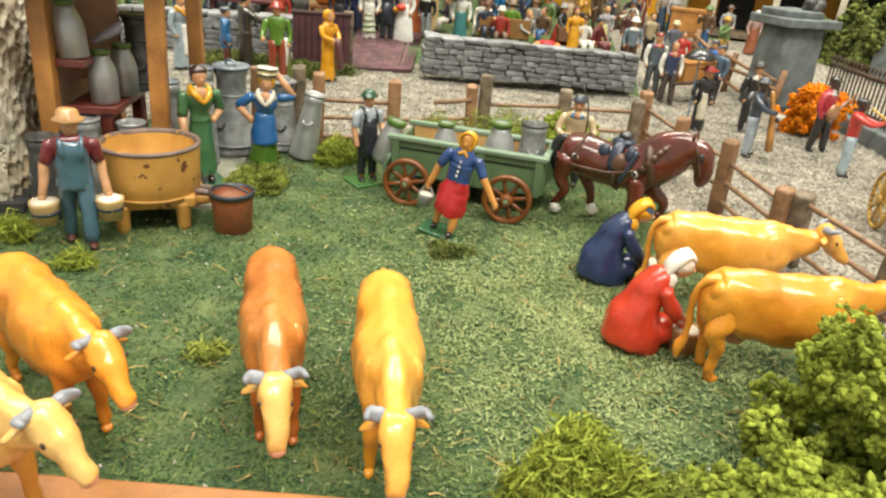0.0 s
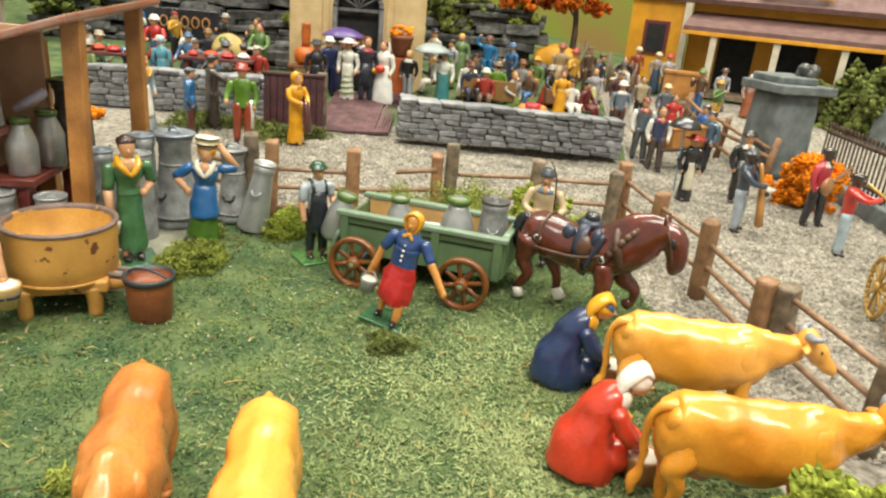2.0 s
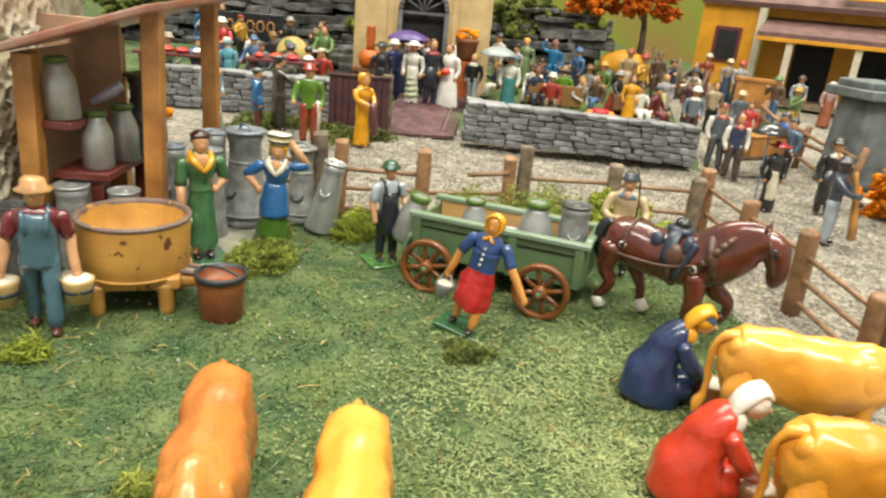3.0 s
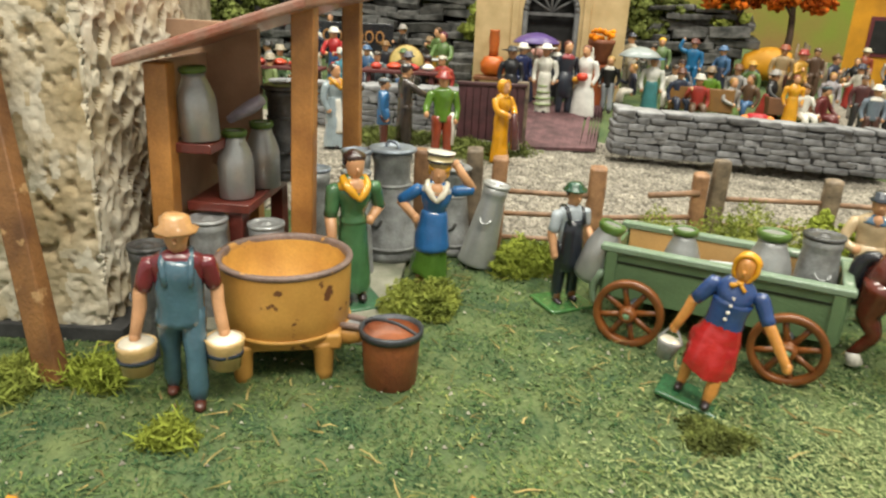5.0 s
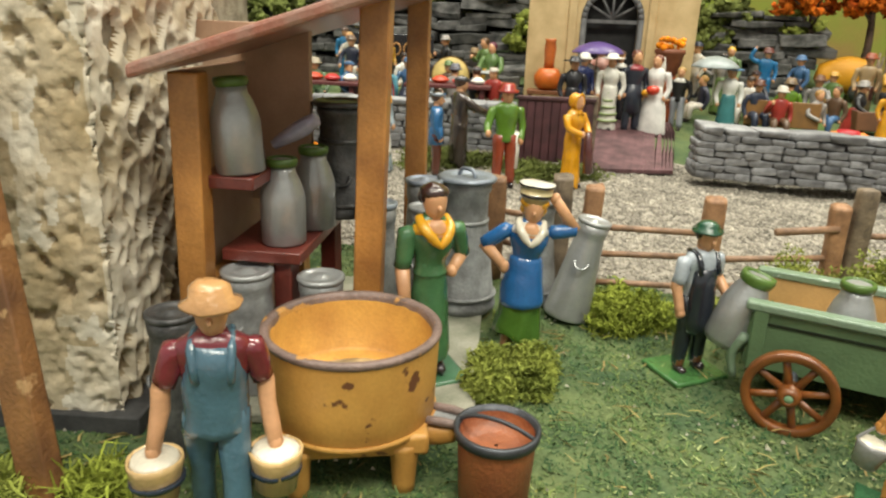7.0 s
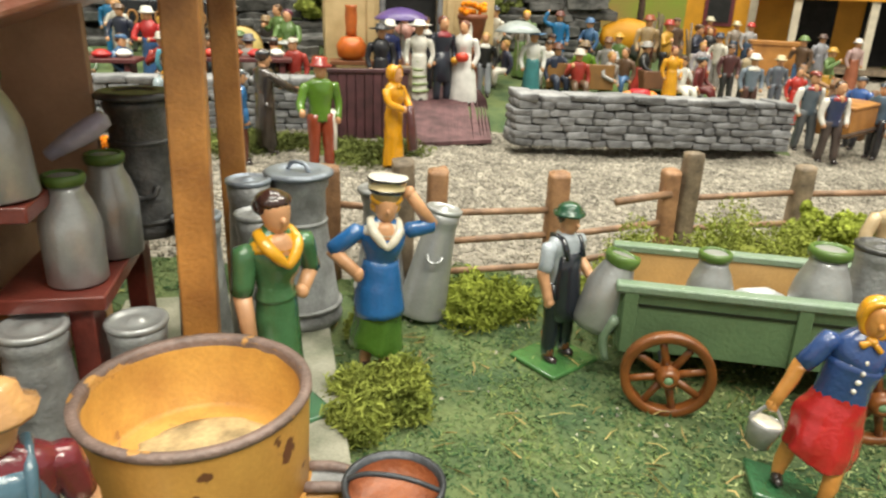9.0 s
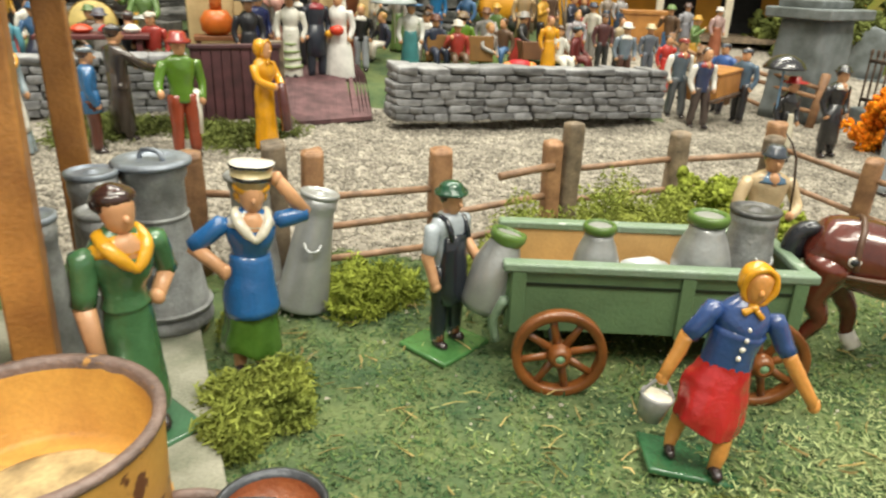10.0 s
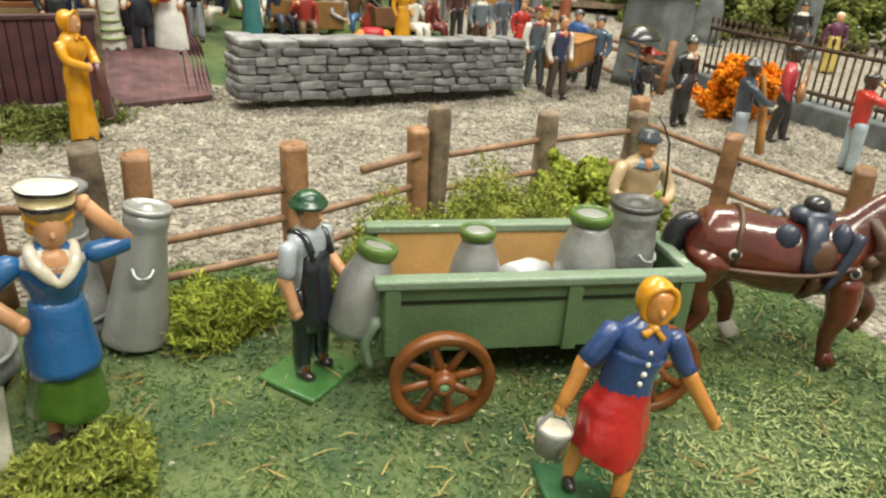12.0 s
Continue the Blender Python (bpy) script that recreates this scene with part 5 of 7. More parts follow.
# ---------------------------------------------------------------- the fence
def fence():
    t = thing("rail_fence", at(0, 0, 0), "brown rail fence with rounded posts round the yard", "fence")
    posts = [(-15.0, 46.0, 0.9, 5.2, 0), (-12.1, 45.6, 0.9, 5.6, 1), (-10.85, 45.4, 0.85, 5.3, 0), (-5.9, 46.4, 0.9, 5.1, 0), (-0.75, 48.2, 0.8, 4.9, 0), (0.1, 48.6, 0.85, 5.6, 1), (5.7, 49.8, 0.9, 4.9, 1), (10.9, 50.4, 0.9, 4.5, 1), (11.75, 51.3, 0.9, 5.0, 0), (13.15, 46.6, 0.9, 4.4, 0), (14.75, 41.1, 0.95, 4.5, 0), (15.6, 34.4, 1.0, 4.0, 0), (16.5, 34.1, 1.1, 3.9, 1), (17.6, 27.6, 1.0, 3.9, 1)]
    for x, y, w, h, kind in posts:
        z = lift(x, y)
        b = B()
        hh = h - z
        lx, ly = random.uniform(-0.12, 0.12), random.uniform(-0.12, 0.12)
        tube(b, [(x, y, z - 0.4, w * 0.46, w * 0.42), (x + lx * 0.5, y + ly * 0.5, z + hh * 0.5, w * 0.48, w * 0.43), (x + lx, y + ly, z + hh - 0.28, w * 0.47, w * 0.42), (x + lx, y + ly, z + hh - 0.1, w * 0.43, w * 0.37), (x + lx, y + ly, z + hh - 0.01, w * 0.33, w * 0.28)], 0, 20, 2, (1, 0.2 if x < 12 else 0.9, 0), 0.12, sq=0.5)
        cast(b, 0.045, 1.7)
        part("post", b, M_POST_GREY if kind else M_POST, t)
    runs = [((-15.0, 46.0), (-12.1, 45.6), (0.45, 0.8)), ((-10.85, 45.4), (-5.9, 46.4), (0.18, 0.5, 0.8)), ((-5.9, 46.4), (-0.75, 48.2), (0.2, 0.5)), ((0.1, 48.6), (5.7, 49.8), (0.4, 0.75)), ((5.7, 49.8), (10.9, 50.4), (0.4, 0.75)), ((11.75, 51.3), (13.15, 46.6), (0.4, 0.8)), ((13.15, 46.6), (14.75, 41.1), (0.4, 0.82)), ((14.75, 41.1), (15.7, 34.4), (0.2, 0.5, 0.8)), ((16.4, 34.2), (17.6, 27.6), (0.25, 0.55, 0.85)), ((17.6, 27.6), (18.6, 20.5), (0.25, 0.55, 0.85))]
    for a, c, hs in runs:
        for f in hs:
            b = B()
            za, zc = lift(*a) + f * 4.0, lift(*c) + f * 4.0
            rod(b, (*a, za), (*c, zc + random.uniform(-0.1, 0.1)), 0.14, 0, 8)
            part("rail", b, M_RAIL, t)
    b = B()
    rod(b, (-3.3, 47.3, lift(-3.3, 47.3) + 3.2), (-0.8, 48.0, lift(-0.8, 48) + 3.4), 0.17, 0, 8)
    part("rail", b, M_RAIL, t, "short broken rail")

fence()
# ---------------------------------------------------------------- the far side: church, house, pier
def church():
    t = thing("church", at(-13.0, 80.6, 3.4, 0, 0, 10), "cream stucco church front with an arched dark doorway", "church")
    H, hw, dw, sp = 17.0, 7.1, 2.25, 8.6
    b = B()
    box(b, (-(hw + dw) / 2, 0.5, H / 2), (hw - dw, 1.0, H), 0, None, 0.06)
    box(b, ((hw + dw) / 2, 0.5, H / 2), (hw - dw, 1.0, H), 0, None, 0.06)
    n = 20
    arc = [(dw * math.cos(math.pi * i / n), sp + dw * math.sin(math.pi * i / n)) for i in range(n + 1)]
    for y in (0.004, 0.99):
        for i in range(n):
            (x1, z1), (x2, z2) = arc[i], arc[i + 1]
            b.faces.new([b.verts.new(p) for p in ((x1, y, z1), (x2, y, z2), (x2, y, H), (x1, y, H))])
    for i in range(n):
        (x1, z1), (x2, z2) = arc[i], arc[i + 1]
        b.faces.new([b.verts.new(p) for p in ((x1, 0.004, z1), (x1, 0.99, z1), (x2, 0.99, z2), (x2, 0.004, z2))])
    w = part("wall", b, M_CHURCH, t)
    for x in (-3.35, 3.3):
        b = B()
        box(b, (x, -0.12, H / 2), (0.7, 0.3, H), 0, None, 0.08)
        part("pilaster", b, M_CHURCH, w)
    for s in (-1, 1):
        b = B()
        box(b, (s * (hw - 0.5), 5.0, H / 2), (0.9, 8.2, H), 0, None, 0.06)
        part("side_wall", b, M_CHURCH, t)
    # a near-black sheet closes the arch and stands for the shade inside
    d = part("doorway", door_mesh(dw, sp), M_DARK, t, "near-black sheet painted as the shade inside the doorway")
    b = B()
    pts = [(-dw - 0.15, 0)] + [((dw + 0.15) * math.cos(math.pi - math.pi * i / 16), sp + (dw + 0.15) * math.sin(math.pi * i / 16)) for i in range(17)] + [(dw + 0.15, 0)]
    for (x1, z1), (x2, z2) in zip(pts, pts[1:]):
        rod(b, (x1, -0.05, z1), (x2, -0.05, z2), 0.26, 0, 8)
    part("arch", b, M_ARCH, t, "grey stone arch")
    b = B()
    box(b, (0, 0.25, sp - 0.2), (2 * dw, 0.25, 0.3), 0)
    for a in (30, 60, 90, 120, 150):
        c, s = math.cos(radians(a)), math.sin(radians(a))
        rod(b, (0.0, 0.25, sp), (dw * c, 0.25, sp + dw * s), 0.11, 0, 6)
    part("fanlight", b, M_ARCH, t, "grey spoked fanlight")
    b = B()
    box(b, (0, -1.4, 0.2), (6.5, 2.6, 0.6), 0, None, 0.08)
    part("step", b, M_SLAB, t)

def door_mesh(dw, sp):
    b = B()
    box(b, (0, 0.95, sp / 2 + 1.2), (2 * dw, 0.1, sp + 2.4), 0)
    return b

church()

def house():
    t = thing("yellow_house", at(25.6, 104.5, 4.4, 0, 0, -22), "yellow wooden house with a mauve roofed porch", "house")
    b = B()
    box(b, (-3.7, 3.0, 5.7), (7.4, 0.8, 11.4), 0)
    w = part("wing_wall", b, M_HOUSE, t, "yellow clapboard wall")
    b = B()
    box(b, (-3.6, 2.55, 6.4), (3.4, 0.3, 4.6), 0, None, 0.05)
    wi = part("window_frame", b, paint((0.14, 0.025, 0.03), 0.5), w, "dark red window frame")
    # black sheet on the frame, standing for the shade within
    b = B()
    box(b, (-3.6, 2.36, 6.4), (2.5, 0.1, 3.7), 0)
    part("window_pane", b, M_DARK, w, "near-black sheet painted as the shade inside the window")
    b = B()
    box(b, (0.2, 2.5, 6.0), (0.9, 0.9, 12.0), 0, None, 0.06)
    part("corner_post", b, M_CREAM, t, "cream corner board")
    b = B()
    box(b, (14.5, 5.0, 7.0), (28, 0.8, 14), 0)
    w2 = part("main_wall", b, M_HOUSE, t, "yellow clapboard wall")
    # black sheets on the wall, standing for the shade behind the porch openings
    for x in (7.0, 14.5, 22):
        b = B()
        box(b, (x, 4.5, 4.2), (4.6, 0.3, 7.6), 0)
        part("dark_opening", b, M_DARK, w2, "near-black sheet painted as the shade inside a door or window")
    b = B()
    p = [(0.6, -2.2, 8.0), (28, -2.2, 8.0), (28, 5.0, 9.9), (0.6, 5.0, 9.9)]
    lo, hi = [b.verts.new(v) for v in p], [b.verts.new((v[0], v[1], v[2] + 0.55)) for v in p]
    b.faces.new(lo[::-1])
    b.faces.new(hi)
    for i in range(4):
        b.faces.new((lo[i], lo[(i + 1) % 4], hi[(i + 1) % 4], hi[i]))
    part("porch_roof", b, M_HOUSE_ROOF, t, "mauve porch roof")
    b = B()
    box(b, (14.3, -2.1, 7.75), (27.4, 0.35, 0.5), 0, None, 0.04)
    part("porch_beam", b, M_HOUSE, t)
    for x in (4.6, 12.2, 19.8):
        b = B()
        box(b, (x, -1.6, 3.9), (0.8, 0.8, 7.6), 0, None, 0.06)
        part("porch_post", b, M_CREAM, t, "cream porch post")
    b = B()
    box(b, (14, 1.5, 0.1), (28, 7, 0.6), 0)
    part("porch_floor", b, M_POST_GREY, t)
    b = B()
    p = [(-7.6, 2.0, 11.4), (29, 2.0, 11.4), (29, 9.0, 17.5), (-7.6, 9.0, 17.5)]
    lo, hi = [b.verts.new(v) for v in p], [b.verts.new((v[0], v[1] - 0.2, v[2] + 0.6)) for v in p]
    b.faces.new(lo[::-1])
    b.faces.new(hi)
    for i in range(4):
        b.faces.new((lo[i], lo[(i + 1) % 4], hi[(i + 1) % 4], hi[i]))
    part("roof", b, M_HOUSE_ROOF, t, "mauve painted main roof")
    b = B()
    box(b, (13, 2.2, 14.2), (8.5, 0.3, 2.6), 0, turn(-20, 0, 0), 0.1)
    part("sign", b, M_HOUSE, t, "plain yellow sign board")
    tt = thing("serving_table", at(25.5, 97.0, 4.0, 0, 0, -15), "small orange table before the yellow house", "table")
    b = B()
    box(b, (0, 0, 3.4), (5.2, 2.4, 0.4), 0, None, 0.05)
    part("tabletop", b, M_SHED, tt)
    b = B()
    box(b, (0, -0.9, 1.7), (4.8, 0.3, 3.2), 0)
    part("front_panel", b, M_SHED, tt)

house()

def pier():
    t = thing("stone_pier", at(29.3, 73.5, 0.6, 0, 0, 22, 0.92), "tall grey-blue stone gate pier with a capstone", "pier")
    b = B()
    tube(b, [(0, 0, 0, 2.75, 2.5), (0, 0, 3.0, 2.62, 2.4), (0, 0, 6.0, 2.5, 2.3), (0, 0, 8.6, 2.4, 2.2)], 0, 32, 3, (1, 0, 0), 0.0, sq=0.25)
    cast(b, 0.12, 0.6)
    part("shaft", b, M_PIER, t)
    b = B()
    box(b, (0, 0, 9.0), (6.6, 6.2, 0.9), 0, None, 0.15, 0.06)
    part("capstone", b, M_PIER, t)
    b = B()
    box(b, (-0.4, 0.3, 9.8), (4.6, 4.2, 0.8), 0, None, 0.15, 0.06)
    part("top_block", b, M_PIER, t)
    b = B()
    for k in range(7):
        ball(b, (1.6 + random.uniform(-0.7, 0.7), random.uniform(-0.6, 0.6), 10.5 + random.uniform(-0.2, 0.5)), random.uniform(0.4, 0.7), 0, 8, 6)
    part("finial", b, M_TIN_DARK, t, "dark knobbed ornament")
    f = thing("iron_fence", at(0, 0, 0), "dark iron railing on a low grey stone kerb", "fence")
    p0, p1 = V(32.8, 71.0, 0), V(33.6, 52.0, 0)
    b = B()
    mid = (p0 + p1) / 2
    box(b, (mid.x + 0.3, mid.y, 0.9), (2.4, (p1 - p0).length, 2.2), 0, turn(0, 0, 2.4), 0.2, 0.1)
    part("kerb_stone", b, M_PIER, f, "low grey stone kerb")
    for z in (2.6, 5.6):
        b = B()
        rod(b, (p0.x, p0.y, z), (p1.x, p1.y, z), 0.16, 0, 6)
        part("rail", b, M_BARK, f)
    n = 30
    for i in range(n + 1):
        p = p0.lerp(p1, i / n)
        b = B()
        rod(b, (p.x, p.y, 1.9), (p.x, p.y, 6.1), 0.085, 0, 5)
        ball(b, (p.x, p.y, 6.2), (0.14, 0.14, 0.3), 0, 6, 5)
        part("bar", b, M_BARK, f)

pier()

def graveyard():
    figure("mourner_figurine", at(53.8, 81.3, 0.8, 0, 0, -40), 6.1, "toy man in a black coat and hat beyond the railing", (0.03, 0.028, 0.026), None, "fedora", (0.03, 0.03, 0.03), coatlen=0.2, collar=WHITE, group="mourners beyond the railing")
    figure("mourner_figurine", at(53.4, 76.4, 0.5, 0, 0, -35), 5.9, "toy woman in a purple shawl and yellow skirt beyond the railing", (0.12, 0.03, 0.08), None, None, hair=(0.62, 0.58, 0.5), skirt=True, skirtcol=(0.55, 0.42, 0.12), group="mourners beyond the railing")
    for x, y, w, hh, d in ((57.5, 84.0, 2.6, 9.2, 2.4), (47.0, 88.0, 3.6, 6.0, 1.0)):
        z0 = 0.3 + 4.5 * max(0.0, (y - 75) / 37) ** 2
        t = thing("gravestone", at(x, y, z0, 0, 0, -30), "weathered grey stone slab standing beyond the railing" if d < 2 else "weathered grey-green stone pillar beyond the railing", "gravestone", "gravestones beyond the railing")
        b = B()
        box(b, (0, 0, 0.3), (w * 1.25, d * 2.0, 1.2), 0, None, 0.15)
        part("plinth", b, M_PIER, t)
        b = B()
        tube(b, [(0, 0, 0.8, w * 0.5, d * 0.5), (0, 0, hh * 0.75, w * 0.49, d * 0.5), (0, 0, hh * 0.93, w * 0.36, d * 0.46), (0, 0, hh, w * 0.14, d * 0.4)], 0, 16, 3)
        part("slab", b, M_PIER, t)

graveyard()

def yard_far():
    t = thing("purple_gate", at(-17.6, 64.3, 2.2, 0, 0, 12), "purple-brown boarded gate panel on an earth bank", "gate")
    b = B()
    box(b, (2.5, 0.0, 2.3), (5.1, 0.3, 4.2), 0)
    part("panel", b, M_PURPLE, t)
    for i in range(9):
        b = B()
        box(b, (0.25 + i * 0.56, -0.2, 2.3), (0.5, 0.16, 4.2), 0, None, 0.03)
        part("board", b, M_PURPLE, t)
    b = B()
    box(b, (2.5, -0.1, 4.5), (5.3, 0.6, 0.25), 0, None, 0.05)
    part("top_rail", b, M_PURPLE, t)
    b = B()
    box(b, (4.9, 0.4, 2.4), (0.9, 0.9, 4.7), 0, None, 0.08)
    part("post", b, M_POST_GREY, t)
    d = thing("boardwalk", at(0, 0, 0), "purple painted boardwalk leading up to the church", "path", "", "structure")
    for i in range(26):
        u = i / 25
        b = B()
        x0, x1 = -13.4 + 6.2 * u, -14.2 + 6.6 * u
        y0, y1 = 64.2 + 2.2 * u, 78.0 + 1.0 * u
        vs = []
        for (x, y, z) in ((x0, y0, 2.2), (x0 + 0.244, y0 + 0.06, 2.2), (x0 + 0.258, 71.5 + 1.5 * u, 3.9), (x1 + 0.255, y1, 4.1), (x1, y1, 4.1), (x0 + 0.02, 71.5 + 1.5 * u, 3.9)):
            vs.append(b.verts.new((x, y, z + random.uniform(0, 0.012))))
        f = b.faces.new(vs)
        g = bmesh.ops.extrude_face_region(b, geom=[f])
        bmesh.ops.translate(b, verts=[v for v in g["geom"] if isinstance(v, bmesh.types.BMVert)], vec=(0, 0, -0.25))
        part("plank", b, M_DECK, d)
    w = thing("yellow_wagon", at(23.2, 36.8, 0, 0, 0, 78), "pale yellow wooden wagon with spoked wheels", "wagon")
    b = B()
    box(b, (2.0, -1.9, 3.9), (7.0, 2.6, 2.2), 0, None, 0.1)
    part("body", b, M_CREAM_Y, w)
    for x in (0.0, 4.4):
        wh = new("wheel")
        wh.empty_display_size = 0.01
        wh.parent = w
        wh.matrix_basis = at(x, 0, 1.75, 90, 0, 0)
        b = B()
        for j in range(32):
            a0, a1 = 2 * math.pi * j / 32, 2 * math.pi * (j + 1) / 32
            rod(b, (1.65 * math.cos(a0), 1.65 * math.sin(a0), 0), (1.65 * math.cos(a1), 1.65 * math.sin(a1), 0), 0.13, 0, 6)
        part("rim", b, M_CREAM_Y, wh)
        b = B()
        lathe(b, [(0.3, -0.25), (0.32, 0.25), (0.15, 0.35)], 14)
        part("hub", b, M_CREAM_Y, wh)
        for k in range(10):
            a = 2 * math.pi * k / 10
            b = B()
            rod(b, (0.25 * math.cos(a), 0.25 * math.sin(a), 0), (1.6 * math.cos(a), 1.6 * math.sin(a), 0), 0.08, 0, 6)
            part("spoke", b, M_CREAM_Y, wh)
    b = B()
    rod(b, (0, 0, 1.75), (0, -3.8, 1.75), 0.15)
    rod(b, (4.4, 0, 1.75), (4.4, -3.8, 1.75), 0.15)
    part("axle", b, M_CREAM_Y, w)

M_CREAM_Y = mat("straw_yellow_paint", (0.55, 0.33, 0.075), 0.45, 0.12, 80.0, 0.2)
yard_far()

def clutter_far():
    # market things behind the long wall
    for x, y, sx, sy, hh, rz, c, lab in ((1.6, 81.2, 5.6, 2.6, 2.6, -8, (0.21, 0.10, 0.02), "brown open handcart behind the stone wall"), (10.0, 84.0, 5.0, 2.2, 2.0, 6, (0.16, 0.07, 0.03), "brown trestle behind the stone wall")):
        t = thing("handcart", at(x, y, lift(x, y), 0, 0, rz), lab, "cart")
        b = B()
        box(b, (0, -sy / 2, hh * 0.65), (sx, 0.25, hh * 0.8), 0, turn(-8, 0, 0), 0.08)
        part("front_board", b, paint(c, 0.5), t)
        b = B()
        box(b, (0, 0, hh * 0.35), (sx * 0.95, sy, 0.3), 0, None, 0.05)
        part("bed", b, paint(c, 0.5), t)
        for s in (-1, 1):
            b = B()
            box(b, (s * sx * 0.48, 0, hh * 0.55), (0.25, sy, hh), 0, None, 0.05)
            part("side_board", b, paint(c, 0.5), t)
    t = thing("red_basket", at(6.2, 78.5, lift(6.2, 78.5), 0, 0, 0, 0.72), "red and orange basket on the picnic ground", "basket")
    b = B()
    lathe(b, [(1.0, 0), (1.3, 0.4), (1.35, 1.5), (1.1, 1.9), (0.3, 2.0)], 16)
    part("body", b, paint((0.45, 0.02, 0.03), 0.4), t)
    b = B()
    ball(b, (1.4, -0.2, 0.9), (0.8, 0.9, 0.9), 0, 12, 8)
    ball(b, (-1.4, -0.2, 0.9), (0.8, 0.8, 0.9), 0, 12, 8)
    part("fruit", b, paint((0.70, 0.22, 0.02), 0.45), t)
    # picnic tables with dishes behind the short wall
    for i, (x, y, rz) in enumerate(((-25.0, 72.5, 10), (-35.5, 70.8, 8))):
        t = thing("picnic_table", at(x, y, lift(x, y), 0, 0, rz), "dark red picnic table", "table", "picnic tables")
        b = B()
        box(b, (0, 0, 2.7), (7.0, 2.6, 0.3), 0, None, 0.05)
        part("tabletop", b, paint((0.12, 0.03, 0.03), 0.5), t)
        for sx in (-2.8, 2.8):
            b = B()
            box(b, (sx, 0, 1.3), (0.4, 2.0, 2.6), 0, None, 0.04)
            part("leg", b, paint((0.12, 0.03, 0.03), 0.5), t)
        for k, (dx, dy, r, c) in enumerate(((-2.2, -0.5, 0.5, (0.5, 0.04, 0.02)), (-0.7, 0.2, 0.75, (0.55, 0.06, 0.02)), (1.0, -0.3, 0.7, (0.45, 0.02, 0.02)), (2.4, 0.1, 0.6, WHITE))):
            b = B()
            m = at(x, y, lift(x, y), 0, 0, rz) @ pose(dx * U, dy * U, 2.85 * U)
            lathe(b, [(r * 0.6, 0), (r, 0.25), (r * 0.95, 0.3), (r * 0.5, 0.55), (0.05, 0.6)], 14)
            ob = part("food_dish", b, paint(c, 0.35), None, "small bright dish of food on a picnic table")
            ob.matrix_basis = m
            tagged(ob, "", "dish", "dishes on the tables")
    # band board, drum and bandstand rocks
    t = thing("band_board", at(-36.0, 88.5, 6.2, 0, 0, 12), "black board with gold scroll lettering shapes", "sign")
    b = B()
    box(b, (0, 0, 1.8), (9.0, 0.5, 3.6), 0, None, 0.1)
    part("board", b, M_BLACKGLOSS, t)
    for k in range(6):
        b = B()
        for j in range(12):
            a0, a1 = 2 * math.pi * j / 12, 2 * math.pi * (j + 1) / 12
            rod(b, (-3.0 + k * 1.2 + 0.42 * math.cos(a0), -0.3, 2.1 + 0.6 * math.sin(a0)), (-3.0 + k * 1.2 + 0.42 * math.cos(a1), -0.3, 2.1 + 0.6 * math.sin(a1)), 0.11, 0, 5)
        part("scroll", b, paint((0.42, 0.20, 0.06), 0.4), t, "gold scroll shape")
    t = thing("bass_drum", at(-27.5, 82.0, lift(-27.5, 82) + 1.0, 82, 0, 12), "cream and yellow bass drum", "drum")
    b = B()
    lathe(b, [(1.75, -0.8), (1.8, 0.8)], 24)
    part("shell", b, paint((0.30, 0.18, 0.04), 0.4), t)
    b = B()
    lathe(b, [(1.7, 0.8), (1.65, 0.88), (0.1, 0.9)], 24)
    part("drumhead", b, paint((0.62, 0.47, 0.16), 0.5), t)
    t.location.z += 0.012
    # chair, urns and pots by the church
    t = thing("orange_chair", at(-17.6, 77.2, lift(-17.6, 77.2) - 0.9, 0, 0, 8), "orange toy chair with urn shaped back", "chair")
    b = B()
    lathe(b, [(0.45, 5.1), (0.42, 5.6), (0.5, 6.6), (0.42, 7.2), (0.5, 7.4), (0.3, 7.4)], 14)
    part("back_urn", b, paint((0.50, 0.12, 0.02), 0.4), t)
    b = B()
    lathe(b, [(0.7, 3.3), (1.1, 3.6), (1.2, 4.4), (0.8, 5.0), (0.3, 5.1)], 14)
    part("jug", b, paint((0.58, 0.13, 0.015), 0.35), t)
    b = B()
    box(b, (0, 0, 3.1), (3.4, 2.0, 0.35), 0, None, 0.05)
    part("seat", b, paint((0.22, 0.08, 0.03), 0.5), t)
    for sx in (-1.4, 1.4):
        b = B()
        box(b, (sx, 0, 1.5), (0.35, 1.6, 3.0), 0)
        part("leg", b, paint((0.2, 0.07, 0.03), 0.5), t)
    t = thing("flower_pot", at(-8.0, 78.8, lift(-8, 78.8) + 0.0, 0, 0, 0), "terracotta pot of flowers on a stand by the church", "pot")
    b = B()
    lathe(b, [(0.6, 4.0), (0.9, 4.4), (1.15, 5.8), (1.25, 5.9), (1.2, 6.2), (0.9, 6.2)], 16)
    part("pot", b, paint((0.22, 0.07, 0.03), 0.6), t)
    b = B()
    box(b, (0, 0, 2.0), (1.6, 1.6, 4.0), 0, None, 0.1)
    part("stand", b, paint((0.42, 0.10, 0.02), 0.5), t)
    b = B()
    for k in range(20):
        ball(b, (random.uniform(-1, 1), random.uniform(-1, 1), 6.3 + random.uniform(0, 0.7)), random.uniform(0.15, 0.3), 0, 6, 5)
    part("flowers", b, M_GOLD_LEAF, t)
    # yellow caravan under the autumn tree
    t = thing("yellow_caravan", at(9.0, 95.5, lift(9.0, 95.5), 0, 0, -10, 0.75), "small yellow toy caravan under the autumn trees", "caravan")
    b = B()
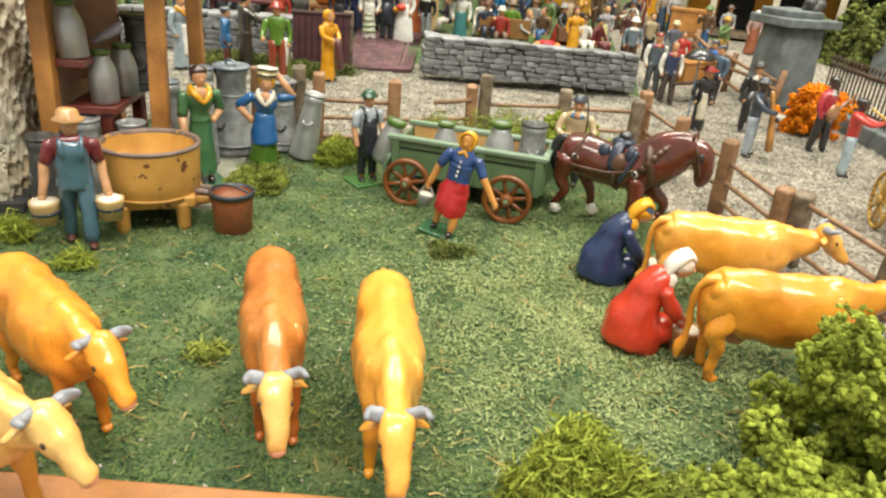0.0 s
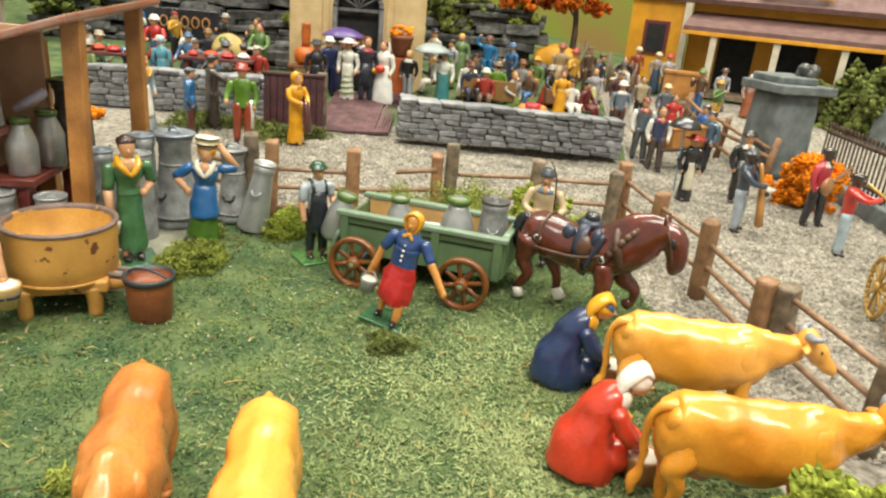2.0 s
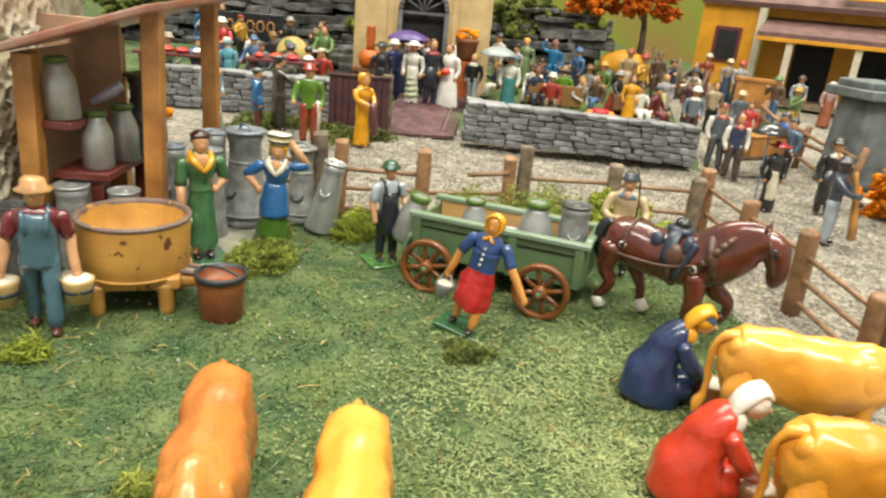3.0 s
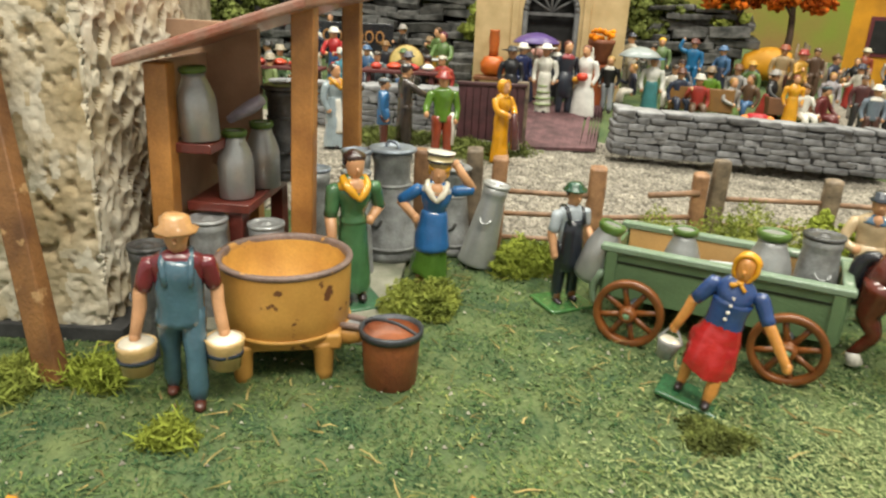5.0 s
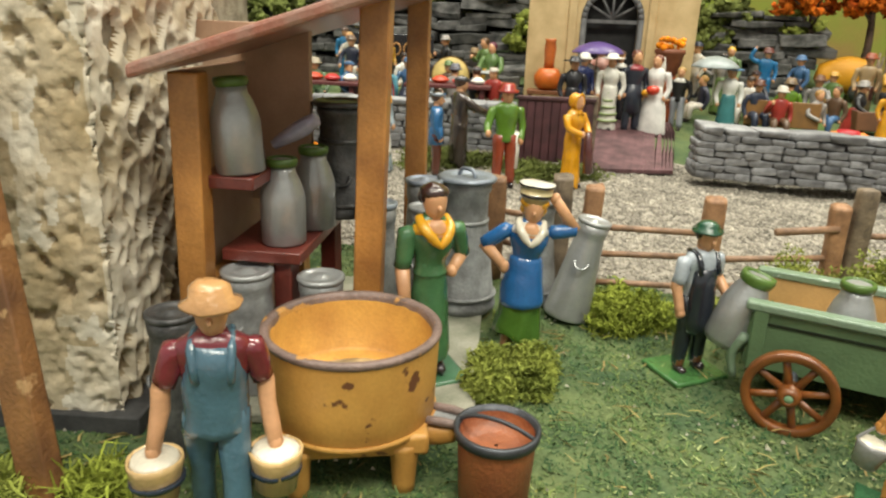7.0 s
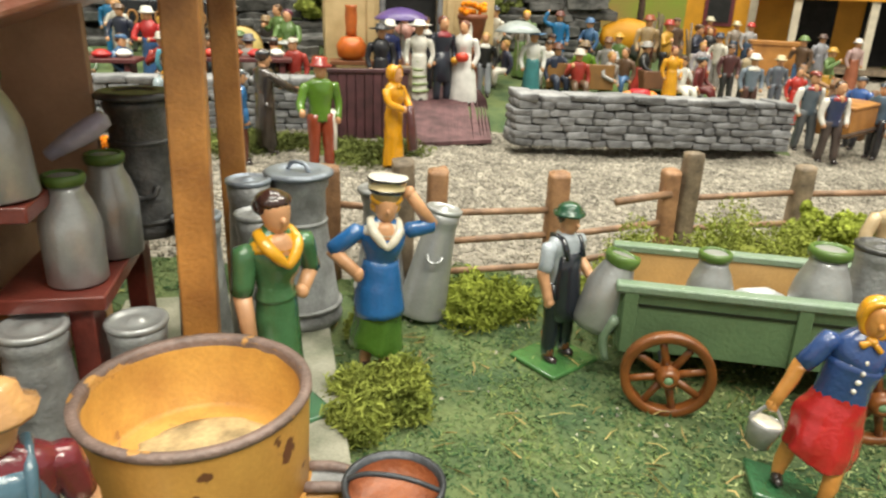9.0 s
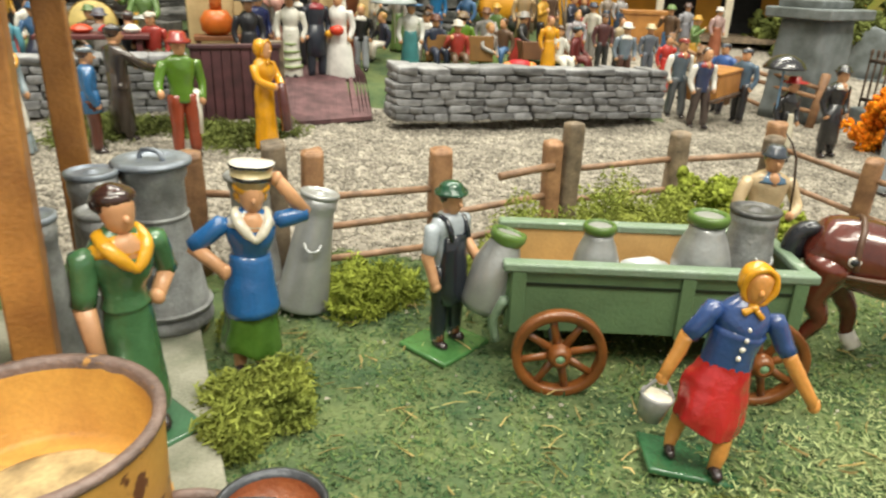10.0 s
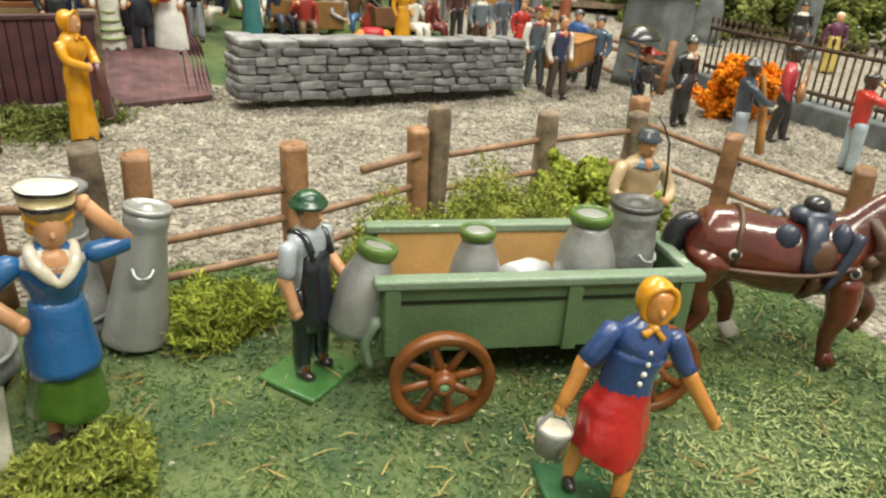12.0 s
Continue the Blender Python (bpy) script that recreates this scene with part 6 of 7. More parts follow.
    tube(b, [(-3.0, 0, 2.6, 1.6, 1.7), (0, 0, 3.1, 1.8, 2.4), (2.6, 0, 2.8, 1.6, 2.0)], 0, 16, 4, (0, 1, 0))
    part("body", b, M_HOUSE, t)
    for x in (-1.8, 1.8):
        b = B()
        lathe(b, [(1.2, -0.3), (1.25, 0.3), (0.3, 0.4)], 18)
        bmesh.ops.rotate(b, verts=b.verts, cent=(0, 0, 0), matrix=turn(90, 0, 0))
        bmesh.ops.translate(b, verts=b.verts, vec=(x, -1.6, 1.25))
        part("wheel", b, M_TIN_DARK, t)

clutter_far()

# ---------------------------------------------------------------- crowd of small figures
def spot(x, y, rz=0, z=None):
    return at(x, y, lift(x, y) if z is None else z, 0, 0, rz)

def umbrella(bm, mi, x, y, z, r, col, pole, low=0.45):
    lathe(bm, [(r, 0), (r * 0.98, 0.02), (r * 0.75, 0.09), (r * 0.4, 0.14), (0.01, 0.16)], 14, (x, y, z), mi(col))
    rod(bm, (x * 0.9, y, low), (x, y, z + 0.14), 0.012, mi(pole), 6)

def crowd():
    GR = "small painted onlooker figures"
    def f(name, x, y, h, label, coat, rz=0, **k):
        return figure(name, spot(x, y, rz, k.pop("z", None)), h, label, coat, group=k.pop("group", GR), **k)
    # by the gate and the short wall
    f("hooded_figurine", -13.2, 58.8, 5.7, "painted toy figure in a bright yellow hooded robe", (0.72, 0.33, 0.01), 60, skirt=True, hat="scarf", hatcol=(0.72, 0.33, 0.01), hair=None, left=((-0.16, -0.05, 0.66), (-0.06, -0.16, 0.6)), right=((0.16, -0.05, 0.66), (0.05, -0.17, 0.55)), fine=True, wide=0.85, extra=lambda bm, mi: limb(bm, [(0.02, -0.17, 0.62), (0.06, -0.19, 0.2)], [0.04, 0.06], mi((0.10, 0.03, 0.03))))
    f("green_jacket_figurine", -17.1, 57.6, 6.1, "painted toy man in green jacket and red trousers", (0.10, 0.22, 0.02), 25, legs=(0.28, 0.05, 0.02), hat="brim", hatcol=(0.32, 0.03, 0.02), left=((-0.19, -0.03, 0.62), (-0.2, -0.15, 0.56)), fine=True, apron=None, extra=lambda bm, mi: tube(bm, [(0.1, 0, 0.2, 0.05, 0.05), (0.11, 0, 0.55, 0.05, 0.05)], mi(WHITE), 8))
    f("brown_coat_figurine", -20.9, 61.0, 6.1, "painted toy man in a long brown coat and cap", (0.045, 0.032, 0.025), 130, hat="cap", hatcol=(0.03, 0.032, 0.04), coatlen=0.42, right=((0.2, -0.12, 0.68), (0.24, -0.3, 0.62)), left=((-0.2, -0.12, 0.68), (-0.1, -0.3, 0.62)), wide=1.25, fine=True)
    f("blue_jacket_figurine", -21.7, 58.5, 5.3, "painted toy man in a blue jacket and grey cap", (0.02, 0.13, 0.32), 110, legs=(0.10, 0.03, 0.02), hat="cap", hatcol=(0.16, 0.19, 0.22), fine=True, coatlen=0.12)
    f("pale_blue_dress_figurine", -25.4, 58.4, 6.0, "painted toy woman in a pale blue dress and yellow scarf", (0.33, 0.40, 0.44), 70, skirt=True, collar=(0.7, 0.33, 0.02), apron=WHITE, fine=True)
    # wedding party
    f("black_hat_figurine", -14.8, 70.9, 5.6, "painted toy lady in black with a wide hat", (0.02, 0.02, 0.025), 20, skirt=True, hat="wide", hatcol=(0.02, 0.02, 0.025))
    f("navy_suit_figurine", -14.4, 74.0, 5.6, "painted toy man in a navy suit and white hat", (0.02, 0.03, 0.11), 40, hat="brim", hatcol=WHITE)
    f("white_lady_figurine", -12.1, 72.3, 5.7, "painted toy lady in white lace with a wide hat", (0.72, 0.70, 0.62), -10, skirt=True, hat="wide", hatcol=WHITE, wide=0.85, ripple=0.02, extra=lambda bm, mi: [lathe(bm, [(0.13 - i * 0.012, 0), (0.135 - i * 0.012, 0.025)], 12, (0, 0, 0.14 + i * 0.09), mi((0.30, 0.38, 0.16))) for i in range(5)])
    f("groom_figurine", -10.4, 72.8, 6.2, "painted toy groom in a dark tail coat", (0.025, 0.03, 0.045), 30, legs=(0.03, 0.035, 0.05), coatlen=0.25, hair=(0.12, 0.03, 0.015), collar=(0.3, 0.04, 0.05))
    f("bride_figurine", -8.8, 73.2, 6.0, "painted toy bride in a long white gown and veil", (0.76, 0.74, 0.70), -20, skirt=True, hair=(0.14, 0.04, 0.02), wide=1.35, extra=lambda bm, mi: (tube(bm, [(0, 0.06, 0.5, 0.08, 0.04), (0, 0.06, 0.8, 0.085, 0.05), (0, 0.03, 0.97, 0.07, 0.06)], mi(WHITE), 10, 2), ball(bm, (0.03, -0.16, 0.58), (0.09, 0.07, 0.06), mi((0.6, 0.05, 0.02)), 8, 6), ball(bm, (-0.06, -0.16, 0.54), (0.06, 0.05, 0.04), mi((0.7, 0.33, 0.02)), 8, 6)))
    f("best_man_figurine", -11.8, 77.0, 5.9, "painted toy man in a black suit behind the couple", (0.02, 0.02, 0.025), 10, collar=WHITE)
    f("pink_dress_figurine", -13.5, 80.0, 5.9, "painted toy woman in pink in the church doorway", (0.62, 0.33, 0.27), 0, skirt=True, hair=(0.10, 0.05, 0.02))
    f("parasol_figurine", -14.4, 77.0, 5.6, "painted toy woman in white with a purple parasol", WHITE, 0, skirt=True, skirtcol=(0.03, 0.035, 0.07), hat="brim", hatcol=(0.05, 0.05, 0.06), extra=lambda bm, mi: umbrella(bm, mi, 0.14, -0.08, 1.0, 0.38, (0.10, 0.06, 0.22), (0.3, 0.2, 0.1)))
    f("pointing_figurine", -6.9, 77.5, 5.0, "painted toy man in black jacket and grey trousers", (0.02, 0.02, 0.02), -10, legs=(0.33, 0.35, 0.38), hair=(0.45, 0.28, 0.08), collar=WHITE, stride=0.05)
    f("sailor_lady_figurine", -3.2, 76.5, 5.5, "painted toy lady in white blouse with a grey umbrella", (0.74, 0.73, 0.68), 5, skirt=True, skirtcol=(0.05, 0.20, 0.21), hat="wide", hatcol=(0.12, 0.26, 0.48), extra=lambda bm, mi: umbrella(bm, mi, -0.24, 0.0, 0.98, 0.33, (0.30, 0.34, 0.34), (0.6, 0.58, 0.5)))
    # picnic behind the long wall
    seats = [("seated_figurine", -0.6, 80.6, (0.03, 0.04, 0.07), "dark navy", 20, (0.12, 0.04, 0.02)), ("seated_figurine", -1.0, 82.5, WHITE, "white", -15, (0.05, 0.03, 0.02)), ("seated_figurine", -0.4, 85.3, (0.05, 0.05, 0.06), "dark grey", 10, (0.04, 0.02, 0.02)), ("seated_figurine", 2.2, 82.8, (0.12, 0.24, 0.02), "bright green", 190, (0.20, 0.14, 0.08)), ("seated_figurine", 4.9, 85.5, (0.26, 0.25, 0.24), "grey", -25, (0.15, 0.06, 0.02)), ("seated_figurine", 10.0, 80.0, WHITE, "white", 30, (0.08, 0.04, 0.02)), ("seated_figurine", 11.7, 80.4, (0.13, 0.02, 0.02), "maroon", 60, (0.06, 0.09, 0.11)), ("seated_figurine", -28.0, 74.4, (0.10, 0.12, 0.13), "grey green", 10, (0.10, 0.08, 0.06)), ("seated_figurine", -23.2, 74.6, (0.06, 0.06, 0.08), "grey", -170, (0.09, 0.09, 0.10)), ("seated_figurine", -37.2, 73.0, (0.10, 0.16, 0.08), "sage green", 30, (0.42, 0.36, 0.26)), ("seated_figurine", -36.6, 69.8, (0.20, 0.26, 0.10), "pale green", 160, (0.35, 0.30, 0.22)), ("seated_figurine", -32.2, 82.0, WHITE, "white", 60, (0.05, 0.03, 0.02)), ("seated_figurine", -29.9, 82.0, (0.03, 0.03, 0.04), "black", 20, (0.25, 0.13, 0.04)), ("seated_figurine", -26.2, 85.8, (0.04, 0.035, 0.03), "black", 0, (0.3, 0.2, 0.1)), ("seated_figurine", -25.2, 75.0, (0.42, 0.38, 0.36), "pale grey", 170, (0.12, 0.12, 0.15))]
    for nm, x, y, c, word, rz, hatc in seats:
        f(nm, x, y, 5.6, f"small painted toy picnicker in {word} clothes sitting down", c, rz, sit=True, hat="brim" if hatc[0] > 0.11 else "cap", hatcol=hatc, right=((0.19, -0.08, 0.62), (0.13, -0.22, 0.52)))
    f("blond_girl_figurine", -2.4, 88.4, 5.4, "small painted toy girl in green with yellow hair", (0.16, 0.24, 0.10), 0, skirt=True, hair=(0.75, 0.45, 0.02))
    f("waving_man_figurine", 0.8, 89.0, 5.4, "small painted toy man in blue raising an arm", (0.02, 0.16, 0.36), 0, hat="brim", hatcol=(0.14, 0.05, 0.04), left=((-0.26, 0, 0.85), (-0.2, 0, 1.0)))
    f("yellow_girl_figurine", 9.0, 79.5, 4.9, "small painted toy girl in yellow and red", (0.72, 0.34, 0.02), 10, skirt=True, hair=(0.2, 0.05, 0.03))
    f("tan_coat_figurine", 9.2, 88.5, 5.8, "small painted toy man in a long tan coat", (0.42, 0.30, 0.16), -10, coatlen=0.35, legs=(0.10, 0.04, 0.03), hat="brim", hatcol=(0.28, 0.07, 0.03))
    f("brown_man_figurine", 12.8, 91.5, 5.3, "small painted toy man in brown", (0.12, 0.07, 0.045), 20, hat="cap", hatcol=(0.14, 0.09, 0.06))
    f("apron_girl_figurine", 12.8, 83.5, 4.8, "small painted toy girl in a pale apron", (0.36, 0.33, 0.35), 0, skirt=True, apron=(0.6, 0.55, 0.25), hair=(0.4, 0.22, 0.04))
    f("white_hat_figurine", 14.9, 77.4, 5.3, "small painted toy man in a grey jacket and white hat", (0.18, 0.22, 0.27), 0, legs=(0.10, 0.05, 0.04), hat="brim", hatcol=WHITE, collar=WHITE)
    f("dark_man_figurine", 15.6, 84.0, 5.3, "small painted toy man in a dark red coat", (0.10, 0.04, 0.04), 0, legs=(0.04, 0.04, 0.04), hat="cap", hatcol=(0.10, 0.07, 0.06))
    f("waistcoat_figurine", 18.7, 87.2, 5.5, "small painted toy man in waistcoat and black trousers", (0.45, 0.36, 0.22), 5, legs=(0.02, 0.02, 0.02), arm=(0.2, 0.16, 0.14))
    f("red_blouse_figurine", -33.4, 77.0, 5.8, "small painted toy woman in red blouse and blue skirt", (0.50, 0.03, 0.03), 0, skirt=True, skirtcol=(0.05, 0.12, 0.28), hair=(0.15, 0.08, 0.05), hat="brim", hatcol=WHITE, left=((-0.19, -0.08, 0.62), (-0.06, -0.2, 0.6)), right=((0.19, -0.08, 0.62), (0.06, -0.2, 0.6)))
    f("blue_girl_figurine", -29.4, 69.9, 5.0, "small painted toy girl in pale blue", (0.10, 0.30, 0.38), 180, skirt=True, hair=(0.22, 0.36, 0.42))
    f("serving_figurine", -22.8, 78.5, 5.9, "small painted toy woman in green carrying a tray", (0.12, 0.21, 0.06), -10, skirt=True, apron=WHITE, hair=(0.12, 0.02, 0.05), left=((-0.18, -0.08, 0.62), (-0.1, -0.22, 0.55)), right=((0.18, -0.08, 0.62), (0.1, -0.22, 0.55)), extra=lambda bm, mi: lathe(bm, [(0.1, 0), (0.2, 0.02), (0.19, 0.035), (0.02, 0.03)], 14, (0, -0.25, 0.56), mi((0.45, 0.46, 0.46))))
    f("bandsman_figurine", -39.0, 88.8, 5.4, "small painted toy man in grey before the rocks", (0.33, 0.33, 0.32), 10, hair=(0.12, 0.07, 0.05))
    f("bandsman_figurine", -40.6, 87.0, 5.4, "small painted toy man in bright blue before the rocks", (0.02, 0.16, 0.33), 10, hair=(0.1, 0.06, 0.04), hat="cap", hatcol=(0.12, 0.07, 0.05))
    # the road on the right
    f("umbrella_lady_figurine", 18.0, 59.5, 5.2, "painted toy lady in black with a red hat and umbrella", (0.015, 0.015, 0.018), 15, skirt=True, hat="wide", hatcol=(0.50, 0.02, 0.02), apron=(0.6, 0.55, 0.42), wide=0.8, extra=lambda bm, mi: umbrella(bm, mi, -0.2, 0.0, 1.12, 0.24, (0.015, 0.015, 0.02), (0.16, 0.30, 0.48), 0.15), fine=True)
    f("preacher_figurine", 22.6, 61.2, 5.8, "painted toy man in a long black coat and hat", (0.015, 0.015, 0.018), 10, hat="bowler", hatcol=(0.02, 0.02, 0.02), coatlen=0.35, collar=WHITE, fine=True)
    def horn(bm, mi):
        limb(bm, [(0.03, -0.12, 0.86), (0.05, -0.2, 0.55), (0.04, -0.26, 0.12)], [0.025, 0.04, 0.05], mi((0.45, 0.21, 0.05)), 8, 2)
        lathe(bm, [(0.03, 0), (0.09, 0.08), (0.02, 0.07)], 10, (0.12, -0.26, 0.5), mi((0.7, 0.66, 0.55)))
    DK = (0.055, 0.03, 0.022)
    f("bass_player_figurine", 20.25, 53.4, 5.85, "painted toy bandsman in navy jacket with a bass", (0.04, 0.055, 0.085), 60, legs=(0.36, 0.41, 0.47), hat="bowler", hatcol=(0.06, 0.065, 0.075), skin=DK, left=((-0.17, -0.12, 0.66), (-0.05, -0.24, 0.62)), right=((0.17, -0.12, 0.62), (0.05, -0.26, 0.52)), extra=horn, fine=True)
    def banjo(bm, mi):
        rod(bm, (-0.12, -0.14, 0.55), (0.35, -0.16, 0.78), 0.02, mi((0.22, 0.10, 0.05)), 6)
        ball(bm, (-0.1, -0.14, 0.56), (0.13, 0.05, 0.12), mi((0.33, 0.15, 0.06)), 12, 8)
    f("banjo_player_figurine", 26.75, 56.6, 5.95, "painted toy bandsman in red and white with a banjo", (0.48, 0.04, 0.06), 40, legs=(0.025, 0.022, 0.025), hat="cap", hatcol=(0.03, 0.03, 0.03), skin=DK, apron=None, collar=WHITE, extra=banjo, fine=True, stride=0.06)
    def trumpet(bm, mi):
        rod(bm, (0.02, -0.12, 0.9), (0.05, -0.42, 0.7), 0.02, mi((0.6, 0.40, 0.08)), 6)
        lathe(bm, [(0.02, 0), (0.08, 0.05), (0.02, 0.06)], 10, (0.05, -0.45, 0.66), mi((0.6, 0.40, 0.08)))
    f("trumpeter_figurine", 26.3, 50.8, 5.65, "painted toy bandsman in a red jacket with a trumpet", (0.52, 0.035, 0.025), 70, legs=(0.38, 0.47, 0.53), hat="cap", hatcol=(0.03, 0.03, 0.035), skin=DK, left=((-0.15, -0.15, 0.72), (0.0, -0.3, 0.74)), right=((0.15, -0.15, 0.72), (0.05, -0.3, 0.7)), extra=trumpet, fine=True)
    bear = [(17.2, 68.4, (0.03, 0.045, 0.11), (0.07, 0.05, 0.045), "navy waistcoat and white sleeves"), (15.9, 69.6, (0.10, 0.13, 0.16), (0.10, 0.11, 0.12), "grey waistcoat and white sleeves"), (22.6, 71.8, (0.07, 0.12, 0.18), (0.02, 0.02, 0.025), "blue jacket"), (23.0, 75.6, (0.05, 0.13, 0.40), (0.03, 0.03, 0.04), "bright blue jacket")]
    for i, (x, y, c, l, word) in enumerate(bear):
        f("bearer_figurine", x, y, 5.8, f"painted toy bearer in {word}", c, 5 if i < 2 else -60, legs=l, hat="cap" if i else None, hatcol=(0.25, 0.04, 0.03) if i == 1 else (0.05, 0.06, 0.08), arm=WHITE if i < 2 else None, fine=True, stride=0.05, collar=(0.35, 0.03, 0.03) if i < 2 else None)
    bx = thing("wooden_chest", at(19.9, 71.2, 2.6, 0, 0, 40), "plain brown wooden chest carried by toy bearers", "chest")
    b = B()
    box(b, (0, 0, 1.0), (5.2, 2.4, 2.0), 0, None, 0.12)
    part("body", b, M_SHED, bx)
    b = B()
    box(b, (0, 0, 2.1), (5.4, 2.6, 0.25), 0, None, 0.08)
    part("lid", b, M_SHED, bx)
    for y in (-1.25, 1.25):
        b = B()
        rod(b, (-4.0, y, 0.3), (4.0, y, 0.3), 0.14)
        part("carrying_pole", b, M_BARK, bx)
    f("red_dress_figurine", 21.6, 83.0, 5.1, "small painted toy woman in a red dress", (0.50, 0.04, 0.03), 0, skirt=True, hair=(0.05, 0.03, 0.02))
    f("straw_hat_figurine", 21.3, 86.3, 5.3, "small painted toy man in a straw hat", (0.12, 0.14, 0.17), 0, hat="straw", hatcol=(0.6, 0.5, 0.3))
    for x, y, c, sk, hc in ((22.7, 101.0, (0.36, 0.3, 0.25), (0.05, 0.08, 0.13), (0.6, 0.5, 0.3)), (24.1, 100.5, (0.42, 0.4, 0.4), (0.05, 0.08, 0.13), (0.5, 0.05, 0.04)), (20.4, 103.0, (0.35, 0.08, 0.04), (0.2, 0.05, 0.04), (0.6, 0.55, 0.4)), (30.0, 96.0, (0.33, 0.33, 0.36), (0.2, 0.2, 0.22), (0.1, 0.06, 0.05)), (33.0, 94.5, (0.45, 0.3, 0.28), (0.3, 0.1, 0.05), (0.65, 0.6, 0.55))):
        f("porch_visitor_figurine", x, y, 5.2, "small painted toy visitor before the yellow house", c, 10, skirt=True, skirtcol=sk, hat="brim", hatcol=hc)

crowd()

def more_crowd():
    rnd = random.Random(31)
    tints = [((0.03, 0.035, 0.06), "navy"), ((0.30, 0.28, 0.26), "grey"), ((0.62, 0.58, 0.5), "cream"), ((0.35, 0.04, 0.03), "red"), ((0.06, 0.14, 0.28), "blue"), ((0.12, 0.07, 0.04), "brown"), ((0.12, 0.2, 0.06), "green"), ((0.02, 0.02, 0.022), "black"), ((0.55, 0.3, 0.04), "ochre")]
    places = [(-4.8, 82.0, 1), (-3.2, 85.5, 0), (-5.4, 87.5, 0), (1.0, 79.0, 1), (3.6, 88.0, 0), (5.8, 82.6, 1), (6.6, 88.6, 1), (8.0, 84.4, 1), (10.6, 87.0, 0), (13.8, 88.0, 0), (4.0, 80.3, 1), (16.8, 90.0, 0), (-31.0, 73.0, 1), (-33.6, 72.0, 1), (-26.6, 78.0, 1), (-24.4, 82.5, 0), (-28.8, 84.5, 0), (-34.6, 84.0, 0), (-36.8, 80.0, 0), (-40.0, 76.0, 1), (-38.4, 83.2, 0), (-21.6, 74.0, 1), (-30.6, 78.5, 1), (26.6, 93.0, 0), (28.0, 90.0, 0), (17.6, 95.0, 0)]
    for i, (x, y, sit) in enumerate(places):
        c, word = tints[i % len(tints)]
        c2 = tints[(i * 4 + 2) % len(tints)][0]
        lady = i % 3 == 1
        figure("picnic_figurine" if sit else "standing_figurine", spot(x, y, rnd.uniform(-70, 70)), rnd.uniform(5.2, 5.8), f"small painted toy visitor in {word} {'sitting' if sit else 'standing'} on the picnic ground", c, legs=c2, skirt=lady, skirtcol=c2 if lady else None, sit=bool(sit), hat=("brim", "cap", "bowler", "straw")[i % 4] if i % 5 else None, hatcol=tints[(i * 2 + 5) % len(tints)][0], hair=(0.1, 0.05, 0.02) if i % 2 else (0.4, 0.22, 0.06), left=((-0.19, -0.05, 0.64), (rnd.uniform(-0.25, 0), -0.2, rnd.uniform(0.5, 0.8))), group="small painted onlooker figures")
    t = thing("brush_fence", at(0, 0, 0), "tan brushwood stakes before the yellow house", "fence")
    for i in range(34):
        x, y = 11.0 + i * 0.28 + rnd.uniform(-0.2, 0.2), 96.0 + rnd.uniform(-1.5, 1.5)
        b = B()
        z = lift(x, y)
        rod(b, (x, y, z - 0.2), (x + rnd.uniform(-0.8, 0.8), y + rnd.uniform(-0.4, 0.4), z + rnd.uniform(2.2, 5.0)), 0.2, 0, 5, 0.1)
        part("stake", b, M_POST_GREY, t)
    t = thing("split_rail_fence", at(0, 0, 0), "dark brown split rail fence by the grey pier", "fence")
    for i in range(5):
        x, y = 24.0 + i * 0.9, 88.0 - i * 4.6
        z = lift(x, y)
        b = B()
        rod(b, (x, y, z - 0.2), (x + 0.5, y, z + 4.2), 0.35, 0, 6)
        part("post", b, M_POST, t)
        if i < 4:
            for f in (1.2, 2.6, 3.6):
                b = B()
                rod(b, (x, y, z + f), (x + 0.9, y - 4.6, lift(x + 0.9, y - 4.6) + f + rnd.uniform(-0.5, 0.3)), 0.18, 0, 6)
                part("rail", b, M_POST, t)
    foam_bush("pumpkin_heap", -31.0, 60.5, 2.0, 0.9, 0.8, 160, M_GOLD_LEAF, "little heap of orange leaves by the wall", 91, 0.2)

# ---------------------------------------------------------------- rocks, trees, bushes
def rock_ledge(name, x, y, z, w, d, hgt, rz, label, seed):
    rnd = random.Random(seed)
    t = thing(name, at(x, y, z, 0, 0, rz), label, "rock")
    zz = 0.0
    while zz < hgt:
        th = rnd.uniform(0.45, 1.2)
        xx = -w / 2
        while xx < w / 2:
            lw = rnd.uniform(1.6, 6.0)
            b = B()
            box(b, (xx + lw / 2, rnd.uniform(-1.1, 1.1) + zz * 0.3, zz + th / 2), (lw * 1.03, d, th * 1.05), 0, turn(rnd.uniform(-8, 8), rnd.uniform(-5, 5), rnd.uniform(-14, 14)), 0.12, 0.12)
            bmesh.ops.subdivide_edges(b, edges=b.edges[:], cuts=1, use_grid_fill=True)
            cast(b, 0.3, 0.7)
            part("stone", b, M_ROCK, t)
            xx += lw
        zz += th

rock_ledge("rock_face", -38.0, 93.5, 4.0, 34, 6, 10, 8, "dark layered rock face behind the band", 3)
rock_ledge("rock_face", -1.5, 97.5, 4.0, 12, 6, 9, -5, "dark rock outcrop beside the church", 5)
rock_ledge("rock_face", -27.0, 86.0, 4.0, 9, 4, 3, 10, "low dark rock ledge behind the tables", 8)

